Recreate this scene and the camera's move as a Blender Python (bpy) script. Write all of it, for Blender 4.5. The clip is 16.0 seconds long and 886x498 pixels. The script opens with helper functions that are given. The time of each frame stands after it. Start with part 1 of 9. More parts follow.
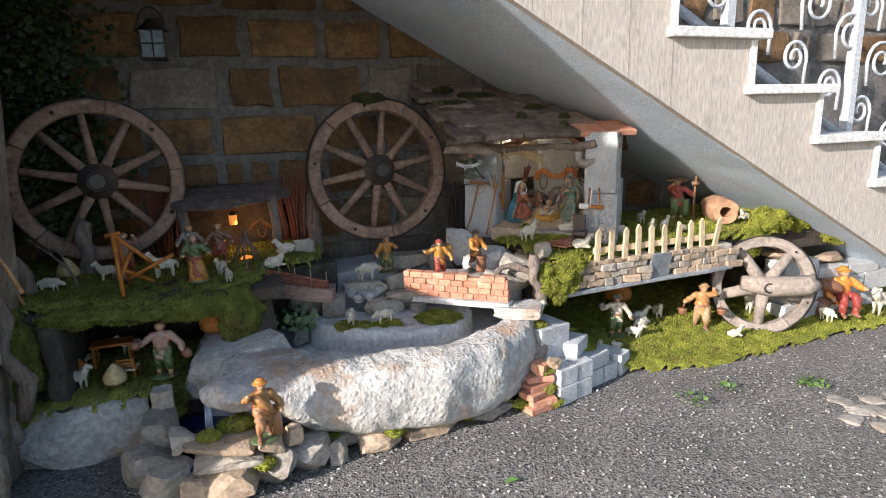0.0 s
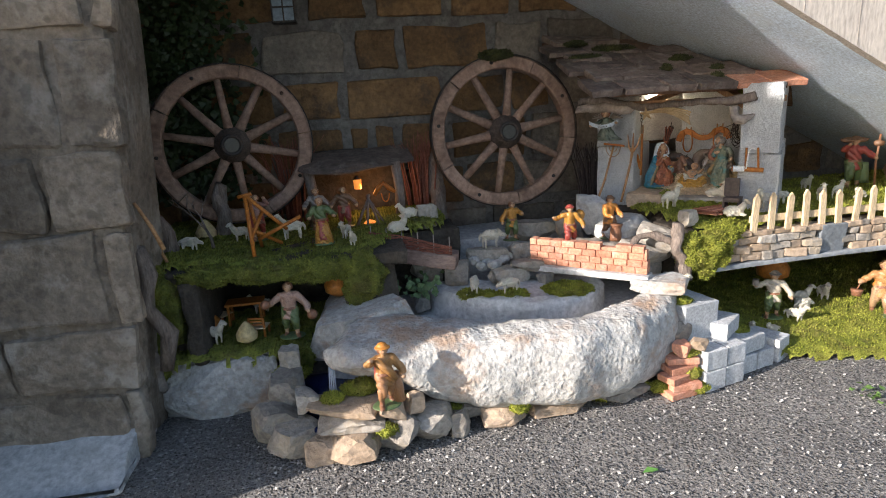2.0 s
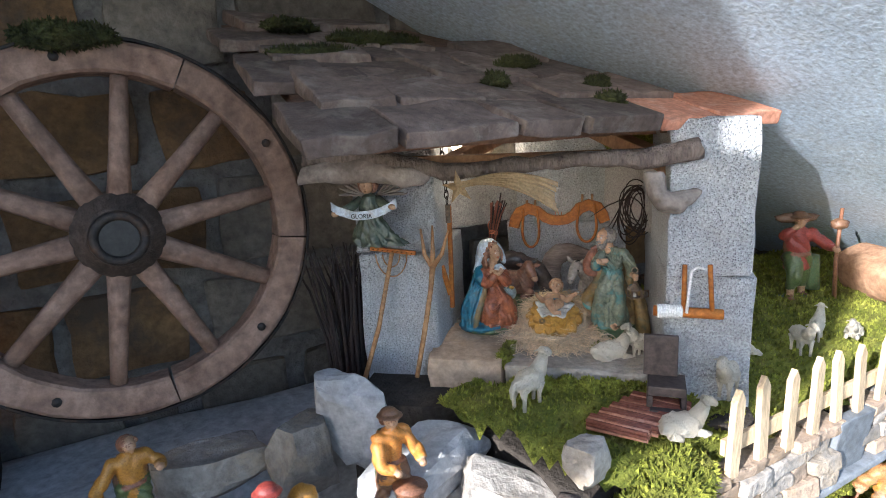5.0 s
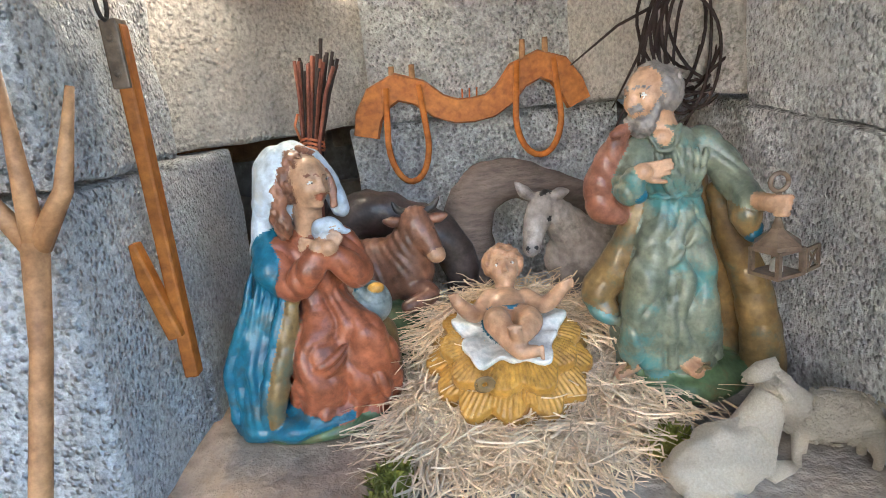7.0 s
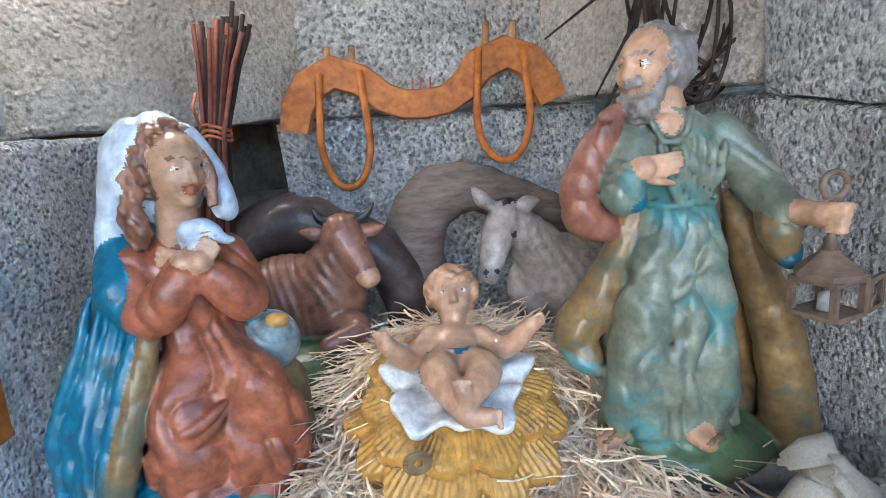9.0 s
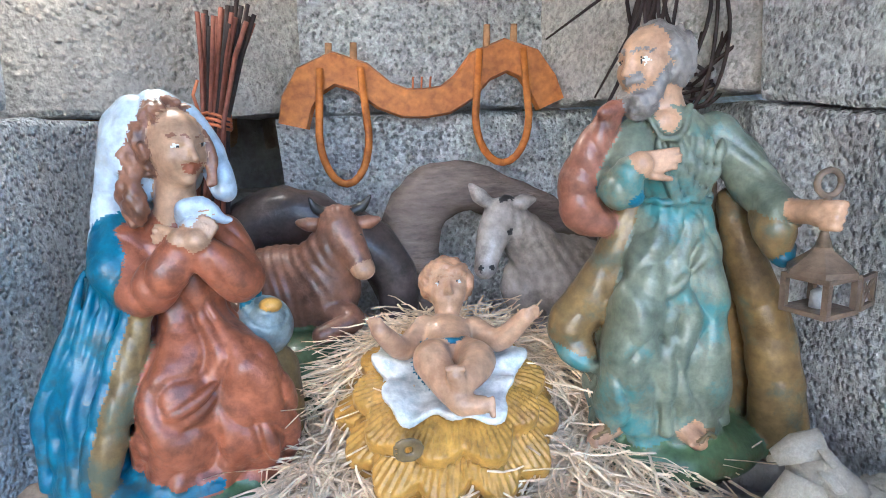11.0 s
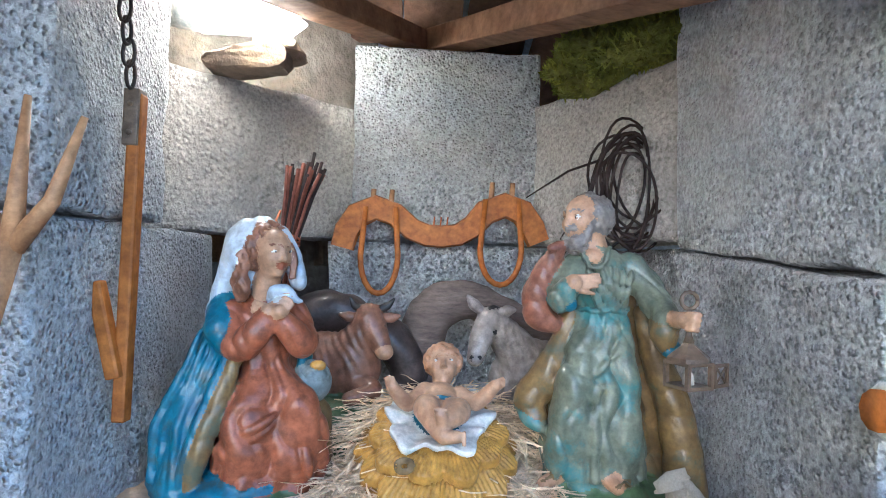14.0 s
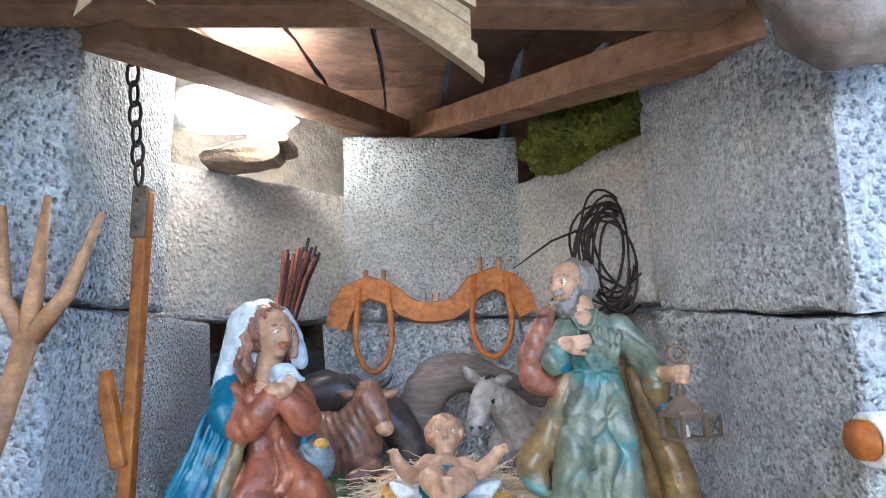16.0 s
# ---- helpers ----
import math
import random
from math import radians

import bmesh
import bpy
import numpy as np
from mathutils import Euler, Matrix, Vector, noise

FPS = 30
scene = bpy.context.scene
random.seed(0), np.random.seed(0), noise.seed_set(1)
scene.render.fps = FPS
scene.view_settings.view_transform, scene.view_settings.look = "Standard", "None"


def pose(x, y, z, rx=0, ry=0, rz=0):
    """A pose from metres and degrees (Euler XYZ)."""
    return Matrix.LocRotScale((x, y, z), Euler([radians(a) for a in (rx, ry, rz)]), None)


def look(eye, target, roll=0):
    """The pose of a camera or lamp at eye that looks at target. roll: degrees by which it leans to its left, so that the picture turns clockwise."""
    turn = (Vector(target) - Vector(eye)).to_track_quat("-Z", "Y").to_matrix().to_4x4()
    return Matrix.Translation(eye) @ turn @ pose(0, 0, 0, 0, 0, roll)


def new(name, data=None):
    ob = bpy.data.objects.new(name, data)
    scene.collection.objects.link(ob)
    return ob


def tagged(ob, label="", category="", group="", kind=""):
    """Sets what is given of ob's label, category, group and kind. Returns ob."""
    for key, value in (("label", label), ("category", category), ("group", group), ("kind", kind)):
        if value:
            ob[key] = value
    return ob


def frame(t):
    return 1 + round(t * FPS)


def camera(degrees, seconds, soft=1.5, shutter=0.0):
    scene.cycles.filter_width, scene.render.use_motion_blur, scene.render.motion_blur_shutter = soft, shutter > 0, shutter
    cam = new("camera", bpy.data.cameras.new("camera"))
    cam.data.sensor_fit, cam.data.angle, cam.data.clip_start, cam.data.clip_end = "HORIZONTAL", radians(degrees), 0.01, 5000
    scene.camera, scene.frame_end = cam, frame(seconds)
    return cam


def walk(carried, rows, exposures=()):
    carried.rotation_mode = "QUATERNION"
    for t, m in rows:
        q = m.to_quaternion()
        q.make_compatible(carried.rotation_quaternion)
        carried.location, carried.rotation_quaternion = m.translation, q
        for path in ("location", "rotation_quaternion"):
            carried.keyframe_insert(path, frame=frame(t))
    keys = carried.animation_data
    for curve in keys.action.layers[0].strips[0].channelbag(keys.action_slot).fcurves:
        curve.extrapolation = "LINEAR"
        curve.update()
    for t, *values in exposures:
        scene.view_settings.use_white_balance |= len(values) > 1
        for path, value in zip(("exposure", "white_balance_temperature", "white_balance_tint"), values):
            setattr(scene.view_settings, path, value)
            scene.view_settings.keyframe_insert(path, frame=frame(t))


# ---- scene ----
cam = camera(73.4, 16.0, soft=1.0)
METRES, EYE, TILT, LEAN, TURN = 2.6, 0.93, -12.5, 1.6, -20.8
ROWS = [
    (0.0, 0.0, 0.0, 0.0, 0.0, 0.0, 0.0),
    (0.5, 0.0037, 0.0021, -0.0004, 1.53, -0.07, 0.06),
    (1.0, 0.0026, 0.011, -0.0055, 3.62, -1.28, -1.23),
    (1.5, -0.0024, 0.02, -0.0107, 6.82, -1.67, -1.74),
    (2.0, -0.0139, 0.0429, -0.0134, 11.33, -2.38, -0.79),
    (2.5, -0.0381, 0.0977, -0.0003, 11.11, -2.15, 0.9),
    (3.0, -0.0305, 0.1763, 0.0192, 2.66, -2.15, 4.01),
    (3.5, -0.0029, 0.2848, 0.0482, 0.97, -2.41, 4.67),
    (4.0, 0.0155, 0.3726, 0.0729, -1.59, 0.26, 2.22),
    (6.5, 0.0819, 0.769, 0.0958, -17.58, -3.15, 9.37),
    (7.0, 0.1064, 0.813, 0.0855, -20.63, -2.44, 9.18),
    (7.5, 0.1142, 0.827, 0.0857, -21.52, -1.19, 8.74),
    (8.0, 0.1215, 0.8345, 0.0853, -22.9, -1.01, 7.54),
    (10.5, 0.1243, 0.8494, 0.0797, -25.12, 0.51, 8.28),
    (11.0, 0.1231, 0.844, 0.0785, -24.76, 0.79, 5.74),
    (11.5, 0.1216, 0.8367, 0.0787, -23.88, 1.67, 4.66),
    (12.0, 0.1195, 0.8305, 0.078, -23.71, 1.78, 5.42),
    (12.5, 0.1147, 0.8219, 0.0722, -23.44, 2.38, 4.09),
    (13.0, 0.1128, 0.8162, 0.0677, -22.82, 5.08, 1.85),
    (13.5, 0.1109, 0.8119, 0.0707, -22.58, 10.13, 1.82),
    (14.0, 0.1094, 0.8019, 0.0658, -22.76, 13.77, 1.56),
    (14.5, 0.1052, 0.7904, 0.0651, -22.06, 15.92, 4.18),
    (15.0, 0.1026, 0.7812, 0.0618, -21.97, 17.17, 4.26),
    (15.5, 0.1051, 0.785, 0.0616, -22.07, 20.13, 4.04),
    (16.0, 0.1051, 0.7971, 0.0613, -23.07, 21.76, 5.15),
]
EXPOSURES = [(0.0, 0.8, 6400, 13), (2.0, 0.9, 6500, 13), (3.5, 1.1, 6300, 12), (4.2, 0.98, 5700, 12), (6.5, 2.4, 5700, 10), (8.0, 2.35, 5150, 10), (10.5, 2.6, 4900, 10), (12.5, 2.68, 4850, 10), (13.4, 2.58, 4850, 10), (14.0, 2.3, 4850, 10), (16.0, 2.4, 4850, 10)]
walk(cam, [(t, pose(0, 0, EYE, TILT, LEAN, TURN) @ pose(METRES * x, METRES * y, METRES * z, 90 + pitch, roll, yaw)) for t, x, y, z, yaw, pitch, roll in ROWS], EXPOSURES)

# ---- daylight ----
SUN_FROM = Vector((-0.9, -0.31, 0.375)).normalized()
sun_elev = math.asin(SUN_FROM.z)
sun_az = math.atan2(SUN_FROM.x, SUN_FROM.y)
world = bpy.data.worlds.new("world")
scene.world = world
world.use_nodes = True
wn = world.node_tree
sky = wn.nodes.new("ShaderNodeTexSky")
sky.sky_type = "NISHITA"
sky.sun_disc = False
sky.sun_elevation = sun_elev
sky.sun_rotation = sun_az
wn.links.new(sky.outputs[0], wn.nodes["Background"].inputs[0])
wn.nodes["Background"].inputs[1].default_value = 0.15
sun = new("sun", bpy.data.lights.new("sun", "SUN"))
sun.data.energy = 5.0
sun.data.angle = radians(0.6)
sun.data.color = (1.0, 0.93, 0.84)
sun.matrix_world = look(SUN_FROM * 20, (0, 0, 0))

# ---- materials ----
def mat(name, c1, c2, rough=0.85, scale=12.0, bump=0.25, bscale=90.0, metal=0.0, rand=0.12, stain=None, sscale=5.0, samount=0.5, dist=0.004, pit=0.0, pscale=150.0, coat=0.0, stretch=None, spec=0.4, island=False, speck=None, spscale=380.0, spmix=0.6):
    m = bpy.data.materials.new(name)
    m.use_nodes = True
    nt = m.node_tree
    nd, lk = nt.nodes, nt.links
    b = nd["Principled BSDF"]
    tc = nd.new("ShaderNodeTexCoord")
    src = tc.outputs["Object"]
    if stretch:
        mp = nd.new("ShaderNodeMapping")
        mp.inputs["Scale"].default_value = stretch
        lk.new(src, mp.inputs[0])
        src = mp.outputs[0]
    def noise_node(sc, det=6.0, ro=0.6):
        n = nd.new("ShaderNodeTexNoise")
        n.inputs["Scale"].default_value = sc
        n.inputs["Detail"].default_value = det
        n.inputs["Roughness"].default_value = ro
        lk.new(src, n.inputs["Vector"])
        return n
    n1 = noise_node(scale)
    n2 = noise_node(bscale, 4.0, 0.65)
    ramp = nd.new("ShaderNodeValToRGB")
    ramp.color_ramp.elements[0].position, ramp.color_ramp.elements[1].position = 0.32, 0.68
    ramp.color_ramp.elements[0].color = (*c1, 1)
    ramp.color_ramp.elements[1].color = (*c2, 1)
    lk.new(n1.outputs[0], ramp.inputs[0])
    col = ramp.outputs[0]
    fine = nd.new("ShaderNodeMapRange")
    fine.inputs[1].default_value, fine.inputs[2].default_value = 0.25, 0.75
    fine.inputs[3].default_value, fine.inputs[4].default_value = 0.6, 1.32
    lk.new(n2.outputs[0], fine.inputs[0])
    mul = nd.new("ShaderNodeMix")
    mul.data_type, mul.blend_type = "RGBA", "MULTIPLY"
    mul.inputs[0].default_value = 1.0
    lk.new(col, mul.inputs[6])
    lk.new(fine.outputs[0], mul.inputs[7])
    col = mul.outputs[2]
    if stain:
        n3 = noise_node(sscale, 5.0, 0.7)
        mr = nd.new("ShaderNodeMapRange")
        mr.inputs[1].default_value, mr.inputs[2].default_value = 0.52, 0.66
        mr.inputs[4].default_value = samount
        lk.new(n3.outputs[0], mr.inputs[0])
        mx = nd.new("ShaderNodeMix")
        mx.data_type = "RGBA"
        lk.new(mr.outputs[0], mx.inputs[0])
        lk.new(col, mx.inputs[6])
        mx.inputs[7].default_value = (*stain, 1)
        col = mx.outputs[2]
    if speck:
        n4 = noise_node(spscale, 2.0, 0.5)
        ms = nd.new("ShaderNodeMapRange")
        ms.inputs[1].default_value, ms.inputs[2].default_value = 0.54, 0.64
        ms.inputs[4].default_value = spmix
        lk.new(n4.outputs[0], ms.inputs[0])
        m4 = nd.new("ShaderNodeMix")
        m4.data_type = "RGBA"
        lk.new(ms.outputs[0], m4.inputs[0])
        lk.new(col, m4.inputs[6])
        m4.inputs[7].default_value = (*speck, 1)
        col = m4.outputs[2]
    if rand:
        oi = nd.new("ShaderNodeNewGeometry" if island else "ShaderNodeObjectInfo")
        rr = nd.new("ShaderNodeMapRange")
        rr.inputs[3].default_value, rr.inputs[4].default_value = 1 - rand, 1 + rand
        lk.new(oi.outputs["Random Per Island" if island else "Random"], rr.inputs[0])
        m2 = nd.new("ShaderNodeMix")
        m2.data_type, m2.blend_type = "RGBA", "MULTIPLY"
        m2.inputs[0].default_value = 1.0
        lk.new(col, m2.inputs[6])
        lk.new(rr.outputs[0], m2.inputs[7])
        col = m2.outputs[2]
    height = n2.outputs[0]
    if pit:
        v = nd.new("ShaderNodeTexVoronoi")
        v.inputs["Scale"].default_value = pscale
        lk.new(src, v.inputs["Vector"])
        vr = nd.new("ShaderNodeMapRange")
        vr.inputs[1].default_value, vr.inputs[2].default_value = 0.15, 0.45
        lk.new(v.outputs["Distance"], vr.inputs[0])
        ad = nd.new("ShaderNodeMath")
        ad.operation = "MULTIPLY_ADD"
        lk.new(vr.outputs[0], ad.inputs[0])
        ad.inputs[1].default_value = -pit
        lk.new(height, ad.inputs[2])
        height = ad.outputs[0]
    bp = nd.new("ShaderNodeBump")
    bp.inputs["Strength"].default_value = bump
    bp.inputs["Distance"].default_value = dist
    lk.new(height, bp.inputs["Height"])
    lk.new(bp.outputs[0], b.inputs["Normal"])
    lk.new(col, b.inputs["Base Color"])
    b.inputs["Roughness"].default_value = rough
    b.inputs["Metallic"].default_value = metal
    b.inputs["Specular IOR Level"].default_value = spec
    b.inputs["Coat Weight"].default_value = coat
    return m

def emit(name, color, strength):
    m = bpy.data.materials.new(name)
    m.use_nodes = True
    b = m.node_tree.nodes["Principled BSDF"]
    b.inputs["Base Color"].default_value = (*color, 1)
    b.inputs["Emission Color"].default_value = (*color, 1)
    b.inputs["Emission Strength"].default_value = strength
    return m

ASPHALT = mat("asphalt", (0.17, 0.162, 0.155), (0.26, 0.248, 0.235), 0.9, 4, 1.0, 120, stain=(0.46, 0.44, 0.41), sscale=75, samount=0.9, dist=0.016, pit=1.2, pscale=95, speck=(0.04, 0.038, 0.036), spscale=120, spmix=0.8)
WALLSTONE = mat("wall_sandstone", (0.13, 0.075, 0.036), (0.23, 0.135, 0.062), 0.95, 9, 0.9, 60, rand=0.3, stain=(0.06, 0.045, 0.035), sscale=6, samount=0.85, dist=0.008)
GREYSTONE = mat("wall_grey_stone", (0.13, 0.11, 0.09), (0.22, 0.19, 0.155), 0.95, 9, 0.7, 60, rand=0.3, stain=(0.08, 0.07, 0.06), sscale=10, dist=0.008)
MORTAR = mat("mortar", (0.12, 0.11, 0.1), (0.2, 0.185, 0.17), 0.95, 14, 0.9, 45, stain=(0.27, 0.26, 0.24), sscale=22, samount=0.4, dist=0.012)
PLASTER = mat("stair_plaster", (0.56, 0.67, 0.8), (0.66, 0.76, 0.88), 0.9, 4, 0.5, 130, stain=(0.58, 0.61, 0.63), sscale=6, samount=0.4, dist=0.003)
FLANK = mat("flank_cladding", (0.46, 0.41, 0.36), (0.58, 0.53, 0.47), 0.75, 5, 0.2, 50, stain=(0.4, 0.34, 0.28), sscale=5, samount=0.5, stretch=(2.5, 2.5, 0.5))
MARBLE = mat("white_marble", (0.62, 0.62, 0.6), (0.75, 0.74, 0.71), 0.55, 10, 0.15, 60, stain=(0.45, 0.44, 0.41), sscale=14, samount=0.5)
PILLAR = mat("pillar_stone", (0.165, 0.132, 0.1), (0.3, 0.245, 0.19), 0.95, 5, 0.9, 50, stain=(0.4, 0.36, 0.31), sscale=6, samount=0.65, dist=0.01, rand=0.3, speck=(0.1, 0.08, 0.06), spscale=30, spmix=0.45)
CEMENT = mat("cement", (0.4, 0.4, 0.4), (0.52, 0.52, 0.51), 0.9, 8, 0.6, 60, stain=(0.3, 0.29, 0.27), sscale=9)
TROUGH = mat("trough_limestone", (0.385, 0.378, 0.36), (0.51, 0.503, 0.485), 0.9, 7, 0.8, 55, stain=(0.36, 0.22, 0.13), sscale=5.5, samount=0.75, dist=0.008, pit=0.3, pscale=60, speck=(0.3, 0.27, 0.235), spscale=40, spmix=0.5)
# specks put the shade inside open pores into both block colours
BLOCK = mat("aerated_concrete_block", (0.6, 0.62, 0.64), (0.74, 0.755, 0.765), 0.95, 10, 1.0, 330, rand=0.08, stain=(0.42, 0.42, 0.415), sscale=16, samount=0.4, dist=0.0065, pit=1.0, pscale=270, speck=(0.36, 0.36, 0.355), spscale=380, spmix=0.28)
BLOCK_SMOOTH = mat("smooth_concrete_block", (0.5, 0.475, 0.44), (0.62, 0.595, 0.55), 0.9, 11, 0.9, 300, rand=0.06, stain=(0.36, 0.35, 0.34), sscale=14, samount=0.6, dist=0.004, pit=0.5, pscale=190, speck=(0.28, 0.265, 0.245), spscale=330, spmix=0.55)
ROCK = mat("field_stone", (0.24, 0.215, 0.185), (0.38, 0.345, 0.3), 0.92, 14, 0.8, 70, rand=0.28, stain=(0.42, 0.33, 0.22), sscale=12, dist=0.006)
ROCK_WARM = mat("warm_field_stone", (0.32, 0.235, 0.165), (0.45, 0.35, 0.26), 0.92, 14, 0.8, 70, rand=0.2, stain=(0.36, 0.24, 0.13), sscale=14, dist=0.006)
SLATE = mat("roof_slate", (0.1, 0.075, 0.062), (0.19, 0.14, 0.118), 0.9, 16, 0.7, 60, rand=0.3, stain=(0.3, 0.26, 0.22), sscale=22, dist=0.005)
TERRA = mat("terracotta", (0.45, 0.19, 0.115), (0.56, 0.28, 0.185), 0.9, 25, 0.6, 120, rand=0.22, stain=(0.5, 0.42, 0.36), sscale=30, samount=0.35, dist=0.002)
WHEELWOOD = mat("weathered_wheel_wood", (0.2, 0.12, 0.085), (0.33, 0.22, 0.165), 0.85, 18, 0.6, 70, stain=(0.12, 0.08, 0.06), sscale=22, dist=0.004, rand=0.15)
HUBWOOD = mat("dark_hub_wood", (0.055, 0.042, 0.035), (0.12, 0.09, 0.075), 0.85, 24, 0.8, 80, stretch=(2, 0.6, 2), stain=(0.16, 0.13, 0.11), sscale=20, dist=0.004)
GREYWOOD = mat("grey_driftwood", (0.2, 0.165, 0.14), (0.36, 0.31, 0.27), 0.9, 20, 0.8, 70, stain=(0.12, 0.09, 0.075), sscale=18, dist=0.004, rand=0.12)
IRON = mat("dark_iron", (0.035, 0.033, 0.032), (0.07, 0.06, 0.055), 0.6, 30, 0.4, 120, metal=0.6, stain=(0.12, 0.06, 0.03), sscale=30)
RAILPAINT = mat("grey_rail_paint", (0.42, 0.44, 0.47), (0.5, 0.52, 0.55), 0.45, 20, 0.1, 80)
BARK = mat("bark", (0.13, 0.1, 0.085), (0.26, 0.21, 0.175), 0.95, 24, 1.0, 80, stretch=(3, 3, 0.8), dist=0.006)
TWIG = mat("dark_twigs", (0.018, 0.013, 0.012), (0.045, 0.028, 0.025), 0.8, 40, 0.3, 200)
REDTWIG = mat("reddish_twigs", (0.16, 0.05, 0.03), (0.3, 0.11, 0.07), 0.7, 40, 0.3, 200)
PALEWOOD = mat("pale_fence_wood", (0.55, 0.4, 0.24), (0.7, 0.54, 0.34), 0.75, 30, 0.3, 120, stretch=(2, 2, 0.4), dist=0.001)
TOOLWOOD = mat("varnished_tool_wood", (0.33, 0.1, 0.012), (0.45, 0.16, 0.025), 0.55, 40, 0.25, 160, dist=0.0006)
FORKWOOD = mat("peeled_branch_wood", (0.3, 0.15, 0.065), (0.45, 0.26, 0.125), 0.55, 40, 0.3, 160, dist=0.0008)
BEAM = mat("rough_beam_wood", (0.25, 0.13, 0.07), (0.42, 0.25, 0.14), 0.8, 22, 0.5, 90, dist=0.002, rand=0.2)
MOSS = mat("moss", (0.15, 0.175, 0.016), (0.36, 0.37, 0.055), 0.95, 22, 1.0, 240, rand=0.45, island=True, stain=(0.2, 0.15, 0.055), sscale=14, samount=0.5, dist=0.006)
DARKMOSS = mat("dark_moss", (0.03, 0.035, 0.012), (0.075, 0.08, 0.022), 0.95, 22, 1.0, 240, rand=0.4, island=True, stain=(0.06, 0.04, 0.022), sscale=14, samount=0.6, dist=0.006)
# darker copy of MOSS, with the terrace's shade put into its colour
MOSS_SHADETONE = mat("moss_shade_tone", (0.1, 0.12, 0.018), (0.25, 0.26, 0.045), 0.95, 22, 1.0, 240, rand=0.4, island=True, stain=(0.1, 0.075, 0.03), sscale=14, samount=0.6, dist=0.006)
SOIL = mat("dark_soil", (0.04, 0.032, 0.025), (0.09, 0.075, 0.06), 0.95, 20, 1.0, 90, dist=0.008)
IVY = mat("ivy_leaf", (0.02, 0.035, 0.012), (0.045, 0.07, 0.02), 0.5, 60, 0.2, 100)
STRAW = mat("wood_wool_straw", (0.8, 0.59, 0.36), (0.92, 0.77, 0.55), 0.6, 60, 0.1, 200, rand=0.22, island=True)
SHEEPM = mat("ivory_resin_sheep", (0.62, 0.56, 0.44), (0.76, 0.71, 0.6), 0.6, 60, 0.9, 320, dist=0.002, stain=(0.48, 0.4, 0.28), sscale=50, samount=0.5)
WATER = bpy.data.materials.new("water")
WATER.use_nodes = True
_b = WATER.node_tree.nodes["Principled BSDF"]
_b.inputs["Base Color"].default_value = (0.01, 0.02, 0.08, 1)
_b.inputs["Roughness"].default_value = 0.08

# ---- mesh tools ----
R = random.Random(7)

def link(name, bm, m, parent=None, label="", smooth=False, mats=None):
    me = bpy.data.meshes.new(name)
    bm.normal_update()
    bm.to_mesh(me)
    bm.free()
    for x in (mats or [m]):
        me.materials.append(x)
    if smooth:
        me.shade_smooth()
    ob = new(name, me)
    if parent is not None:
        ob.parent = parent
    if label:
        ob["label"] = label
    return ob

part = link

def thing(name, label, category, at=None, group="", kind=""):
    ob = new(name)
    ob.empty_display_size = 0.02
    if at is not None:
        ob.matrix_basis = at
    return tagged(ob, label, category, group, kind)

def jit(bm, amount, freq=20.0, seed=0.0, verts=None):
    for v in (verts or bm.verts):
        p = v.co * freq + Vector((seed, seed * 1.7, -seed))
        v.co += amount * Vector((noise.noise(p), noise.noise(p + Vector((31, 7, 3))), noise.noise(p + Vector((5, 47, 13)))))

def add_box(bm, m, sx, sy, sz, bevel=0.0, cuts=0, mi=0):
    """A box of that size, its base's middle at m's origin."""
    tb = bmesh.new()
    bmesh.ops.create_cube(tb, size=1)
    for v in tb.verts:
        v.co = Vector((v.co.x * sx, v.co.y * sy, (v.co.z + 0.5) * sz))
    if bevel:
        bmesh.ops.bevel(tb, geom=list(tb.edges), offset=bevel, segments=2, affect="EDGES", profile=0.6)
    if cuts:
        bmesh.ops.subdivide_edges(tb, edges=list(tb.edges), cuts=cuts, use_grid_fill=True)
    tb.transform(m)
    for f in tb.faces:
        f.material_index = mi
    me = bpy.data.meshes.new("tmp")
    tb.to_mesh(me)
    tb.free()
    start = len(bm.verts)
    bm.from_mesh(me)
    bpy.data.meshes.remove(me)
    bm.verts.ensure_lookup_table()
    return bm.verts[start:]

def add_tube(bm, pts, radii, seg=8, cap=True, mi=0, squash=1.0):
    """A tapered tube along points."""
    pts = [Vector(p) for p in pts]
    if not hasattr(radii, "__len__"):
        radii = [radii] * len(pts)
    rings = []
    up = Vector((0, 0, 1))
    prev = None
    for i, p in enumerate(pts):
        d = (pts[min(i + 1, len(pts) - 1)] - pts[max(i - 1, 0)]).normalized()
        if prev is None:
            a = d.cross(up)
            if a.length < 1e-3:
                a = d.cross(Vector((1, 0, 0)))
        else:
            a = prev - d * prev.dot(d)
        a.normalize()
        prev = a
        c = d.cross(a)
        rings.append([bm.verts.new(p + radii[i] * (math.cos(2 * math.pi * k / seg) * a + squash * math.sin(2 * math.pi * k / seg) * c)) for k in range(seg)])
    fs = []
    for r0, r1 in zip(rings, rings[1:]):
        for k in range(seg):
            fs.append(bm.faces.new((r0[k], r0[(k + 1) % seg], r1[(k + 1) % seg], r1[k])))
    if cap:
        fs.append(bm.faces.new(rings[0][::-1]))
        fs.append(bm.faces.new(rings[-1]))
    for f in fs:
        f.material_index = mi
        f.smooth = True
    return [v for r in rings for v in r]

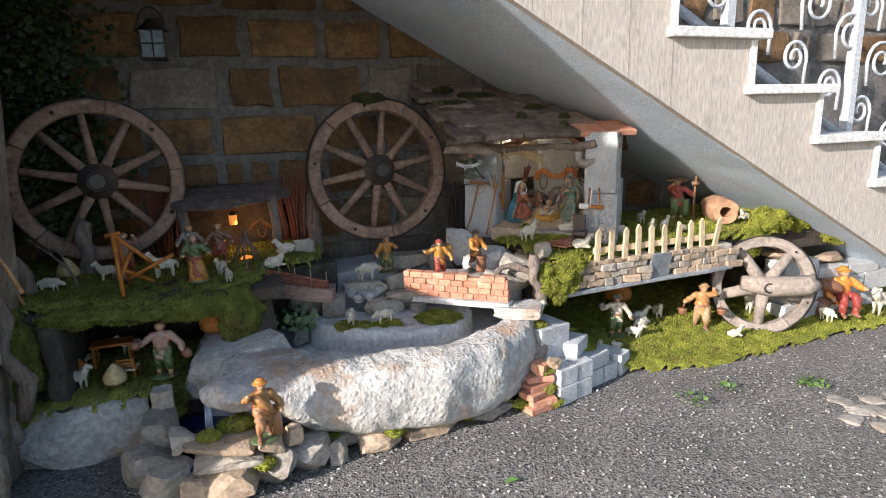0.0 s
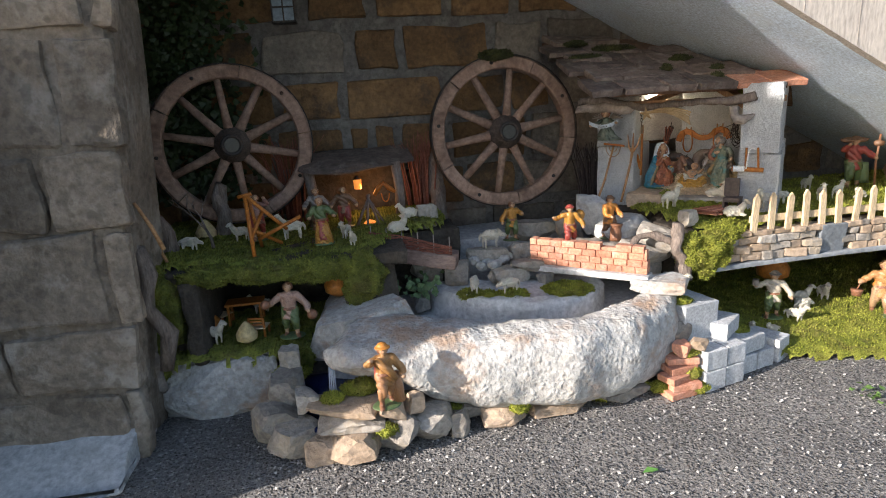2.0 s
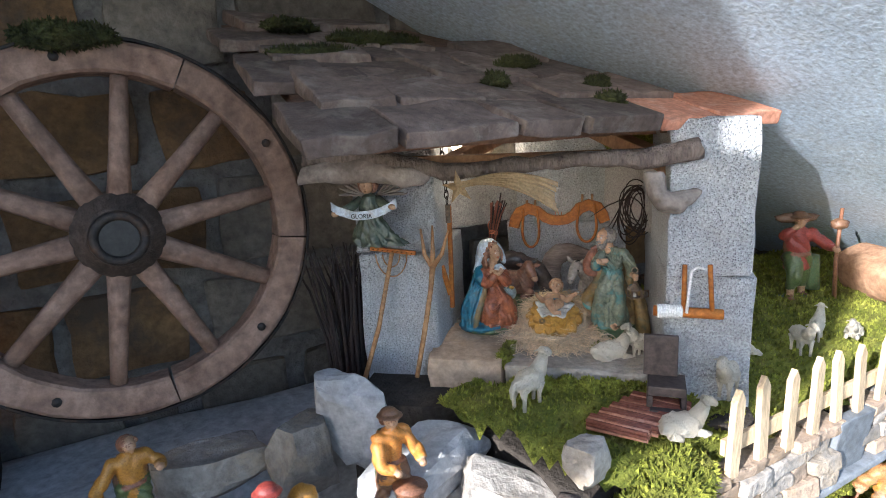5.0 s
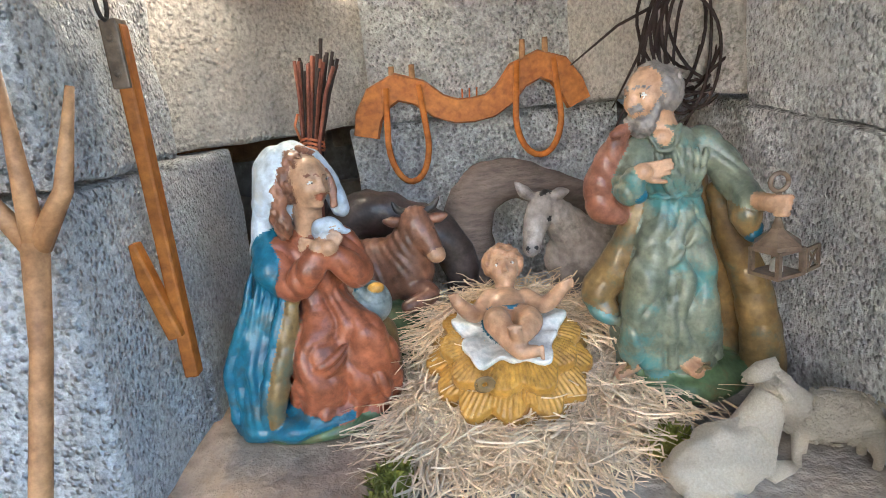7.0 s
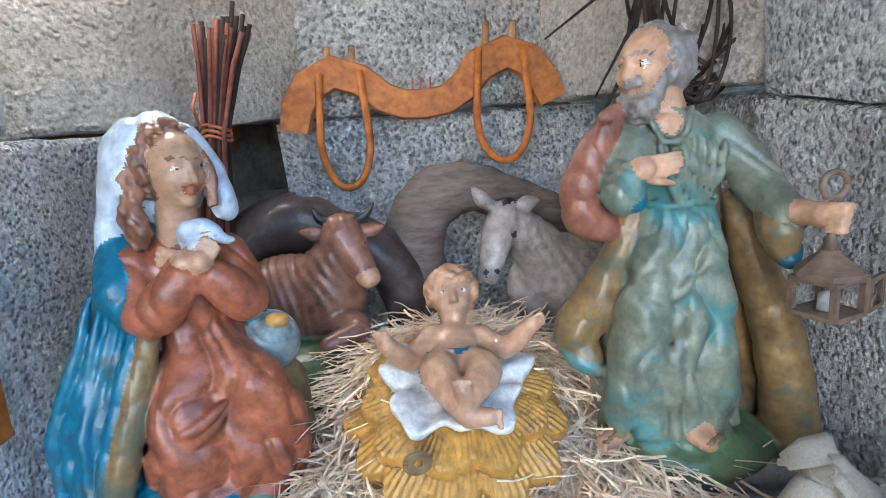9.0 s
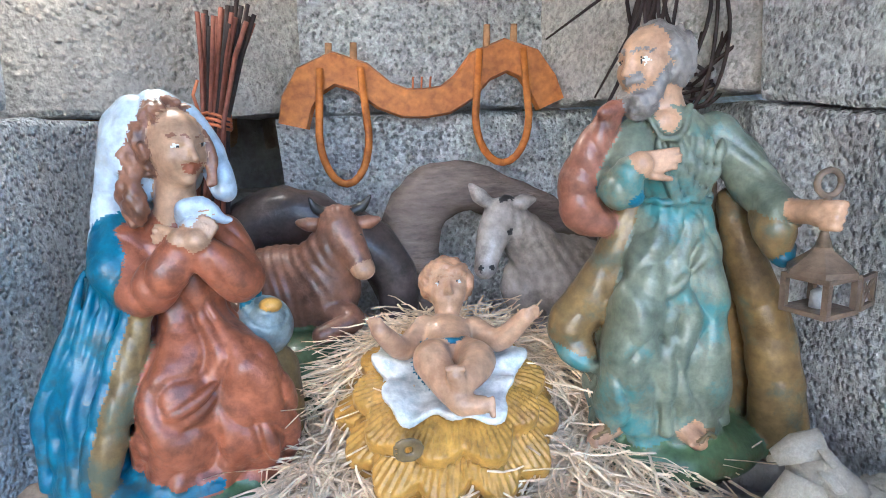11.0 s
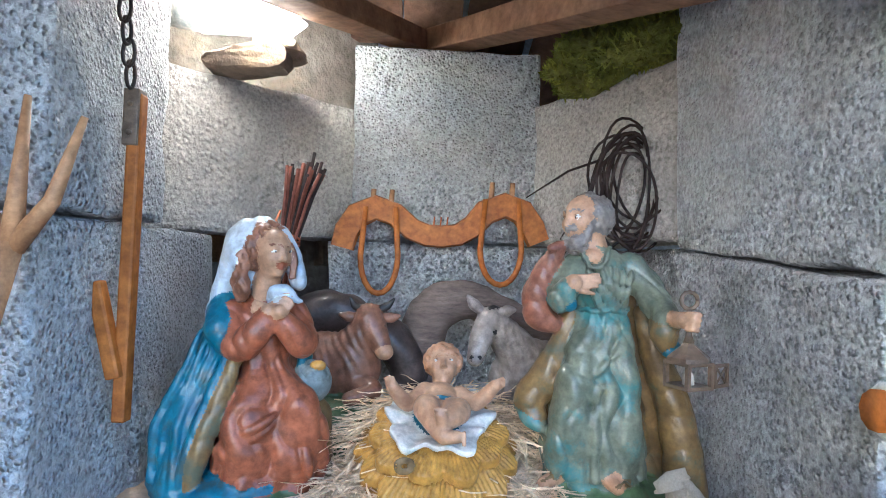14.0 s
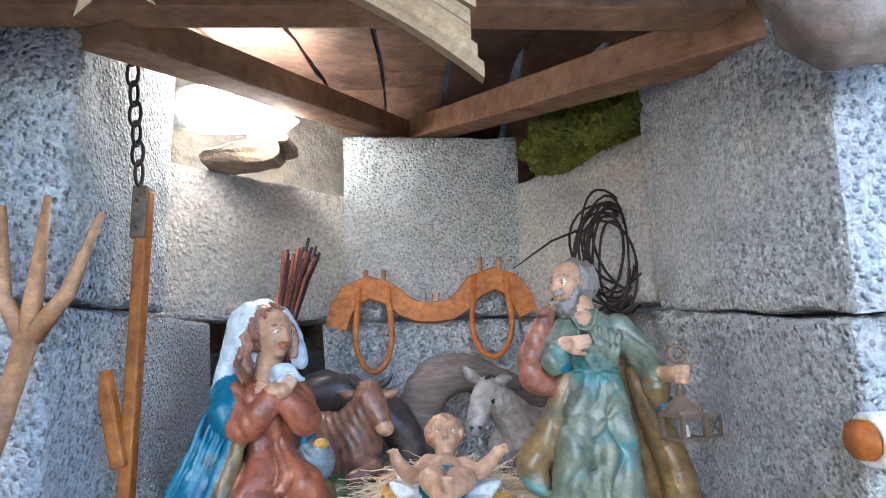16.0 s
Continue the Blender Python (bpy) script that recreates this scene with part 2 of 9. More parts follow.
def add_blob(bm, m, sx, sy, sz, sub=3, rough=0.0, freq=3.0, seed=0.0, mi=0):
    r = bmesh.ops.create_icosphere(bm, subdivisions=sub, radius=1)
    for v in r["verts"]:
        q = v.co.copy()
        k = 1 + rough * noise.noise(q * freq + Vector((seed, seed * 2.1, seed * 0.7)))
        v.co = m @ Vector((q.x * sx * k, q.y * sy * k, q.z * sz * k))
    for f in {f for v in r["verts"] for f in v.link_faces}:
        f.material_index = mi
        f.smooth = True
    return r["verts"]

def rock_bm(sx, sy, sz, seed, chip=0.22, sub=3):
    """A broken field stone, its base at z 0."""
    rr = random.Random(seed)
    bm = bmesh.new()
    bmesh.ops.create_icosphere(bm, subdivisions=sub, radius=1)
    planes = [(Vector((rr.uniform(-1, 1), rr.uniform(-1, 1), rr.uniform(-1, 1))).normalized(), rr.uniform(0.42, 0.78)) for _ in range(9)]
    planes += [(Vector(n), 0.6) for n in ((0, 0, 1), (0, 0, -1), (0, 1, 0), (0, -1, 0), (1, 0, 0), (-1, 0, 0))]
    for v in bm.verts:
        for n, d in planes:
            k = v.co.dot(n) - d
            if k > 0:
                v.co -= n * k
        v.co += v.co.normalized() * (chip * 0.25 * noise.noise(v.co * 2.6 + Vector((seed * 3.1, 0, seed))) + 0.05 * noise.noise(v.co * 8 + Vector((seed, 0, 0))))
    lo = [min(v.co[i] for v in bm.verts) for i in range(3)]
    hi = [max(v.co[i] for v in bm.verts) for i in range(3)]
    for v in bm.verts:
        for i, s in enumerate((sx, sy, sz)):
            v.co[i] = ((v.co[i] - lo[i]) / (hi[i] - lo[i]) - (0.5 if i < 2 else 0.0)) * s
    return bm

def rock(x, y, z, sx, sy, sz, seed, rz=0, m=None, label="", name="stone", rx=0, ry=0, parent=None, smooth=False, group=""):
    bm = rock_bm(sx, sy, sz, seed)
    bmesh.ops.transform(bm, matrix=pose(x, y, z, rx, ry, rz), verts=bm.verts)
    ob = link(name, bm, m or ROCK, parent, "", smooth)
    if parent is None:
        tagged(ob, label or "rough broken grey field stone beside the crib scene", "stone", group)
    return ob

# ---- setting ----
def plain(name, bm, m, label, category="", kind="structure", smooth=False):
    return tagged(link(name, bm, m, None, "", smooth), label, category or name.split("_")[0], kind=kind)

bm = bmesh.new()
bmesh.ops.create_grid(bm, x_segments=60, y_segments=60, size=0.5)
for v in bm.verts:
    q = Vector((v.co.x * 2, v.co.y * 2, 0))
    v.co = Vector((q.x * 4 * (1 + 8 * abs(q.x) ** 4), q.y * 4 * (1 + 8 * abs(q.y) ** 4), 0))
    if v.co.length < 4:
        v.co.z = 0.004 * noise.noise(v.co * 3)
plain("ground", bm, ASPHALT, "worn grey asphalt yard with fine gravel", "ground")

WALL_Y = 2.47
bm = bmesh.new()
add_box(bm, pose(1.5, WALL_Y + 0.2, 0), 8.0, 0.36, 4.2)
wall_back = plain("wall_back", bm, MORTAR, "old house wall of brown sandstone blocks in grey mortar", "wall")

# unseen wall above the crib, added only to cast shade
FLANK_Y, C0, SL = 1.6, 1.69, 0.534
bm = bmesh.new()
add_box(bm, pose(-1.6, FLANK_Y + 0.14, 1.42), 4.2, 0.26, 0.75)
plain("wall_landing", bm, FLANK, "plain unseen wall added to shade the crib", "wall")
# unseen slab over the recess, added to darken it
bm = bmesh.new()
add_box(bm, pose(-1.6, 2.16, 1.75), 4.2, 0.6, 0.15)
plain("ceiling", bm, PLASTER, "plain unseen slab added to shade the recess", "ceiling")

# unseen boxes added at the left to keep the sun off the recess
bm = bmesh.new()
add_box(bm, pose(-2.0, 1.9, 1.45), 2.0, 1.5, 0.55)
add_box(bm, pose(-2.1, 1.88, 0), 2.1, 1.5, 1.04)
add_box(bm, pose(-1.22, 1.29, 1.47), 0.5, 0.68, 0.31)
add_box(bm, pose(-1.22, 1.34, 1.78), 0.5, 0.58, 0.26)
add_box(bm, pose(-2.1, 2.03, 1.04), 2.1, 1.2, 0.41)
plain("wall_neighbour", bm, PILLAR, "plain unseen boxes added to block the sun", "wall")

# pillar at the edge of the recess, leaning a little
bm = bmesh.new()
vs = add_box(bm, pose(-1.3, 1.765, 0), 1.45, 0.29, 2.4, 0.02, 14)
for v in vs:
    k = max(0.0, min(1.0, v.co.z / 1.1))
    if v.co.x > -0.9:
        v.co.x += 0.1 * k - 0.02
jit(bm, 0.02, 5, 2.0)
jit(bm, 0.006, 22, 5.0)
wall_left = plain("wall_left", bm, PILLAR, "rough grey plastered stone pillar beside the recess", "wall", smooth=True)
rp = random.Random(9)
zc = 0.0
for h in (0.2, 0.17, 0.24, 0.19, 0.26, 0.2, 0.3):
    x = -1.75
    while x < -0.62:
        w = min(rp.uniform(0.18, 0.4), -0.575 - x)
        bm = bmesh.new()
        add_box(bm, pose(x + w / 2 + 0.09 * min(1.1, zc + h / 2), 1.635, zc + 0.008), w - 0.014, 0.06, h - 0.016, 0.012, 3)
        jit(bm, 0.016, 9, zc * 7 + x)
        jit(bm, 0.006, 40, zc * 9 + x)
        part("stone", bm, PILLAR, wall_left)
        x += w
    zc += h
bm = bmesh.new()
vs = add_box(bm, pose(-1.2, 1.6, 0), 1.2, 0.3, 0.1, 0.01, 8)
for v in vs:
    if v.co.z > 0.02:
        v.co.z *= max(0.1, min(1.0, (v.co.y - 1.45) / 0.2)) if v.co.y < 1.65 else 1
jit(bm, 0.012, 12, 3.0)
plain("cement_skirt", bm, CEMENT, "cracked pale cement fillet at the pillar's foot", "cement", smooth=True)

# ---- staircase ----
RISE, GO = 0.181, 0.34
stair = thing("staircase", "outdoor staircase with beige clad side and white marble treads", "staircase", kind="structure")
bm = bmesh.new()
def flank_top(x):
    return 1.19 - 0.03 - RISE * math.floor((x - 1.382) / GO)
prof = [(0.3, C0 - SL * 0.3)]
x0 = 1.382 - 3 * GO
prof.append((0.3, 1.19 + 3 * RISE - 0.03))
for k in range(-3, 7):
    xa, zt = 1.382 + k * GO, 1.19 - k * RISE - 0.03
    prof += [(xa, zt + (RISE if k > -3 else 0)), (xa, zt)] if k > -3 else [(xa, zt)]
xe = 1.382 + 7 * GO
prof += [(xe, 1.19 - 6 * RISE - 0.03), (xe, 0.0), ((C0) / SL, 0.0)]
clean = []
for p in prof:
    if not clean or (abs(p[0] - clean[-1][0]) + abs(p[1] - clean[-1][1])) > 1e-4:
        clean.append(p)
fr = [bm.verts.new((x, FLANK_Y, z)) for x, z in clean]
bk = [bm.verts.new((x, FLANK_Y + 0.03, z)) for x, z in clean]
bm.faces.new(fr)
bm.faces.new(bk[::-1])
for i in range(len(fr)):
    j = (i + 1) % len(fr)
    bm.faces.new((fr[i], bk[i], bk[j], fr[j]))
bmesh.ops.recalc_face_normals(bm, faces=bm.faces)
part("side_cladding", bm, FLANK, stair)
JOINT = mat("joint_filler", (0.3, 0.27, 0.24), (0.38, 0.34, 0.3), 0.9, 20, 0.2, 60)
for k in range(11):
    xj = 0.55 + k * 0.17
    za, zb = C0 - SL * xj + 0.005, 1.19 - 0.04 - RISE * math.floor((xj - 1.382) / GO)
    bm = bmesh.new()
    add_box(bm, pose(xj, FLANK_Y + 0.0012, za), 0.0022, 0.004, max(0.02, zb - za))
    part("panel_joint", bm, JOINT, stair)
# soffit: a rough plastered slab, rounded at its outer edge
bm = bmesh.new()
nx, ny = 60, 24
grid = []
for i in range(nx + 1):
    x = 0.3 + (C0 / SL - 0.3) * i / nx
    row = []
    for j in range(ny + 1):
        y = FLANK_Y + 0.002 + (WALL_Y - FLANK_Y) * (j / ny) ** 1.3
        e = max(0.0, 1 - (y - FLANK_Y) / 0.03)
        z = C0 - SL * x + 0.012 * e * e - 0.004 * noise.noise(Vector((x * 9, y * 9, 1))) - 0.002 * noise.noise(Vector((x * 33, y * 33, 1)))
        row.append(bm.verts.new((x, y, max(z, -0.01))))
    grid.append(row)
for i in range(nx):
    for j in range(ny):
        bm.faces.new((grid[i][j], grid[i][j + 1], grid[i + 1][j + 1], grid[i + 1][j]))
part("soffit", bm, PLASTER, stair, "rough pale plastered underside", True)
for k in range(-3, 7):
    xa, zt = 1.382 + k * GO, 1.19 - k * RISE
    bm = bmesh.new()
    add_box(bm, pose(xa + 0.2, 2.02, zt - 0.032), 0.42, 0.9, 0.032, 0.004)
    part("tread", bm, MARBLE, stair, "white marble tread")
    bm = bmesh.new()
    add_box(bm, pose(xa + 0.015, 2.02, zt), 0.024, 0.86, RISE - 0.033, 0.002)
    part("riser", bm, MARBLE, stair, "white marble riser")
# railing
rail = thing("stair_railing", "grey painted iron railing with scrolls along the stairs", "railing")
def stair_z(x):
    return 1.19 - RISE * (x - 1.382) / GO
bm = bmesh.new()
add_tube(bm, [(0.6, 1.78, stair_z(0.6) + 0.19), (3.2, 1.78, stair_z(3.2) + 0.19)], 0.02, 4)
part("lower_bar", bm, RAILPAINT, rail)
bm = bmesh.new()
add_tube(bm, [(0.6, 1.78, stair_z(0.6) + 0.95), (3.2, 1.78, stair_z(3.2) + 0.95)], 0.022, 8)
part("handrail", bm, RAILPAINT, rail)
for k in range(-1, 4):
    xp = 1.8 + k * GO * 2
    bm = bmesh.new()
    add_box(bm, pose(xp, 1.78, 1.19 - RISE * math.floor((xp - 1.382) / GO)), 0.035, 0.035, 0.95 + stair_z(xp) - (1.19 - RISE * math.floor((xp - 1.382) / GO)))
    part("post", bm, RAILPAINT, rail)
for k in range(9):
    xp = 1.35 + k * 0.2
    zp = stair_z(xp) + 0.34
    for sgn, cx, cz, r0 in ((1, 0, 0, 0.065), (-1, 0.1, 0.2, 0.085), (1, 0.0, 0.42, 0.065)):
        bm = bmesh.new()
        pts = []
        for i in range(26):
            a = i / 25 * math.pi * 3.2
            r = r0 * (1 - 0.75 * i / 25)
            pts.append((xp + cx + sgn * r * math.cos(a), 1.78, zp + cz + r * math.sin(a)))
        pts = [(xp + cx + sgn * r0 * 0.9, 1.78, zp + cz - 0.1)] + pts
        add_tube(bm, pts, 0.007, 6)
        part("scroll", bm, RAILPAINT, rail)

# ---- moss ----
def mossify(bm, density, h, seed=1, up=0.4):
    rr = random.Random(seed)
    faces = list(bm.faces)
    for f in faces:
        n = f.normal
        cnt = f.calc_area() * density
        c = int(cnt) + (rr.random() < cnt - int(cnt))
        vs = [v.co for v in f.verts]
        for _ in range(c):
            w = [rr.random() for _ in vs]
            s = sum(w)
            p = sum((v * (k / s) for v, k in zip(vs, w)), Vector())
            for _b in range(3):
                d = (n + Vector((rr.uniform(-1, 1), rr.uniform(-1, 1), rr.uniform(-0.4, 1))) * 0.75 + Vector((0, 0, up * 0.5))).normalized()
                hh = h * rr.uniform(0.35, 0.9)
                t = d.cross(Vector((rr.uniform(-1, 1), rr.uniform(-1, 1), rr.uniform(-1, 1)))).normalized() * hh * 0.38
                q = p - n * h * 0.2
                bm.faces.new((bm.verts.new(q - t), bm.verts.new(q + t), bm.verts.new(p + d * hh)))

def moss_clump(x, y, z, sx, sy, sz, seed, label="lump of bright green moss", rz=0, density=22000, h=0.011, sub=4, m=None, name="moss"):
    bm = bmesh.new()
    add_blob(bm, pose(x, y, z, 0, 0, rz), sx, sy, sz, sub, 0.35, 2.2, seed)
    jit(bm, min(sx, sy, sz) * 0.25, 26, seed)
    bm.normal_update()
    mossify(bm, density, h, seed)
    ob = link(name, bm, m or MOSS, None, "", True)
    return tagged(ob, label, "moss", kind="stuff")

def in_poly(x, y, poly):
    c = False
    for (x1, y1), (x2, y2) in zip(poly, poly[1:] + poly[:1]):
        if (y1 > y) != (y2 > y) and x < (x2 - x1) * (y - y1) / (y2 - y1) + x1:
            c = not c
    return c

def edge_dist(x, y, poly):
    best = 9.0
    for (x1, y1), (x2, y2) in zip(poly, poly[1:] + poly[:1]):
        dx, dy = x2 - x1, y2 - y1
        k = max(0, min(1, ((x - x1) * dx + (y - y1) * dy) / (dx * dx + dy * dy + 1e-12)))
        best = min(best, math.hypot(x - x1 - k * dx, y - y1 - k * dy))
    return best

def moss_pad(name, poly, zf, seed, label, density=14000, h=0.01, cell=0.012, drop=0.03, m=None, soft=0.03, tuft=True):
    bm = bmesh.new()
    xs = [p[0] for p in poly]
    ys = [p[1] for p in poly]
    nx, ny = int((max(xs) - min(xs)) / cell) + 2, int((max(ys) - min(ys)) / cell) + 2
    g = {}
    for i in range(nx):
        for j in range(ny):
            x, y = min(xs) + i * cell, min(ys) + j * cell
            xw = x + 0.02 * noise.noise(Vector((x * 25, y * 25, seed)))
            yw = y + 0.02 * noise.noise(Vector((x * 25, y * 25, seed + 9)))
            if in_poly(xw, yw, poly):
                e = min(1.0, edge_dist(xw, yw, poly) / soft)
                z = zf(x, y) - drop * (1 - math.sqrt(max(0, 1 - (1 - e) ** 2))) + 0.009 * noise.noise(Vector((x * 30, y * 30, seed))) + 0.006 * noise.noise(Vector((x * 75, y * 75, seed)))
                g[i, j] = bm.verts.new((x, y, z))
    for (i, j), v in list(g.items()):
        if (i + 1, j) in g and (i, j + 1) in g and (i + 1, j + 1) in g:
            bm.faces.new((v, g[i + 1, j], g[i + 1, j + 1], g[i, j + 1]))
    for v in [v for v in bm.verts if not v.link_faces]:
        bm.verts.remove(v)
    bm.normal_update()
    if tuft:
        mossify(bm, density, h, seed)
    ob = link(name, bm, m or MOSS, None, "", True)
    return tagged(ob, label, name.split("_")[0], kind="stuff")

moss_pad("moss_bank", [(1.18, 1.68), (1.35, 1.64), (1.6, 1.57), (1.9, 1.57), (2.3, 1.6), (2.9, 1.56), (3.3, 1.7), (3.3, 2.4), (1.2, 2.4)], lambda x, y: 0.02 + min(0.06, max(0, (y - 1.6)) * 0.25), 3, "yellow-green moss bank along the asphalt edge", 11000, 0.011, 0.012, 0.035)

# ---- stone trough ----
def lerp_table(tab, s):
    for a, b in zip(tab, tab[1:]):
        if s <= b[0]:
            k = (s - a[0]) / (b[0] - a[0])
            k = k * k * (3 - 2 * k) * 0.5 + k * 0.5
            return [p + (q - p) * k for p, q in zip(a[1:], b[1:])]
    return list(tab[-1][1:])

# station: inner rim x, y; outer face x, y; rim height; underside height
TR = [(0.0, -0.085, 1.64, -0.105, 1.60, 0.235, 0.19), (0.12, -0.04, 1.73, -0.06, 1.55, 0.262, 0.18), (0.24, 0.08, 1.77, 0.06, 1.53, 0.272, 0.16), (0.36, 0.2, 1.72, 0.18, 1.53, 0.27, 0.07), (0.5, 0.36, 1.635, 0.37, 1.49, 0.262, 0.045), (0.64, 0.52, 1.6, 0.55, 1.47, 0.26, 0.04), (0.78, 0.7, 1.635, 0.74, 1.515, 0.265, 0.04), (0.9, 0.86, 1.7, 0.9, 1.61, 0.275, 0.05), (1.0, 0.99, 1.84, 1.02, 1.76, 0.28, 0.06)]
bm = bmesh.new()
rings = []
NS = 72
for i in range(NS + 1):
    ix, iy, ox, oy, zt, zb = lerp_table(TR, i / NS)
    ins, out = Vector((ix, iy, 0)), Vector((ox, oy, 0))
    d = out - ins
    ring = []
    for u, w in ((0.02, 0.0), (0.0, 0.5), (-0.02, 0.88), (0.03, 0.97), (0.15, 1.0), (0.4, 1.0), (0.65, 0.985), (0.85, 0.94), (0.98, 0.84), (1.06, 0.68), (1.1, 0.5), (1.06, 0.32), (0.98, 0.15), (0.85, 0.03), (0.6, 0.0), (0.3, 0.0)):
        p = ins + d * u
        p.z = zb + (zt - zb) * w
        ring.append(bm.verts.new(p))
    rings.append(ring)
n = len(rings[0])
for r0, r1 in zip(rings, rings[1:]):
    for k in range(n):
        bm.faces.new((r0[k], r1[k], r1[(k + 1) % n], r0[(k + 1) % n]))
bm.faces.new(rings[0])
bm.faces.new(rings[-1][::-1])
bmesh.ops.subdivide_edges(bm, edges=bm.edges, cuts=1, use_grid_fill=True)
jit(bm, 0.012, 8, 1.0)
jit(bm, 0.006, 30, 2.0)
for v in bm.verts:
    v.co += Vector((0, -1, 0.2)) * 0.004 * noise.noise(v.co * 70)
bmesh.ops.recalc_face_normals(bm, faces=bm.faces)
trough = tagged(link("stone_trough", bm, TROUGH, None, "", True), "large rough white limestone trough, curved, with a worn spout", "trough")
bm = bmesh.new()
vs = add_box(bm, pose(0.45, 1.95, 0.04), 1.1, 0.68, 0.15, 0.01, 10)
for v in vs:
    if v.co.x < 0.3 and v.co.y < 1.75:
        v.co.y += (0.3 - v.co.x) * 0.45
    if v.co.x > 0.7 and v.co.y < 1.8:
        v.co.y += (v.co.x - 0.7) * 0.5
jit(bm, 0.012, 9, 4.0)
tagged(link("trough_floor", bm, CEMENT, trough, "grey cement bed of the trough", True))
# inner curved kerb of the basin
bm = bmesh.new()
pts = [(0.22, 2.03), (0.25, 1.93), (0.33, 1.82), (0.42, 1.75), (0.52, 1.715), (0.62, 1.72), (0.72, 1.765), (0.79, 1.85), (0.8, 1.98)]
rings = []
for i, (x, y) in enumerate(pts):
    c = Vector((0.5, 2.0, 0))
    d = (Vector((x, y, 0)) - c).normalized()
    ring = []
    for u, z in ((0.02, 0.16), (0.0, 0.2), (0, 0.255), (-0.012, 0.268), (-0.045, 0.27), (-0.06, 0.262), (-0.25, 0.262), (-0.25, 0.16)):
        ring.append(bm.verts.new(Vector((x, y, z)) + d * u))
    rings.append(ring)
for r0, r1 in zip(rings, rings[1:]):
    for k in range(8):
        bm.faces.new((r0[k], r0[(k + 1) % 8], r1[(k + 1) % 8], r1[k]))
bm.faces.new(rings[0])
bm.faces.new(rings[-1][::-1])
bmesh.ops.subdivide_edges(bm, edges=bm.edges, cuts=3, use_grid_fill=True)
jit(bm, 0.012, 14, 8.0)
jit(bm, 0.004, 50, 8.0)
bmesh.ops.recalc_face_normals(bm, faces=bm.faces)
tagged(link("basin_kerb", bm, CEMENT, None, "", True), "curved grey cement kerb inside the stone trough", "kerb")
rock(-0.015, 1.88, 0.12, 0.3, 0.34, 0.16, 11, 25, TROUGH, "pale flat boulder tilted beside the trough spout", "boulder", 0, -12, smooth=False)
# pool below the spout
bm = bmesh.new()
add_box(bm, pose(-0.06, 1.68, 0.06), 0.3, 0.34, 0.012)
plain("water", bm, WATER, "dark blue water in a small pool below the spout", "water")

# ---- left terrace with the cave ----
terr = thing("terrace", "mossy earth terrace over a small dark cave", "terrace", kind="structure")
def slab(x, y, z, sx, sy, sz, m, seed, name="earth", amount=0.012, cuts=7):
    bm = bmesh.new()
    add_box(bm, pose(x, y, z), sx, sy, sz, 0.012, cuts)
    jit(bm, amount, 16, seed)
    return part(name, bm, m, terr, "", True)
slab(-0.24, 2.14, 0.395, 0.8, 0.62, 0.04, SOIL, 1)
slab(-0.585, 2.1, 0.0, 0.2, 0.5, 0.42, SOIL, 2)
slab(0.04, 2.14, 0.0, 0.16, 0.56, 0.4, SOIL, 3)
slab(-0.27, 2.08, 0.0, 0.62, 0.5, 0.17, SOIL, 4)
slab(-0.27, 2.4, 0.0, 0.8, 0.1, 0.42, SOIL, 5)
slab(0.62, 2.33, 0.0, 1.2, 0.26, 0.36, CEMENT, 6)
slab(0.2, 2.28, 0.0, 0.35, 0.3, 0.42, SOIL, 7)
def terr_z(x, y):
    return 0.448 + 0.05 * max(0, y - 2.05) + 0.012 * math.sin(x * 9)
moss_pad("moss_carpet", [(-0.68, 1.86), (-0.5, 1.83), (-0.3, 1.84), (-0.1, 1.85), (0.1, 1.9), (0.14, 2.05), (0.32, 2.14), (0.36, 2.4), (-0.68, 2.45)], terr_z, 5, "green moss carpet on the terrace, colour darkened as shaded", 22000, 0.009, 0.01, 0.05, MOSS_SHADETONE)
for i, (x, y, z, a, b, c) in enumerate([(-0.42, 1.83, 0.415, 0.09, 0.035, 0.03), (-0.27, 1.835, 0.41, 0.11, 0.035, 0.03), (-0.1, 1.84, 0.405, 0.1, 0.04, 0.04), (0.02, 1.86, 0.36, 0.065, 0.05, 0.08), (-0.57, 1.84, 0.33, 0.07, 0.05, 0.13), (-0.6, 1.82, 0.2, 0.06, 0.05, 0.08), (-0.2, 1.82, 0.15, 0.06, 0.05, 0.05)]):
    moss_clump(x, y, z, a, b, c, 20 + i, "hanging cushion of green moss on the terrace edge, colour darkened as shaded", density=18000, h=0.01, m=MOSS_SHADETONE)
moss_pad("moss_floor", [(-0.56, 1.76), (-0.15, 1.76), (-0.08, 2.2), (-0.56, 2.2)], lambda x, y: 0.19, 6, "moss on the cave floor, colour darkened as shaded", 16000, 0.009, 0.012, 0.04, MOSS_SHADETONE)
rock(-0.44, 1.86, -0.02, 0.38, 0.2, 0.2, 31, 3, TROUGH, "white rough limestone block at the foot of the terrace", "limestone_block")
slab(-0.47, 1.95, 0.15, 0.05, 0.3, 0.25, SOIL, 9, "cave_wall")

# ---- shed ----
A_, B_ = Vector((0.747, -0.664, 0)).normalized(), Vector((0.664, 0.747, 0)).normalized()
S0 = Vector((1.014, 2.107, 0))
SHED_ROT = math.degrees(math.atan2(A_.y, A_.x))
def S(a, b, z):
    p = S0 + A_ * a + B_ * b
    return Vector((p.x, p.y, z))
def SP(a, b, z, rx=0, ry=0, rz=0):
    p = S(a, b, z)
    return pose(p.x, p.y, p.z, 0, 0, SHED_ROT) @ pose(0, 0, 0, rx, ry, rz)

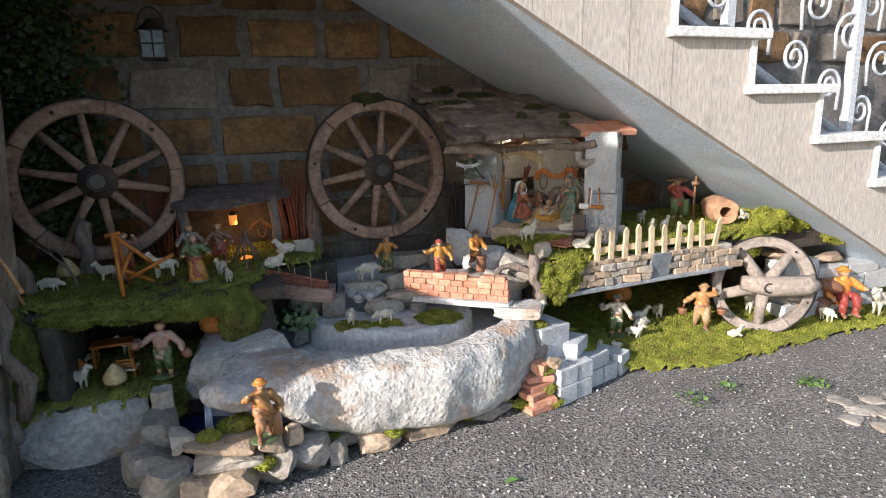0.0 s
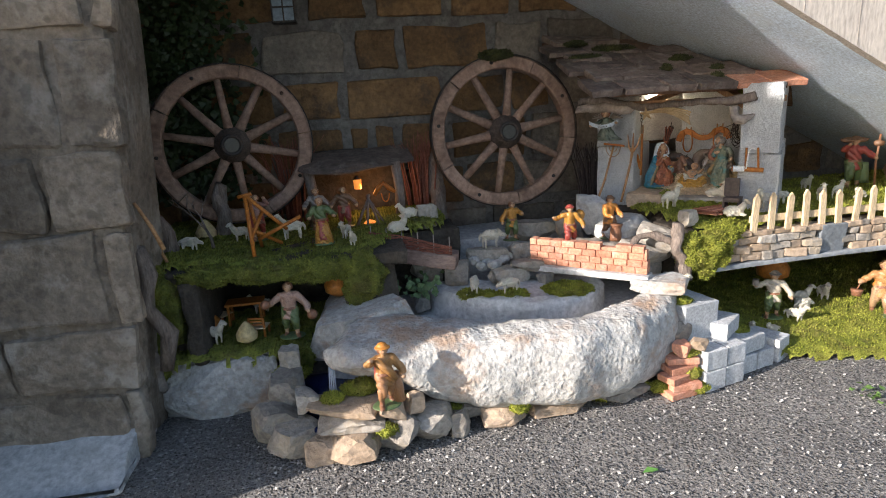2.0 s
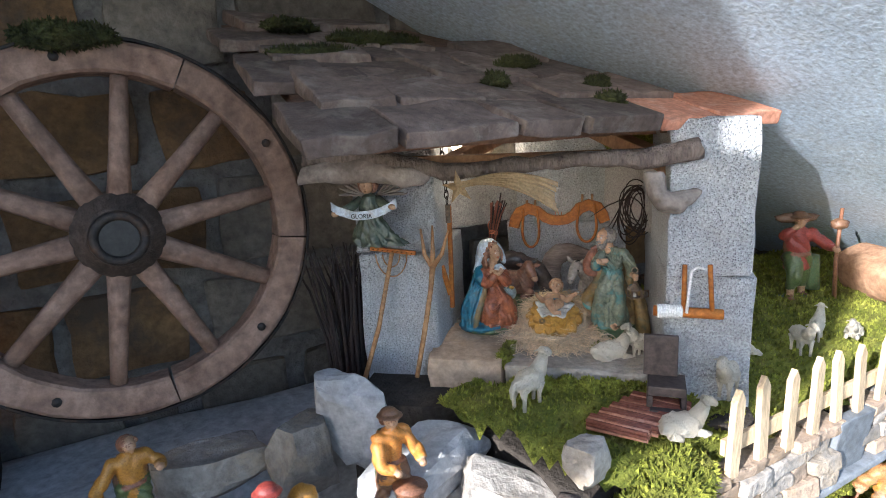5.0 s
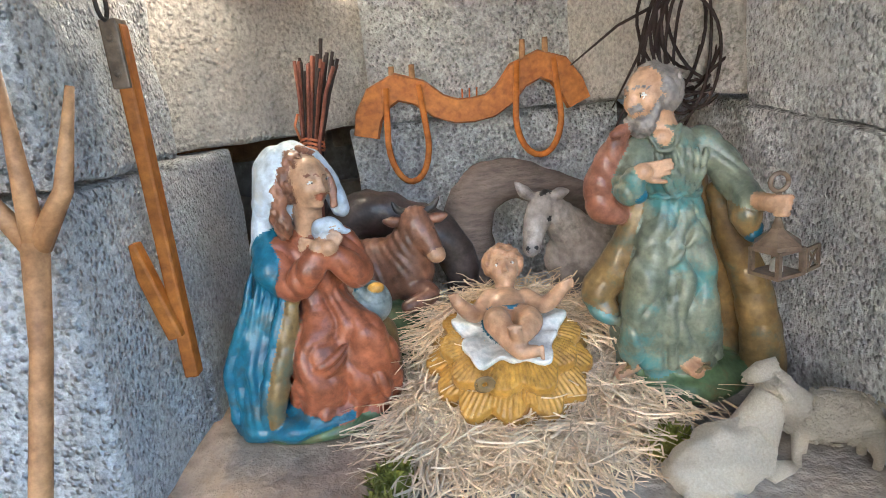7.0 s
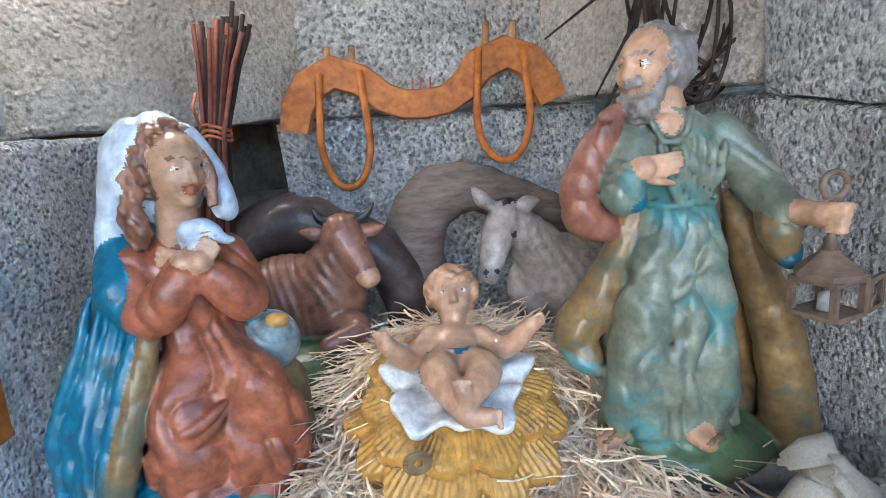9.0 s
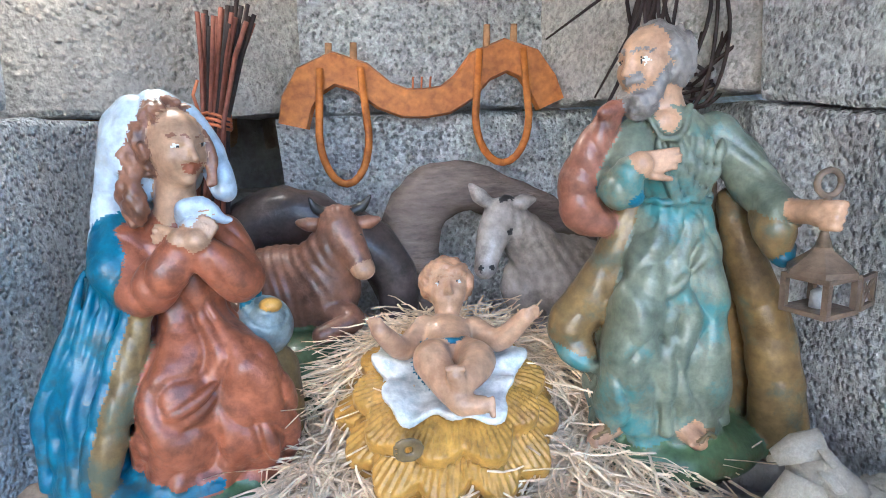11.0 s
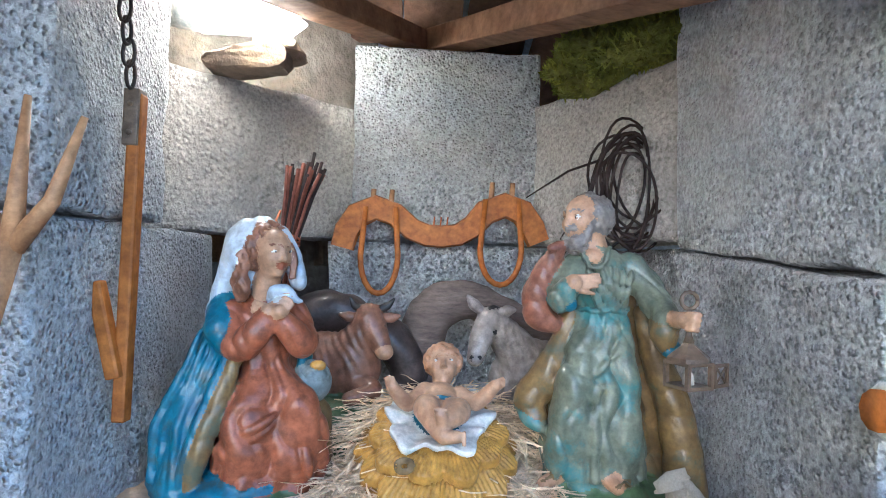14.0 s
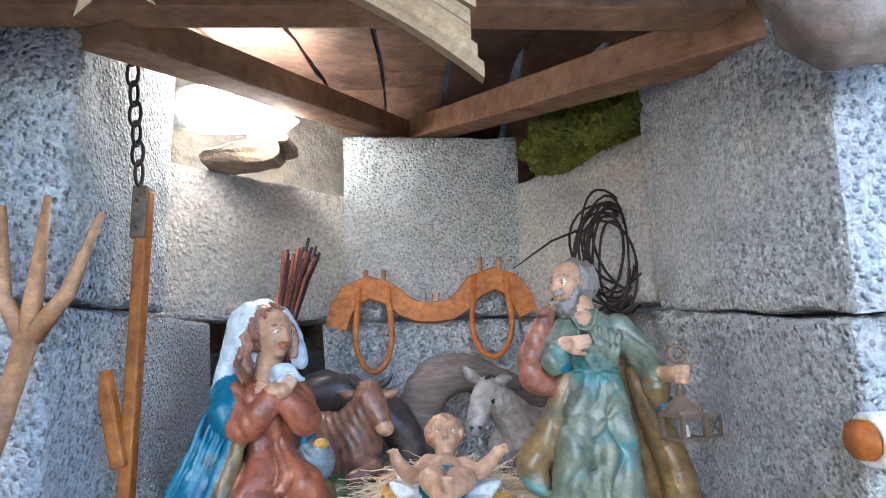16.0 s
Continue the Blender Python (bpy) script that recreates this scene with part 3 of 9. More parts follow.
shed = thing("stable", "small stable of grey aerated concrete blocks with slate roof", "stable")
def block(a, b, z, sa, sb, sz, m=None, rz=0, seed=1, name="block", sag=0.0):
    bm = bmesh.new()
    add_box(bm, SP(a, b, z, 0, 0, rz), sa, sb, sz, 0.004, 5)
    jit(bm, 0.004, 30, seed)
    jit(bm, 0.0015, 120, seed + 4)
    for v in bm.verts:
        if sag and abs(v.co.z - ZJ) < 0.02:
            v.co.z -= sag * max(0.0, 0.27 - (v.co - S0).dot(B_))
    return part(name, bm, m or BLOCK, shed, "", False)
ZF, ZIN, ZJ = 0.482, 0.494, 0.66
# left post, two courses
block(-0.085, 0.125, 0.40, 0.135, 0.12, ZJ - 0.402, seed=2)
block(-0.084, 0.13, ZJ, 0.14, 0.125, 0.175, seed=3)
# left wall behind it
block(-0.07, 0.23, 0.40, 0.11, 0.13, ZJ - 0.403, seed=4)
block(-0.005, 0.345, ZJ + 0.001, 0.2, 0.07, 0.132, BLOCK_SMOOTH, 43, 5)
# back
block(0.19, 0.41, 0.40, 0.24, 0.1, ZJ - 0.402, seed=6)
block(0.18, 0.405, ZJ + 0.001, 0.18, 0.1, 0.186, seed=7)
block(0.335, 0.30, ZJ + 0.001, 0.2, 0.07, 0.135, BLOCK_SMOOTH, -62, 8)
# right wall and post
block(0.40, 0.29, 0.40, 0.1, 0.2, ZJ - 0.402, seed=9, sag=0.08)
block(0.4, 0.11, 0.40, 0.12, 0.2, ZJ - 0.401, seed=10, sag=0.08)
block(0.397, 0.105, ZJ + 0.001, 0.115, 0.2, 0.2, seed=11, sag=0.08)
# floor slabs, with a mossy gap between the two front ones
GAP, FRONT = 0.097, 0.019
for i, (a0, a1, b0, b1, z, ztop, m_) in enumerate([(-0.03, GAP - 0.004, FRONT, 0.2, 0.44, ZIN - 0.002, ROCK_WARM), (GAP + 0.006, 0.345, FRONT - 0.006, 0.135, 0.44, ZF + 0.004, ROCK), (GAP + 0.004, 0.36, 0.138, 0.36, 0.44, ZIN, ROCK), (-0.03, GAP, 0.203, 0.36, 0.44, ZIN - 0.001, ROCK)]):
    bm = bmesh.new()
    add_box(bm, SP((a0 + a1) / 2, (b0 + b1) / 2, z, 0, 0, (2, -3, 1, 0)[i]), a1 - a0, b1 - b0, ztop - z, 0.004, 9)
    jit(bm, 0.004, 22, 60 + i)
    jit(bm, 0.0016, 90, 64 + i)
    part("floor_slab", bm, m_, shed, "flat worn stone slab", True)
bm = bmesh.new()
add_box(bm, SP(0.16, 0.2, 0.3), 0.6, 0.5, 0.14)
part("base", bm, SOIL, shed)
# roof: rafters, boards and stone slates in rows
RY0, RZ0, RSL = 1.89, 0.845, 0.36
def roof_z(y):
    return RZ0 + RSL * (y - RY0)
for nm, p0, p1, w in (("beam", S(0.0, 0.06, 0.80), S(0.157, 0.45, 0.885), 0.028), ("beam", S(0.36, 0.03, 0.79), S(0.157, 0.45, 0.885), 0.03), ("beam", S(-0.16, 0.05, 0.81), S(0.46, 0.06, 0.81), 0.024)):
    bm = bmesh.new()
    d = p1 - p0
    add_box(bm, Matrix.Translation(p0) @ d.to_track_quat("Z", "Y").to_matrix().to_4x4(), w, w * 0.8, d.length, 0.002, 3)
    jit(bm, 0.002, 40, w * 100)
    part(nm, bm, BEAM, shed, "sawn brown timber")
OLDBOARD = mat("old_roof_board", (0.09, 0.05, 0.032), (0.19, 0.11, 0.07), 0.85, 22, 0.6, 90, dist=0.003, rand=0.3)
for k in range(7):
    y0 = 1.97 + k * 0.07
    bm = bmesh.new()
    xm = min(1.5, (C0 - roof_z(y0) - 0.03) / SL)
    add_box(bm, pose((0.84 + xm) / 2, y0, roof_z(y0) - 0.022, 20), xm - 0.86, 0.062, 0.012, 0.002, 4)
    jit(bm, 0.004, 18, k)
    part("roof_board", bm, OLDBOARD, shed, "rough sawn roof board")
bm = bmesh.new()
deck = []
for y in (1.93, 2.46):
    xm = min(1.5, (C0 - roof_z(y) - 0.02) / SL)
    for z in (0.006, -0.006):
        deck.append([bm.verts.new((0.8, y, roof_z(y) + z)), bm.verts.new((xm, y, roof_z(y) + z))])
for p, q in ((0, 2), (2, 3), (3, 1), (1, 0)):
    bm.faces.new((deck[p][0], deck[p][1], deck[q][1], deck[q][0]))
bmesh.ops.recalc_face_normals(bm, faces=bm.faces)
part("roof_deck", bm, OLDBOARD, shed, "old dark roof boarding")
# rough boards lining the inside of the roof under the stair
for k in range(9):
    bm = bmesh.new()
    p0, p1 = S(-0.1 + k * 0.066, 0.05, 0), S(-0.1 + k * 0.066, 0.49, 0)
    wd = A_ * 0.031
    ring = []
    for i in range(13):
        p = p0.lerp(p1, i / 12)
        zz = min(0.84 + 0.11 * i / 12, C0 - SL * (p.x + 0.03) - 0.02) + 0.003 * noise.noise(p * 25 + Vector((0, 0, k)))
        ring.append([bm.verts.new(Vector((p.x, p.y, zz)) + wd * q + Vector((0, 0, dz))) for q, dz in ((-1, 0), (1, 0), (1, 0.008), (-1, 0.008))])
    for ra, rb in zip(ring, ring[1:]):
        for q in range(4):
            bm.faces.new((ra[q], ra[(q + 1) % 4], rb[(q + 1) % 4], rb[q]))
    bm.faces.new(ring[0])
    bm.faces.new(ring[-1])
    bmesh.ops.recalc_face_normals(bm, faces=bm.faces)
    jit(bm, 0.002, 30, k)
    part("inner_board", bm, OLDBOARD, shed, "dark rough board")
bm = bmesh.new()
add_box(bm, SP(-0.03, 0.4, 0.78, 0, 0, 43), 0.34, 0.014, 0.14, 0.002, 5)
jit(bm, 0.004, 20, 8)
part("back_stone", bm, ROCK, shed, "rough grey stone")
rr = random.Random(4)
for r in range(6):
    y0 = RY0 + r * 0.095
    x = 0.76 + (r % 2) * 0.05
    while True:
        w = rr.uniform(0.09, 0.15)
        if x + w > (C0 - roof_z(y0) - 0.05) / SL or x + w > 1.52:
            break
        bm = bmesh.new()
        add_box(bm, pose(x + w / 2, y0 + 0.06, roof_z(y0 + 0.06) + rr.uniform(0.0, 0.006), 17 + rr.uniform(-3, 3), rr.uniform(-2, 2), rr.uniform(-4, 4)), w - 0.004, 0.15, rr.uniform(0.016, 0.024), 0.003, 2)
        jit(bm, 0.006, 30, r * 7 + x * 30)
        part("slate", bm, TERRA if (r == 0 and x + w > 1.36) else SLATE, shed)
        x += w
bm = bmesh.new()
add_box(bm, pose(1.43, RY0 + 0.045, RZ0 + 0.016, 16, 0, -4), 0.12, 0.13, 0.022, 0.004, 2)
jit(bm, 0.004, 30, 3)
part("tile", bm, TERRA, shed, "old terracotta tile on the roof corner")

# ---- painted resin ----
def paint(name, c, c2=None, rough=0.4, stain=None, sscale=60):
    c2 = c2 or tuple(min(1, k * 1.35) for k in c)
    return mat("resin_" + name, c, c2, rough, 55, 0.35, 190, rand=0.0, stain=stain or tuple(k * 0.45 for k in c), sscale=sscale, samount=0.75, dist=0.0015, coat=0.2)
SKIN = paint("skin", (0.4, 0.235, 0.135), (0.48, 0.3, 0.18), stain=(0.32, 0.175, 0.1))
ROSE = paint("rose_robe", (0.24, 0.075, 0.033), (0.36, 0.12, 0.058), stain=(0.12, 0.04, 0.02))
BLUE = paint("blue_mantle", (0.01, 0.09, 0.16), (0.022, 0.165, 0.24), stain=(0.05, 0.07, 0.06))
VEIL = paint("pale_veil", (0.42, 0.5, 0.58), (0.6, 0.66, 0.72), stain=(0.45, 0.45, 0.42))
HAIRB = paint("brown_hair", (0.17, 0.075, 0.04), (0.3, 0.14, 0.08))
HAIRG = paint("grey_hair", (0.16, 0.14, 0.125), (0.27, 0.25, 0.23))
TEAL = paint("sage_robe", (0.09, 0.115, 0.085), (0.22, 0.24, 0.17), stain=(0.04, 0.2, 0.21), sscale=38)
CAPE = paint("bronze_cape", (0.12, 0.08, 0.035), (0.25, 0.165, 0.06), stain=(0.08, 0.11, 0.08))
BAG = paint("russet_bag", (0.2, 0.08, 0.05), (0.3, 0.13, 0.08))
GRASSP = paint("green_base", (0.06, 0.11, 0.045), (0.12, 0.18, 0.08), stain=(0.16, 0.12, 0.05))
GOLDS = paint("golden_straw", (0.36, 0.19, 0.03), (0.55, 0.31, 0.06), stain=(0.2, 0.1, 0.03))
WHITEP = paint("white_cloth", (0.6, 0.6, 0.56), (0.75, 0.74, 0.7), stain=(0.3, 0.38, 0.38))
HAIRGOLD = paint("golden_hair", (0.36, 0.19, 0.1), (0.48, 0.27, 0.15))
OXB = paint("ox_brown", (0.15, 0.07, 0.04), (0.27, 0.13, 0.08))
OXD = paint("dark_brown", (0.06, 0.045, 0.04), (0.11, 0.085, 0.075))
DONK = paint("donkey_grey", (0.24, 0.21, 0.19), (0.38, 0.34, 0.31))
BLACKP = paint("black", (0.015, 0.014, 0.014), (0.03, 0.028, 0.026))
BRONZE = paint("bronze_metal", (0.1, 0.07, 0.045), (0.18, 0.13, 0.09))
ANGELG = paint("sage_gown", (0.05, 0.07, 0.05), (0.12, 0.14, 0.1))
GILT = mat("gilt_wood", (0.3, 0.2, 0.1), (0.42, 0.31, 0.17), 0.45, 60, 0.3, 300, dist=0.0008)
CORD = mat("white_cord", (0.7, 0.7, 0.68), (0.82, 0.82, 0.8), 0.7, 60, 0.3, 300, dist=0.0008)
COPPER = mat("copper_wire", (0.45, 0.14, 0.06), (0.6, 0.22, 0.1), 0.4, 60, 0.2, 200, metal=0.5)
CHAIRW = mat("dark_chair_wood", (0.045, 0.033, 0.03), (0.09, 0.068, 0.06), 0.55, 30, 0.4, 120, dist=0.001)

SHED_M = pose(S0.x, S0.y, 0, 0, 0, SHED_ROT)

def add_loft(bm, secs, seg=28, fold=0.0, nf=9, mi=0, cap=True, seed=0.0):
    """Rings through (x, y, z, rx, ry[, fold]); folds run up and down, creases run aslant."""
    fine = []
    sub = 10 if seg > 30 else 4
    if seg > 30:
        seg = 110
    for s0, s1 in zip(secs, secs[1:]):
        for k in range(sub):
            u = k / sub
            fine.append([p + (q - p) * u for p, q in zip(s0, s1)])
    fine.append(list(secs[-1]))
    rings = []
    for s in fine:
        x, y, z, rx, ry = s[:5]
        fo = s[5] if len(s) > 5 else fold
        ring = []
        for k in range(seg):
            a = 2 * math.pi * k / seg
            c, sn = math.cos(a), math.sin(a)
            wob = 2.2 * noise.noise(Vector((c * 1.3 + seed, sn * 1.3, z * 14)))
            w = 1 + fo * (math.sin(nf * a + 3 * noise.noise(Vector((seed, z * 25, a))) + wob) * 0.5 + 0.8 * noise.noise(Vector((c * 2, sn * 2, z * 30 + seed))))
            cr = abs(noise.noise(Vector((c * 2.6 + z * 26, sn * 2.6 - z * 17, z * 24 + seed * 3))))
            w -= fo * 1.0 * max(0.0, 1 - cr / 0.16)
            cr = abs(noise.noise(Vector((c * 5 - z * 40, sn * 5, z * 30 + seed * 7))))
            w -= fo * 0.45 * max(0.0, 1 - cr / 0.14)
            ring.append(bm.verts.new((x + rx * w * c, y + ry * w * sn, z)))
        rings.append(ring)
    fs = []
    for r0, r1 in zip(rings, rings[1:]):
        for k in range(seg):
            fs.append(bm.faces.new((r0[k], r0[(k + 1) % seg], r1[(k + 1) % seg], r1[k])))
    if cap:
        fs += [bm.faces.new(rings[0][::-1]), bm.faces.new(rings[-1])]
    for f in fs:
        f.material_index, f.smooth = mi, True

def T(x, y, z, rx=0, ry=0, rz=0):
    return pose(x, y, z, rx, ry, rz)

def curls(bm, cx, cy, cz, rx, ry, rz, n, r, mi, seed, zlo=-1.0, skip=None):
    """Hair as many short wavy locks over an ellipsoid."""
    rr = random.Random(seed)
    for i in range(n):
        while True:
            d = Vector((rr.gauss(0, 1), rr.gauss(0, 1), rr.gauss(0, 1))).normalized()
            if d.z > zlo and not (skip and d.dot(skip) > 0.35):
                break
        t = d.cross(Vector((0.2, 0.1, 1))).normalized()
        pts = []
        for k in range(5):
            u = k / 4
            q = (d + Vector((0, 0, -0.9 * u)) + t * 0.25 * math.sin(u * 6 + i)).normalized()
            pts.append((cx + q.x * rx, cy + q.y * ry, cz + q.z * rz))
        add_tube(bm, pts, [r, r * 1.1, r, r * 0.8, r * 0.3], 6, mi=mi)

def face(bm, p, f, r, mi, eye=None):
    """Nose, brow and chin as plain relief on a head at p that faces f."""
    p, f = Vector(p), Vector((f[0], f[1], 0)).normalized()
    s = Vector((-f.y, f.x, 0))
    tip = p + f * r * 1.12 - Vector((0, 0, r * 0.18))
    add_tube(bm, [p + f * r * 0.86 + Vector((0, 0, r * 0.3)), p + f * r * 1.02, tip], [r * 0.06, r * 0.1, r * 0.14], 8, mi=mi)
    add_blob(bm, Matrix.Translation(p + f * r * 0.82 - Vector((0, 0, r * 0.85))), r * 0.24, r * 0.24, r * 0.2, 2, mi=mi)
    add_tube(bm, [p + f * r * 0.94 - Vector((0, 0, r * 0.52)) - s * r * 0.24, p + f * r * 1.0 - Vector((0, 0, r * 0.5)), p + f * r * 0.94 - Vector((0, 0, r * 0.52)) + s * r * 0.24], [r * 0.03, r * 0.06, r * 0.03], 6, mi=mi)
    for q in (-1, 1):
        add_tube(bm, [p + f * r * 0.9 + s * q * r * 0.15 + Vector((0, 0, r * 0.3)), p + f * r * 0.84 + s * q * r * 0.38 + Vector((0, 0, r * 0.36)), p + f * r * 0.66 + s * q * r * 0.6 + Vector((0, 0, r * 0.28))], r * 0.035, 6, mi=mi)
        add_blob(bm, Matrix.Translation(p + f * r * 0.8 + s * q * r * 0.36 + Vector((0, 0, r * 0.13))), r * 0.15, r * 0.15, r * 0.08, 2, mi=mi)
        if eye is not None:
            add_blob(bm, Matrix.Translation(p + f * r * 0.92 + s * q * r * 0.36 + Vector((0, 0, r * 0.11))), r * 0.07, r * 0.07, r * 0.055, 2, mi=eye)

def statue(name, bm, mats, label, m=None, category="figurine", group=""):
    ob = link(name, bm, None, None, "", False, mats)
    ob.matrix_basis = m if m is not None else SHED_M
    return tagged(ob, label, category, group)

# ---- sculpted figures: smooth unions of rounded solids, drawn out as one skin ----
def V_(p):
    return np.array(p, dtype=np.float32)

class Sculpt:
    def __init__(self, lo, hi, h):
        self.lo, self.h = V_(lo), h
        self.n = [int((b - a) / h) + 2 for a, b in zip(lo, hi)]
        self.ax = [(self.lo[i] + h * np.arange(self.n[i])).astype(np.float32) for i in range(3)]
        self.d = np.full(self.n, 1.0, np.float32)
        self.raw = np.full(self.n, 1.0, np.float32)
        self.m = np.zeros(self.n, np.int8)

    def region(self, lo, hi):
        sl = []
        for i in range(3):
            a = int(max(0, (lo[i] - self.lo[i]) / self.h - 1))
            b = int(min(self.n[i], (hi[i] - self.lo[i]) / self.h + 2))
            if b <= a:
                return None
            sl.append(slice(a, b))
        g = np.meshgrid(*(self.ax[i][sl[i]] for i in range(3)), indexing="ij")
        return tuple(sl), g

    def join(self, sl, d, mi, k):
        d = d.astype(np.float32)
        a = self.d[sl]
        w = np.clip(0.5 + 0.5 * (a - d) / k, 0, 1)
        self.d[sl] = a * (1 - w) + d * w - k * w * (1 - w)
        near = d < self.raw[sl]
        self.raw[sl] = np.where(near, d, self.raw[sl])
        self.m[sl] = np.where(near, mi, self.m[sl])

    def ball(self, c, r, mi, k=0.002, axes=None, disp=None, cut=None, carve=False):
        """An ellipsoid of radii r along axes; cut: (point, direction) that takes away what lies beyond."""
        c = V_(c)
        R_ = max(r) + 0.004
        got = self.region(c - R_, c + R_)
        if not got:
            return
        sl, (X, Y, Z) = got
        P = (X - c[0], Y - c[1], Z - c[2])
        if axes is not None:
            P = tuple(P[0] * a[0] + P[1] * a[1] + P[2] * a[2] for a in axes)
        q = np.sqrt((P[0] / r[0]) ** 2 + (P[1] / r[1]) ** 2 + (P[2] / r[2]) ** 2) + 1e-6
        g = np.sqrt((P[0] / r[0] ** 2) ** 2 + (P[1] / r[1] ** 2) ** 2 + (P[2] / r[2] ** 2) ** 2) + 1e-6
        d = q * (q - 1) / g
        if disp is not None:
            d = d + disp(X, Y, Z)
        if cut is not None:
            p, n = V_(cut[0]), V_(cut[1])
            d = np.maximum(d, (X - p[0]) * n[0] + (Y - p[1]) * n[1] + (Z - p[2]) * n[2])
        if carve:
            a = self.d[sl]
            w = np.clip(0.5 + 0.5 * (-d - a) / k, 0, 1)
            self.d[sl] = a * (1 - w) - d * w + k * w * (1 - w)
        else:
            self.join(sl, d, mi, k)

    def rope(self, pts, rad, mi, k=0.002, fine=4, disp=None):
        """A tapered rounded tube along a smooth line through pts."""
        P = [V_(p) for p in pts]
        rad = list(rad) if hasattr(rad, "__len__") else [rad] * len(P)
        line, rr = [], []
        for i in range(len(P) - 1):
            p0, p1, p2, p3 = P[max(i - 1, 0)], P[i], P[i + 1], P[min(i + 2, len(P) - 1)]
            f = fine if len(P) > 2 else 1
            for j in range(f):
                u = j / f
                line.append(0.5 * (2 * p1 + (p2 - p0) * u + (2 * p0 - 5 * p1 + 4 * p2 - p3) * u * u + (3 * p1 - p0 - 3 * p2 + p3) * u ** 3))
                rr.append(rad[i] + (rad[i + 1] - rad[i]) * u)
        line.append(P[-1])
        rr.append(rad[-1])
        R_ = max(rr) + 0.003
        got = self.region(np.min(line, 0) - R_, np.max(line, 0) + R_)
        if not got:
            return
        sl, (X, Y, Z) = got
        best = np.full(X.shape, 1.0, np.float32)
        for a, b, ra, rb in zip(line, line[1:], rr, rr[1:]):
            e = b - a
            ll = float(e @ e) + 1e-12
            t = np.clip(((X - a[0]) * e[0] + (Y - a[1]) * e[1] + (Z - a[2]) * e[2]) / ll, 0, 1)
            q = np.sqrt((X - a[0] - t * e[0]) ** 2 + (Y - a[1] - t * e[1]) ** 2 + (Z - a[2] - t * e[2]) ** 2) - (ra + (rb - ra) * t)
            best = np.minimum(best, q)
        if disp is not None:
            best = best + disp(X, Y, Z)
        self.join(sl, best, mi, k)

    def robe(self, secs, mi, k=0.003, n=9, amp=0.1, twist=40.0, seed=0.0, fine=0.03):
        """A draped body through (z, x, y, rx, ry, fold); folds run down and drift round it."""
        s = np.array(secs, dtype=np.float32)
        s = s[np.argsort(s[:, 0])]
        R_ = s[:, 3:5].max() * 1.25
        got = self.region((s[:, 1].min() - R_, s[:, 2].min() - R_, s[0, 0] - 0.003), (s[:, 1].max() + R_, s[:, 2].max() + R_, s[-1, 0] + 0.003))
        sl, (X, Y, Z) = got
        zz = self.ax[2][sl[2]]
        cx, cy, rx, ry, fo = (np.interp(zz, s[:, 0], s[:, i]).astype(np.float32)[None, None, :] for i in range(1, 6))
        dx, dy = (X - cx) / rx, (Y - cy) / ry
        a = np.arctan2(dy, dx)
        ph = n * a + twist * (Z - s[0, 0]) + 1.3 * np.sin(2 * a + 55 * Z + seed) + 0.8 * np.sin(3 * a - 90 * Z + 2 * seed)
        f1 = 1.6 * np.abs(np.sin(ph / 2)) - 1
        ph2 = 1.7 * n * a - 1.8 * twist * (Z - s[0, 0]) + 1.5 * np.sin(3 * a + 70 * Z + 3 * seed)
        f2 = np.abs(np.sin(ph2 / 2)) - 0.6
        w = 1 + fo * amp * 17 * (f1 * (0.65 + 0.35 * np.sin(2.3 * a + 60 * Z + seed)) + 0.4 * f2)
        q = np.sqrt(dx * dx + dy * dy)
        d = (q - w) * np.minimum(rx, ry) * 0.9
        d = np.maximum(d, np.maximum(s[0, 0] - Z, Z - s[-1, 0]))
        self.join(sl, d, mi, k)

    def sheet(self, o, tilt, fn, reach, mi, k=0.0015):
        """A scalloped plate round o: fn(r, angle) gives its height, half thickness and outer reach."""
        o = V_(o)
        got = self.region(o - reach - 0.01, o + reach + 0.01)
        sl, (X, Y, Z) = got
        c, s = math.cos(tilt), math.sin(tilt)
        u, v, w = X - o[0], (Y - o[1]) * c + (Z - o[2]) * s, -(Y - o[1]) * s + (Z - o[2]) * c
        r, a = np.sqrt(u * u + v * v), np.arctan2(v, u)
        hgt, th, out = fn(r, a)
        d = np.maximum(np.abs(w - hgt) - th, (r - out) * 0.8)
        self.join(sl, d * 0.8, mi, k)

    def crease(self, mats, zlo, zhi, fn, amp):
        """Presses folds into the skin of those paints between two heights."""
        got = self.region((-9, -9, zlo), (9, 9, zhi))
        sl, (X, Y, Z) = got
        f = np.isin(self.m[sl], mats) * np.clip((Z - zlo) / 0.006, 0, 1) * np.clip((zhi - Z) / 0.006, 0, 1)
        self.d[sl] += (amp * f * fn(X, Y, Z)).astype(np.float32)

    def mesh(self):
        D, h = self.d, self.h
        S = D < 0
        C = S[:-1, :-1, :-1].astype(np.int8)
        C = sum(S[i:S.shape[0] - 1 + i, j:S.shape[1] - 1 + j, q:S.shape[2] - 1 + q].astype(np.int8) for i in (0, 1) for j in (0, 1) for q in (0, 1))
        act = (C > 0) & (C < 8)
        I = np.argwhere(act)
        idx = np.full(act.shape, -1, np.int32)
        idx[act] = np.arange(len(I))
        pos = np.zeros((len(I), 3), np.float32)
        cnt = np.zeros(len(I), np.float32)
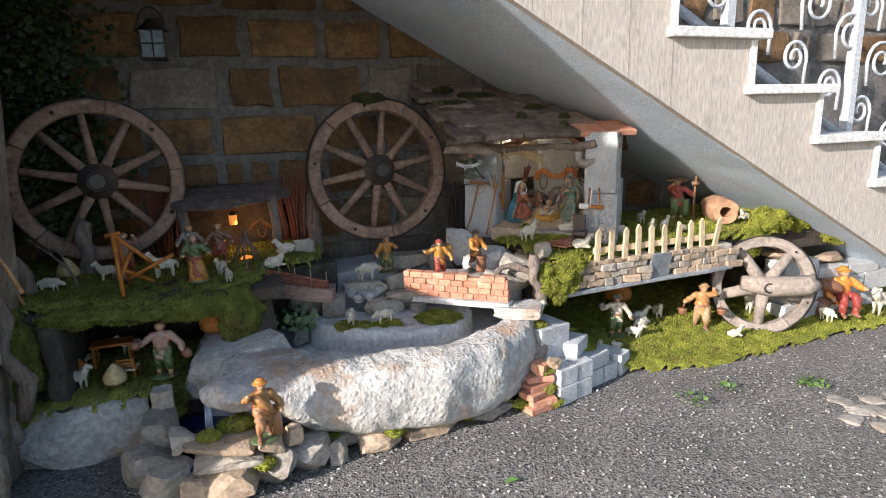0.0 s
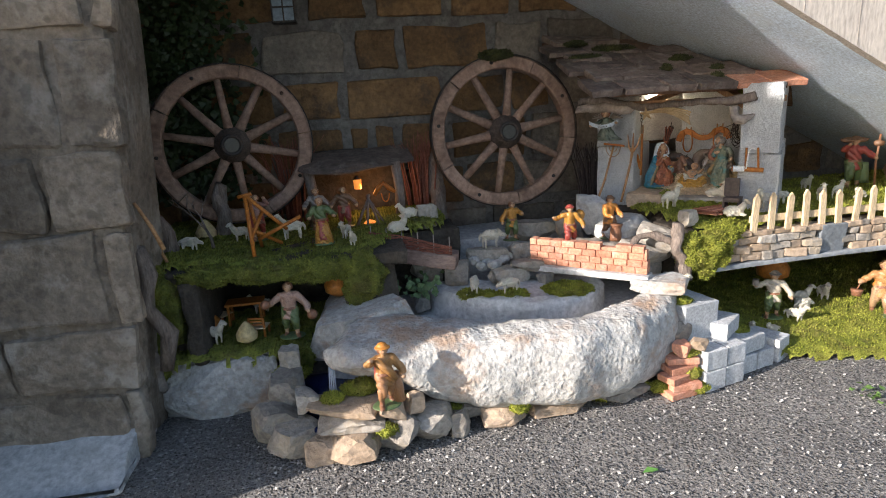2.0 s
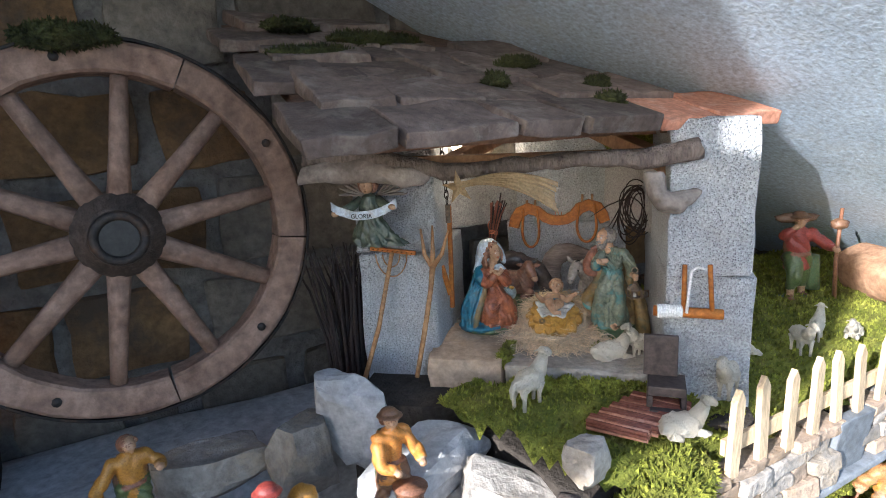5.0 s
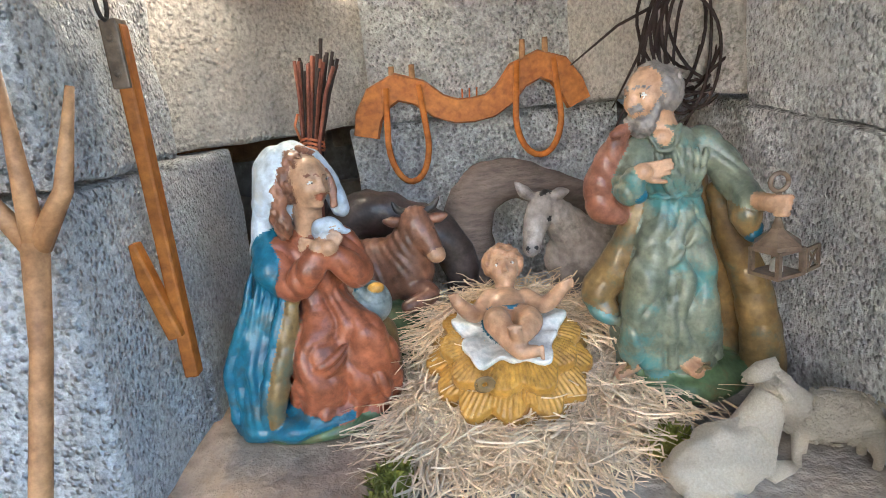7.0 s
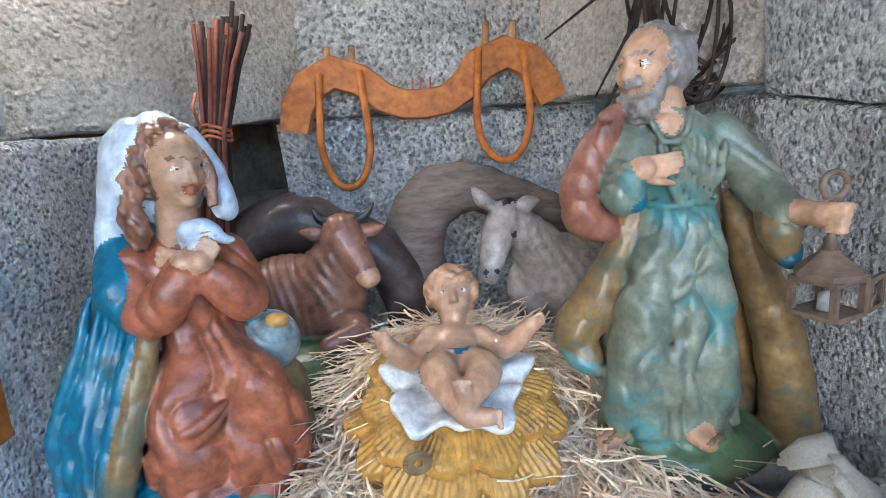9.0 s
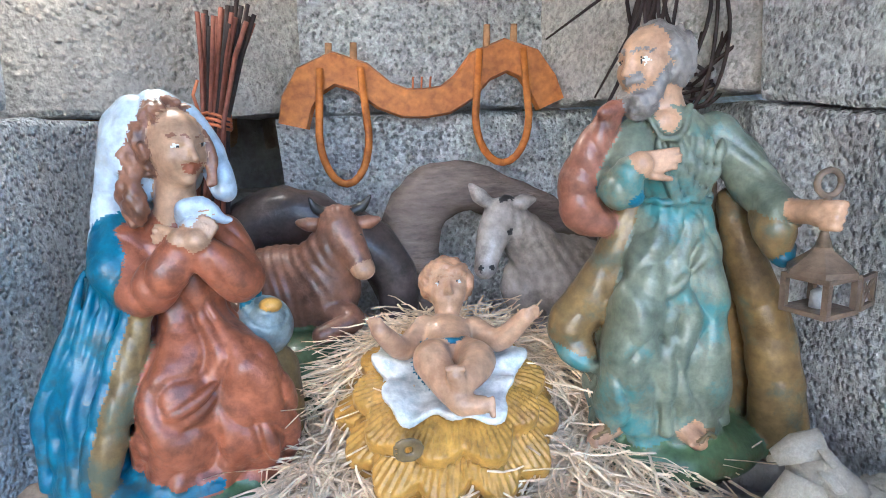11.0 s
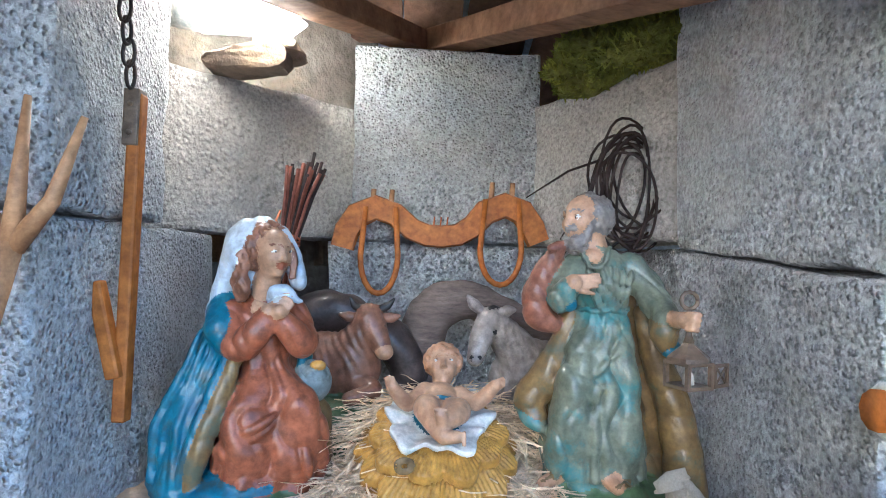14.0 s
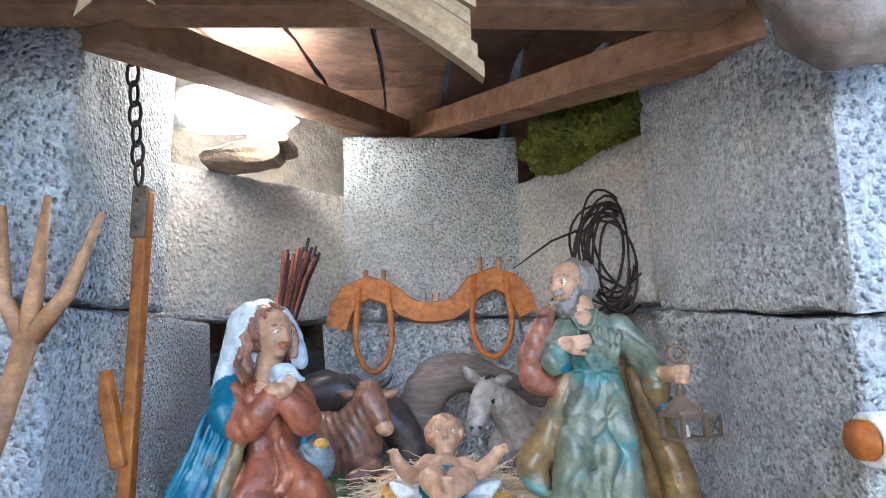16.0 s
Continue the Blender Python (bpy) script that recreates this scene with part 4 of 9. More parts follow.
        for ax in range(3):
            o1, o2 = [q for q in range(3) if q != ax]
            for p in (0, 1):
                for q in (0, 1):
                    c0 = I.copy()
                    c0[:, o1] += p
                    c0[:, o2] += q
                    c1 = c0.copy()
                    c1[:, ax] += 1
                    a, b = D[tuple(c0.T)], D[tuple(c1.T)]
                    x = (a < 0) != (b < 0)
                    t = np.where(x, a / np.where(x, a - b, 1), 0)
                    e = c0.astype(np.float32)
                    e[:, ax] += t
                    pos[x] += e[x]
                    cnt[x] += 1
        pos = self.lo + h * pos / cnt[:, None]
        mv = self.m[tuple(I.T)]
        quads = []
        for ax in range(3):
            o1, o2 = [(1, 2), (2, 0), (0, 1)][ax]
            a = np.take(S, np.arange(S.shape[ax] - 1), ax)
            b = np.take(S, np.arange(1, S.shape[ax]), ax)
            E_ = np.argwhere(a != b)
            E_ = E_[(E_[:, o1] > 0) & (E_[:, o2] > 0) & (E_[:, o1] < act.shape[o1]) & (E_[:, o2] < act.shape[o2])]
            ins = S[tuple(E_.T)]
            vs = []
            for p, q in ((0, 0), (1, 0), (1, 1), (0, 1)):
                c = E_.copy()
                c[:, o1] -= 1 - p
                c[:, o2] -= 1 - q
                vs.append(idx[tuple(c.T)])
            f = np.stack(vs, 1)
            f[~ins] = f[~ins][:, ::-1]
            quads.append(f)
        F_ = np.concatenate(quads)
        F_ = F_[(F_ >= 0).all(1)]
        return pos, F_, mv[F_[:, 0]]

def skin(name, sc, mats, label, extra=None, category="figurine"):
    """Turns a sculpt into one figurine mesh; extra is a bmesh of small hard pieces of it."""
    pos, F_, mi = sc.mesh()
    me = bpy.data.meshes.new(name)
    me.from_pydata(pos.tolist(), [], F_.tolist())
    me.polygons.foreach_set("material_index", mi.astype(np.int32))
    me.polygons.foreach_set("use_smooth", np.ones(len(F_), dtype=bool))
    if extra is not None:
        bm = extra
        bm.from_mesh(me)
        bm.to_mesh(me)
        bm.free()
    for x in mats:
        me.materials.append(x)
    me.update()
    ob = new(name, me)
    ob.matrix_basis = SHED_M
    return tagged(ob, label, category)

def frame_of(f, up=(0, 0, 1)):
    f = V_(f) / np.linalg.norm(V_(f))
    s = np.cross(f, V_(up))
    s = s / np.linalg.norm(s)
    return f, s, np.cross(s, f)

def head_on(sc, c, f, r, sk, dark, white, lip, brow, up=(0, 0, 1), wide=0.8):
    """A carved face: skull, jaw, nose, sockets, eyes, lips and brows in units of r."""
    f, s, u = frame_of(f, up)
    c = V_(c)
    def at(a, b, d):
        return c + r * (a * f + b * s + d * u)
    ax = (f, s, u)
    sc.ball(at(0, 0, 0.12), (r * 0.95, r * wide, r), sk, 0.001, ax)
    sc.ball(at(0.3, 0, -0.48), (r * 0.58, r * wide * 0.72, r * 0.62), sk, r * 0.3, ax)
    sc.ball(at(0.72, 0, -0.9), (r * 0.17, r * 0.17, r * 0.15), sk, r * 0.22, ax)
    for q in (-1, 1):
        sc.ball(at(0.62, q * 0.38, -0.22), (r * 0.24, r * 0.24, r * 0.24), sk, r * 0.25, ax)
        sc.ball(at(1.0, q * 0.36, 0.14), (r * 0.2, r * 0.2, r * 0.13), sk, r * 0.12, ax, carve=True)
        sc.ball(at(0.72, q * 0.34, 0.12), (r * 0.15, r * 0.17, r * 0.075), white, r * 0.02, ax)
        sc.ball(at(0.83, q * 0.35, 0.12), (r * 0.05, r * 0.06, r * 0.062), dark, r * 0.01, ax)
        sc.rope([at(0.86, q * 0.16, 0.2), at(0.86, q * 0.36, 0.26), at(0.7, q * 0.55, 0.16)], r * 0.055, sk, r * 0.05)
        sc.rope([at(0.93, q * 0.14, 0.36), at(0.87, q * 0.38, 0.44), at(0.68, q * 0.6, 0.34)], r * 0.026, brow, r * 0.02)
    sc.rope([at(0.88, 0, 0.34), at(1.0, 0, 0.05), at(1.12, 0, -0.2)], [r * 0.07, r * 0.1, r * 0.14], sk, r * 0.12)
    for q in (-1, 1):
        sc.ball(at(0.98, q * 0.13, -0.24), (r * 0.1, r * 0.09, r * 0.08), sk, r * 0.06, ax)
    sc.rope([at(0.8, -0.24, -0.53), at(0.93, 0, -0.49), at(0.8, 0.24, -0.53)], [r * 0.03, r * 0.07, r * 0.03], lip, r * 0.03)
    sc.rope([at(0.8, -0.2, -0.6), at(0.91, 0, -0.62), at(0.8, 0.2, -0.6)], [r * 0.03, r * 0.08, r * 0.03], lip, r * 0.03)
    return at

def locks(sc, c, rad, n, r, mi, seed, skip, lim=0.35, zlo=-1.0, drop=0.8, wave=0.22):
    """Hair as wavy raised locks over an ellipsoid, none where skip points."""
    rr = random.Random(seed)
    skip = Vector(skip).normalized()
    sc.ball(c, tuple(k * 0.96 for k in rad), mi, 0.0008, cut=(tuple(c[i] + skip[i] * rad[i] * lim for i in range(3)), tuple(skip)))
    for i in range(n):
        for _ in range(60):
            d = Vector((rr.gauss(0, 1), rr.gauss(0, 1), rr.gauss(0, 1))).normalized()
            if d.z > zlo and d.dot(skip) < lim:
                break
        t = d.cross(Vector((0.2, 0.1, 1))).normalized()
        pts = []
        for q in range(4):
            w = q / 3
            e = (d + Vector((0, 0, -drop * w)) + t * wave * math.sin(w * 6 + i)).normalized()
            pts.append((c[0] + e.x * rad[0], c[1] + e.y * rad[1], c[2] + e.z * rad[2]))
        sc.rope(pts, [r, r * 1.15, r, r * 0.5], mi, r * 0.35, 2)

def fingers(sc, p, d, s, n, gap, length, r, mi):
    """A hand: palm at p, n fingers along d, set side by side along s."""
    p, d, s = V_(p), V_(d) / np.linalg.norm(d), V_(s) / np.linalg.norm(s)
    sc.ball(p, (gap * n * 0.55,) * 3, mi, r)
    for i in range(n):
        o = p + s * gap * (i - (n - 1) / 2)
        sc.rope([o, o + d * length * (0.92 if i in (0, n - 1) else 1)], [r, r * 0.75], mi, r * 0.35)

# kneeling woman in a blue mantle
K = [ROSE, BLUE, VEIL, SKIN, HAIRB, GRASSP, CAPE, WHITEP, BLACKP]
sc = Sculpt((-0.005, 0.115, 0.49), (0.115, 0.205, 0.672), 0.00085)
sc.ball((0.053, 0.16, 0.499), (0.049, 0.037, 0.010), 5)
sc.ball((0.044, 0.153, 0.505), (0.042, 0.034, 0.011), 1, disp=lambda X, Y, Z: 0.0011 * np.sin(260 * np.sqrt((X - 0.062) ** 2 + 1.5 * (Y - 0.128) ** 2)))
sc.robe([(0.502, 0.067, 0.16, 0.035, 0.029, 0.1), (0.53, 0.0705, 0.158, 0.0315, 0.027, 0.11), (0.552, 0.0665, 0.157, 0.026, 0.023, 0.1), (0.574, 0.0665, 0.156, 0.0155, 0.014, 0.07), (0.592, 0.0665, 0.155, 0.017, 0.014, 0.04), (0.606, 0.065, 0.154, 0.0195, 0.012, 0.02), (0.618, 0.066, 0.153, 0.009, 0.008, 0.0)], 0, n=7, amp=0.11, twist=55, seed=1)
sc.rope([(0.066, 0.148, 0.566), (0.061, 0.138, 0.55), (0.0605, 0.136, 0.53), (0.06, 0.139, 0.512)], [0.007, 0.012, 0.0135, 0.011], 0, 0.008)
sc.rope([(0.072, 0.15, 0.566), (0.09, 0.145, 0.553), (0.097, 0.15, 0.533), (0.096, 0.153, 0.515)], [0.008, 0.0115, 0.011, 0.010], 0, 0.008)
for q in range(7):
    sc.rope([(0.06 + 0.003 * q, 0.1425, 0.572 - 0.002 * (q % 3)), (0.058 + 0.0055 * q, 0.133 + 0.0012 * q, 0.551 - 0.003 * (q % 2)), (0.05 + 0.0082 * q, 0.1305 + 0.0015 * q, 0.53 - 0.002 * q), (0.047 + 0.0088 * q, 0.134 + 0.0016 * q, 0.512)], [0.0008, 0.0026, 0.0031, 0.0015], 0, 0.0014)
for q in range(5):
    sc.rope([(0.047 + 0.003 * q, 0.1375, 0.546 - 0.007 * q), (0.064, 0.1255 + 0.0005 * q, 0.541 - 0.0075 * q), (0.083 - 0.003 * q, 0.135, 0.551 - 0.0065 * q)], [0.0012, 0.0026, 0.0008], 0, 0.0013)
# mantle
sc.robe([(0.5, 0.025, 0.15, 0.018, 0.025, 0.09), (0.515, 0.0245, 0.15, 0.0165, 0.025, 0.09), (0.543, 0.026, 0.152, 0.0185, 0.024, 0.09), (0.572, 0.0375, 0.153, 0.0155, 0.018, 0.07), (0.59, 0.0435, 0.154, 0.0155, 0.015, 0.05), (0.606, 0.047, 0.156, 0.0135, 0.013, 0.03), (0.616, 0.052, 0.157, 0.008, 0.008, 0)], 1, 0.002, n=6, amp=0.1, twist=30, seed=4)
sc.rope([(0.044, 0.151, 0.609), (0.0445, 0.143, 0.598), (0.05, 0.1385, 0.588)], [0.009, 0.0105, 0.007], 1, 0.003)
sc.rope([(0.058, 0.139, 0.588), (0.053, 0.136, 0.574), (0.046, 0.131, 0.55), (0.0385, 0.127, 0.525), (0.036, 0.127, 0.508)], [0.002, 0.0045, 0.006, 0.0062, 0.005], 6, 0.0012)
sc.rope([(0.05, 0.138, 0.582), (0.047, 0.1335, 0.572), (0.04, 0.129, 0.55), (0.033, 0.1255, 0.525), (0.031, 0.126, 0.507)], [0.002, 0.0028, 0.0034, 0.0036, 0.003], 1, 0.0012)
for q in range(4):
    sc.rope([(0.034 + 0.004 * q, 0.14 - 0.001 * q, 0.598 - 0.004 * q), (0.026 + 0.004 * q, 0.1355, 0.572 - 0.004 * q), (0.013 + 0.006 * q, 0.134 - 0.001 * q, 0.542), (0.012 + 0.006 * q, 0.1325 - 0.001 * q, 0.512)], [0.001, 0.0026, 0.0036, 0.003], 1, 0.0014)
# sleeves, hands
sc.rope([(0.0485, 0.147, 0.606), (0.0555, 0.1385, 0.588), (0.068, 0.1335, 0.597), (0.0735, 0.1335, 0.606)], [0.008, 0.0098, 0.0085, 0.006], 0, 0.002)
sc.rope([(0.085, 0.152, 0.607), (0.0915, 0.1445, 0.59), (0.086, 0.1375, 0.597), (0.0805, 0.1345, 0.605)], [0.008, 0.0095, 0.008, 0.006], 0, 0.002)
fingers(sc, (0.0745, 0.1315, 0.6085), (-0.9, 0.1, 0.28), (0.25, 0, 1), 4, 0.0021, 0.0105, 0.0013, 3)
fingers(sc, (0.0805, 0.1305, 0.6085), (0.6, 0.1, 0.75), (0.75, 0, -0.6), 4, 0.0021, 0.0095, 0.0013, 3)
# head, hair, veil, scarf
sc.rope([(0.066, 0.152, 0.612), (0.0695, 0.149, 0.633)], [0.0085, 0.0072], 3, 0.002)
FM = (0.74, -0.66, -0.1)
locks(sc, (0.0675, 0.151, 0.6445), (0.0142, 0.0142, 0.0165), 46, 0.0013, 4, 3, FM, 0.26, -0.5, 0.7)
head_on(sc, (0.0708, 0.1468, 0.6425), FM, 0.0128, 3, 8, 7, 0, 4)
for q in range(9):
    x0, y0 = 0.0572 - 0.0012 * (q % 5), 0.142 + 0.0016 * (q // 3)
    sc.rope([(x0 + 0.002 * math.sin(j * 1.8 + q), y0 - 0.0022 * (j > 2) + 0.0015 * math.cos(j * 2.0 + q), 0.645 - 0.0052 * j) for j in range(7)], [0.0014, 0.002, 0.0022, 0.0022, 0.0024, 0.0022, 0.001], 4, 0.0006, 2)
for q in range(3):
    sc.rope([(0.082 + 0.001 * q, 0.148, 0.648 - 0.002 * q), (0.0835 + 0.0008 * q, 0.147, 0.638), (0.083 + 0.001 * q, 0.145, 0.628)], [0.0012, 0.0016, 0.001], 4, 0.0006, 3)
sc.ball((0.0605, 0.1575, 0.6425), (0.0198, 0.0195, 0.0225), 2, 0.0012, cut=((0.0655, 0.149, 0.645), (0.66, -0.72, -0.2)), disp=lambda X, Y, Z: 0.0006 * np.sin(420 * X + 260 * Z))
sc.rope([(0.0555, 0.15, 0.657), (0.0475, 0.149, 0.642), (0.042, 0.151, 0.622), (0.036, 0.152, 0.606)], [0.0045, 0.0062, 0.0062, 0.0045], 2, 0.003)
sc.rope([(0.05, 0.158, 0.652), (0.045, 0.162, 0.63), (0.042, 0.162, 0.605)], [0.009, 0.011, 0.008], 2, 0.004)
sc.rope([(0.0745, 0.156, 0.655), (0.0815, 0.156, 0.64), (0.086, 0.154, 0.625)], [0.004, 0.0058, 0.005], 2, 0.003)
for pts, rad in (([(0.073, 0.14, 0.615), (0.0765, 0.1345, 0.6205), (0.082, 0.134, 0.6212), (0.0865, 0.138, 0.6185)], [0.0022, 0.0034, 0.0034, 0.002]), ([(0.074, 0.138, 0.6125), (0.0795, 0.1328, 0.614), (0.0845, 0.135, 0.617)], [0.002, 0.0031, 0.0022]), ([(0.0845, 0.136, 0.618), (0.0905, 0.139, 0.6145)], [0.003, 0.0016])):
    sc.rope(pts, rad, 2, 0.0006)
def fan(x0, z0, n, w=1.0):
    """Folds that fan out downwards from one place."""
    def fn(X, Y, Z):
        t = np.arctan2(X - x0, z0 - Z)
        p = n * t + 1.1 * w * np.sin(150 * Z + 60 * Y) + 0.7 * w * np.sin(95 * Y + 230 * X) + 30 * Y
        q = 0.55 * n * t - 55 * (z0 - Z) + 1.4 * np.sin(120 * X + 80 * Z)
        return 1 - 1.5 * np.abs(np.sin(p)) ** 0.7 + 0.6 * (1 - 1.5 * np.abs(np.sin(q)) ** 0.6)
    return fn
def wrinkle(fx, fz):
    def fn(X, Y, Z):
        p = fx * X + fz * Z + 1.5 * np.sin(140 * Y + 90 * Z) + np.sin(210 * X)
        return 1 - 1.6 * np.abs(np.sin(p)) ** 0.7
    return fn
sc.crease([0], 0.5, 0.582, fan(0.074, 0.6, 9), 0.0013)
sc.crease([0], 0.576, 0.62, wrinkle(190, 210), 0.0007)
sc.crease([1, 6], 0.505, 0.62, fan(0.05, 0.64, 11), 0.0006)
sc.crease([2], 0.6, 0.67, wrinkle(260, 60), 0.0005)
sc.crease([4], 0.6, 0.67, wrinkle(700, 420), 0.0004)
skin("kneeling_figurine", sc, K, "kneeling resin woman in rose robe, blue mantle, white veil")

# basket beside it
sc = Sculpt((0.078, 0.145, 0.49), (0.115, 0.19, 0.6), 0.0008)
AXB = frame_of((0.75, -0.45, 0.35))
sc.rope([(0.095, 0.17, 0.495), (0.094, 0.17, 0.54)], [0.014, 0.013], 3, 0.002)
sc.ball((0.094, 0.167, 0.563), (0.012, 0.013, 0.0135), 0, 0.002, AXB)
sc.ball((0.0975, 0.1615, 0.574), (0.010, 0.010, 0.0105), 1, 0.001, AXB, carve=True)
sc.ball((0.095, 0.165, 0.565), (0.009, 0.0095, 0.0085), 1, 0.0005, AXB)
sc.rope([(0.087, 0.164, 0.567), (0.0895, 0.163, 0.583), (0.0925, 0.165, 0.578)], [0.003, 0.0032, 0.002], 1, 0.001)
sc.ball((0.0985, 0.161, 0.5735), (0.0052, 0.004, 0.0034), 2, 0.0005)
skin("basket", sc, [paint("grey_basket", (0.16, 0.2, 0.2), (0.26, 0.3, 0.29)), BLUE, GOLDS, CAPE], "small grey-blue basket with a loaf", category="basket")

# standing bearded man with a lantern
K = [TEAL, CAPE, BAG, SKIN, HAIRG, GRASSP, BRONZE, BLUE, BLACKP, WHITEP]
sc = Sculpt((0.215, 0.085, 0.486), (0.352, 0.196, 0.694), 0.0009)
sc.ball((0.277, 0.153, 0.5), (0.044, 0.03, 0.0145), 5, disp=lambda X, Y, Z: 0.001 * np.sin(200 * X) * np.sin(170 * Y))
sc.robe([(0.51, 0.271, 0.153, 0.0285, 0.022, 0.09), (0.53, 0.2695, 0.153, 0.0295, 0.0225, 0.1), (0.57, 0.27, 0.152, 0.0235, 0.0195, 0.09), (0.598, 0.272, 0.151, 0.0175, 0.0155, 0.07), (0.615, 0.272, 0.151, 0.0152, 0.0128, 0.04), (0.63, 0.2725, 0.15, 0.018, 0.0138, 0.04), (0.642, 0.2725, 0.15, 0.0182, 0.0122, 0.02), (0.651, 0.2685, 0.149, 0.0105, 0.0095, 0.0)], 0, n=8, amp=0.1, twist=-38, seed=2)
sc.rope([(0.262, 0.145, 0.602), (0.2545, 0.1375, 0.573), (0.249, 0.1375, 0.545), (0.248, 0.14, 0.525)], [0.006, 0.0105, 0.010, 0.008], 0, 0.008)
sc.rope([(0.281, 0.145, 0.602), (0.284, 0.1375, 0.57), (0.284, 0.1375, 0.54), (0.282, 0.138, 0.518)], [0.005, 0.008, 0.009, 0.008], 0, 0.008)
for q in range(8):
    s = q / 7
    sc.rope([(0.262 + 0.02 * s, 0.1385, 0.609 - 0.003 * (q % 3)), (0.254 + 0.03 * s, 0.1335 + 0.004 * abs(s - 0.5), 0.58 - 0.004 * (q % 2)), (0.2455 + 0.043 * s + 0.002 * math.sin(q * 2.2), 0.1305 + 0.01 * abs(s - 0.5), 0.548), (0.2435 + 0.05 * s, 0.1305 + 0.014 * abs(s - 0.5), 0.517)], [0.0008, 0.0024, 0.0031, 0.0028], 0, 0.0013)
for q in range(5):
    sc.rope([(0.2865 - 0.002 * q, 0.1395, 0.6 - 0.012 * q), (0.27, 0.132, 0.583 - 0.012 * q), (0.2525 - 0.001 * q, 0.1345, 0.566 - 0.008 * q)], [0.0008, 0.0024, 0.0008], 0, 0.0013)
for q in range(7):
    sc.rope([(0.2595 + 0.0045 * q, 0.138 - 0.0008 * (q in (2, 3, 4)), 0.64), (0.263 + 0.0035 * q, 0.1365, 0.627), (0.266 + 0.0022 * q, 0.1372, 0.6165)], [0.0009, 0.0019, 0.0009], 0, 0.001)
sc.rope([(0.272 + 0.0163 * math.cos(w * math.pi / 8), 0.151 + 0.0138 * math.sin(w * math.pi / 8), 0.6145 + 0.0008 * math.sin(w * 2.1)) for w in range(17)], 0.0015, 0, 0.0005, 2, disp=lambda X, Y, Z: 0.0003 * np.sin(1700 * X + 900 * Z))
# cape
sc.robe([(0.5, 0.297, 0.167, 0.038, 0.012, 0.1), (0.55, 0.284, 0.168, 0.042, 0.011, 0.1), (0.6, 0.277, 0.166, 0.029, 0.010, 0.06), (0.64, 0.274, 0.16, 0.018, 0.008, 0.02), (0.65, 0.272, 0.157, 0.009, 0.006, 0)], 1, 0.002, n=7, amp=0.1, twist=20, seed=8)
sc.rope([(0.253, 0.15, 0.612), (0.249, 0.153, 0.592), (0.24, 0.157, 0.57), (0.231, 0.159, 0.556), (0.236, 0.152, 0.545)], [0.004, 0.0075, 0.0105, 0.0105, 0.005], 1, 0.003)
sc.rope([(0.223, 0.157, 0.554), (0.229, 0.152, 0.546), (0.241, 0.147, 0.541), (0.246, 0.146, 0.55)], [0.0022, 0.0034, 0.0034, 0.002], 0, 0.0015)
sc.rope([(0.298, 0.15, 0.613), (0.305, 0.15, 0.59), (0.316, 0.148, 0.56), (0.3225, 0.146, 0.53), (0.325, 0.145, 0.503)], [0.005, 0.0082, 0.0105, 0.0115, 0.0125], 1, 0.003)
# sack over the shoulder
sc.rope([(0.2435, 0.145, 0.65), (0.2375, 0.147, 0.639), (0.2325, 0.15, 0.624), (0.2335, 0.151, 0.61), (0.242, 0.15, 0.605)], [0.0042, 0.0066, 0.0088, 0.009, 0.006], 2, 0.002)
sc.rope([(0.2435, 0.1435, 0.6515), (0.2385, 0.141, 0.6505)], [0.004, 0.0026], 2, 0.0015)
# arms and hands
sc.rope([(0.2555, 0.149, 0.64), (0.247, 0.142, 0.626), (0.2445, 0.136, 0.6205), (0.246, 0.1325, 0.627)], [0.0085, 0.0085, 0.0082, 0.0062], 0, 0.003)
sc.ball((0.2475, 0.1335, 0.6175), (0.0055, 0.005, 0.0042), 7, 0.001)
fingers(sc, (0.2495, 0.13, 0.6305), (1, -0.06, 0.12), (0.05, 0, 1), 4, 0.0023, 0.0155, 0.0014, 3)
sc.rope([(0.25, 0.13, 0.627), (0.256, 0.1285, 0.6255), (0.2615, 0.1285, 0.6245)], [0.002, 0.0016, 0.001], 3, 0.0006)
sc.rope([(0.289, 0.149, 0.641), (0.2975, 0.144, 0.629), (0.302, 0.135, 0.617), (0.302, 0.12, 0.611)], [0.009, 0.0095, 0.009, 0.0075], 0, 0.003)
sc.rope([(0.3015, 0.126, 0.608), (0.3, 0.121, 0.604), (0.3005, 0.12, 0.596)], [0.0078, 0.0078, 0.0045], 1, 0.0015)
sc.rope([(0.2985, 0.123, 0.597), (0.302, 0.118, 0.593), (0.3065, 0.121, 0.597)], [0.0025, 0.0034, 0.0025], 7, 0.001)
sc.rope([(0.302, 0.12, 0.6115), (0.304, 0.108, 0.6125)], [0.0048, 0.0045], 3, 0.001)
sc.ball((0.305, 0.104, 0.6125), (0.0052, 0.0052, 0.005), 3, 0.0012)
for q in range(4):
    z_ = 0.6163 - 0.0027 * q
    sc.rope([(0.3035, 0.1, z_), (0.3065 - 0.0006 * q, 0.0965, z_ + 0.0004), (0.3098 - 0.0005 * q, 0.0985, z_ - 0.0003), (0.3095, 0.102, z_ - 0.0008)], [0.0015, 0.0015, 0.0014, 0.001], 3, 0.0003, 3)
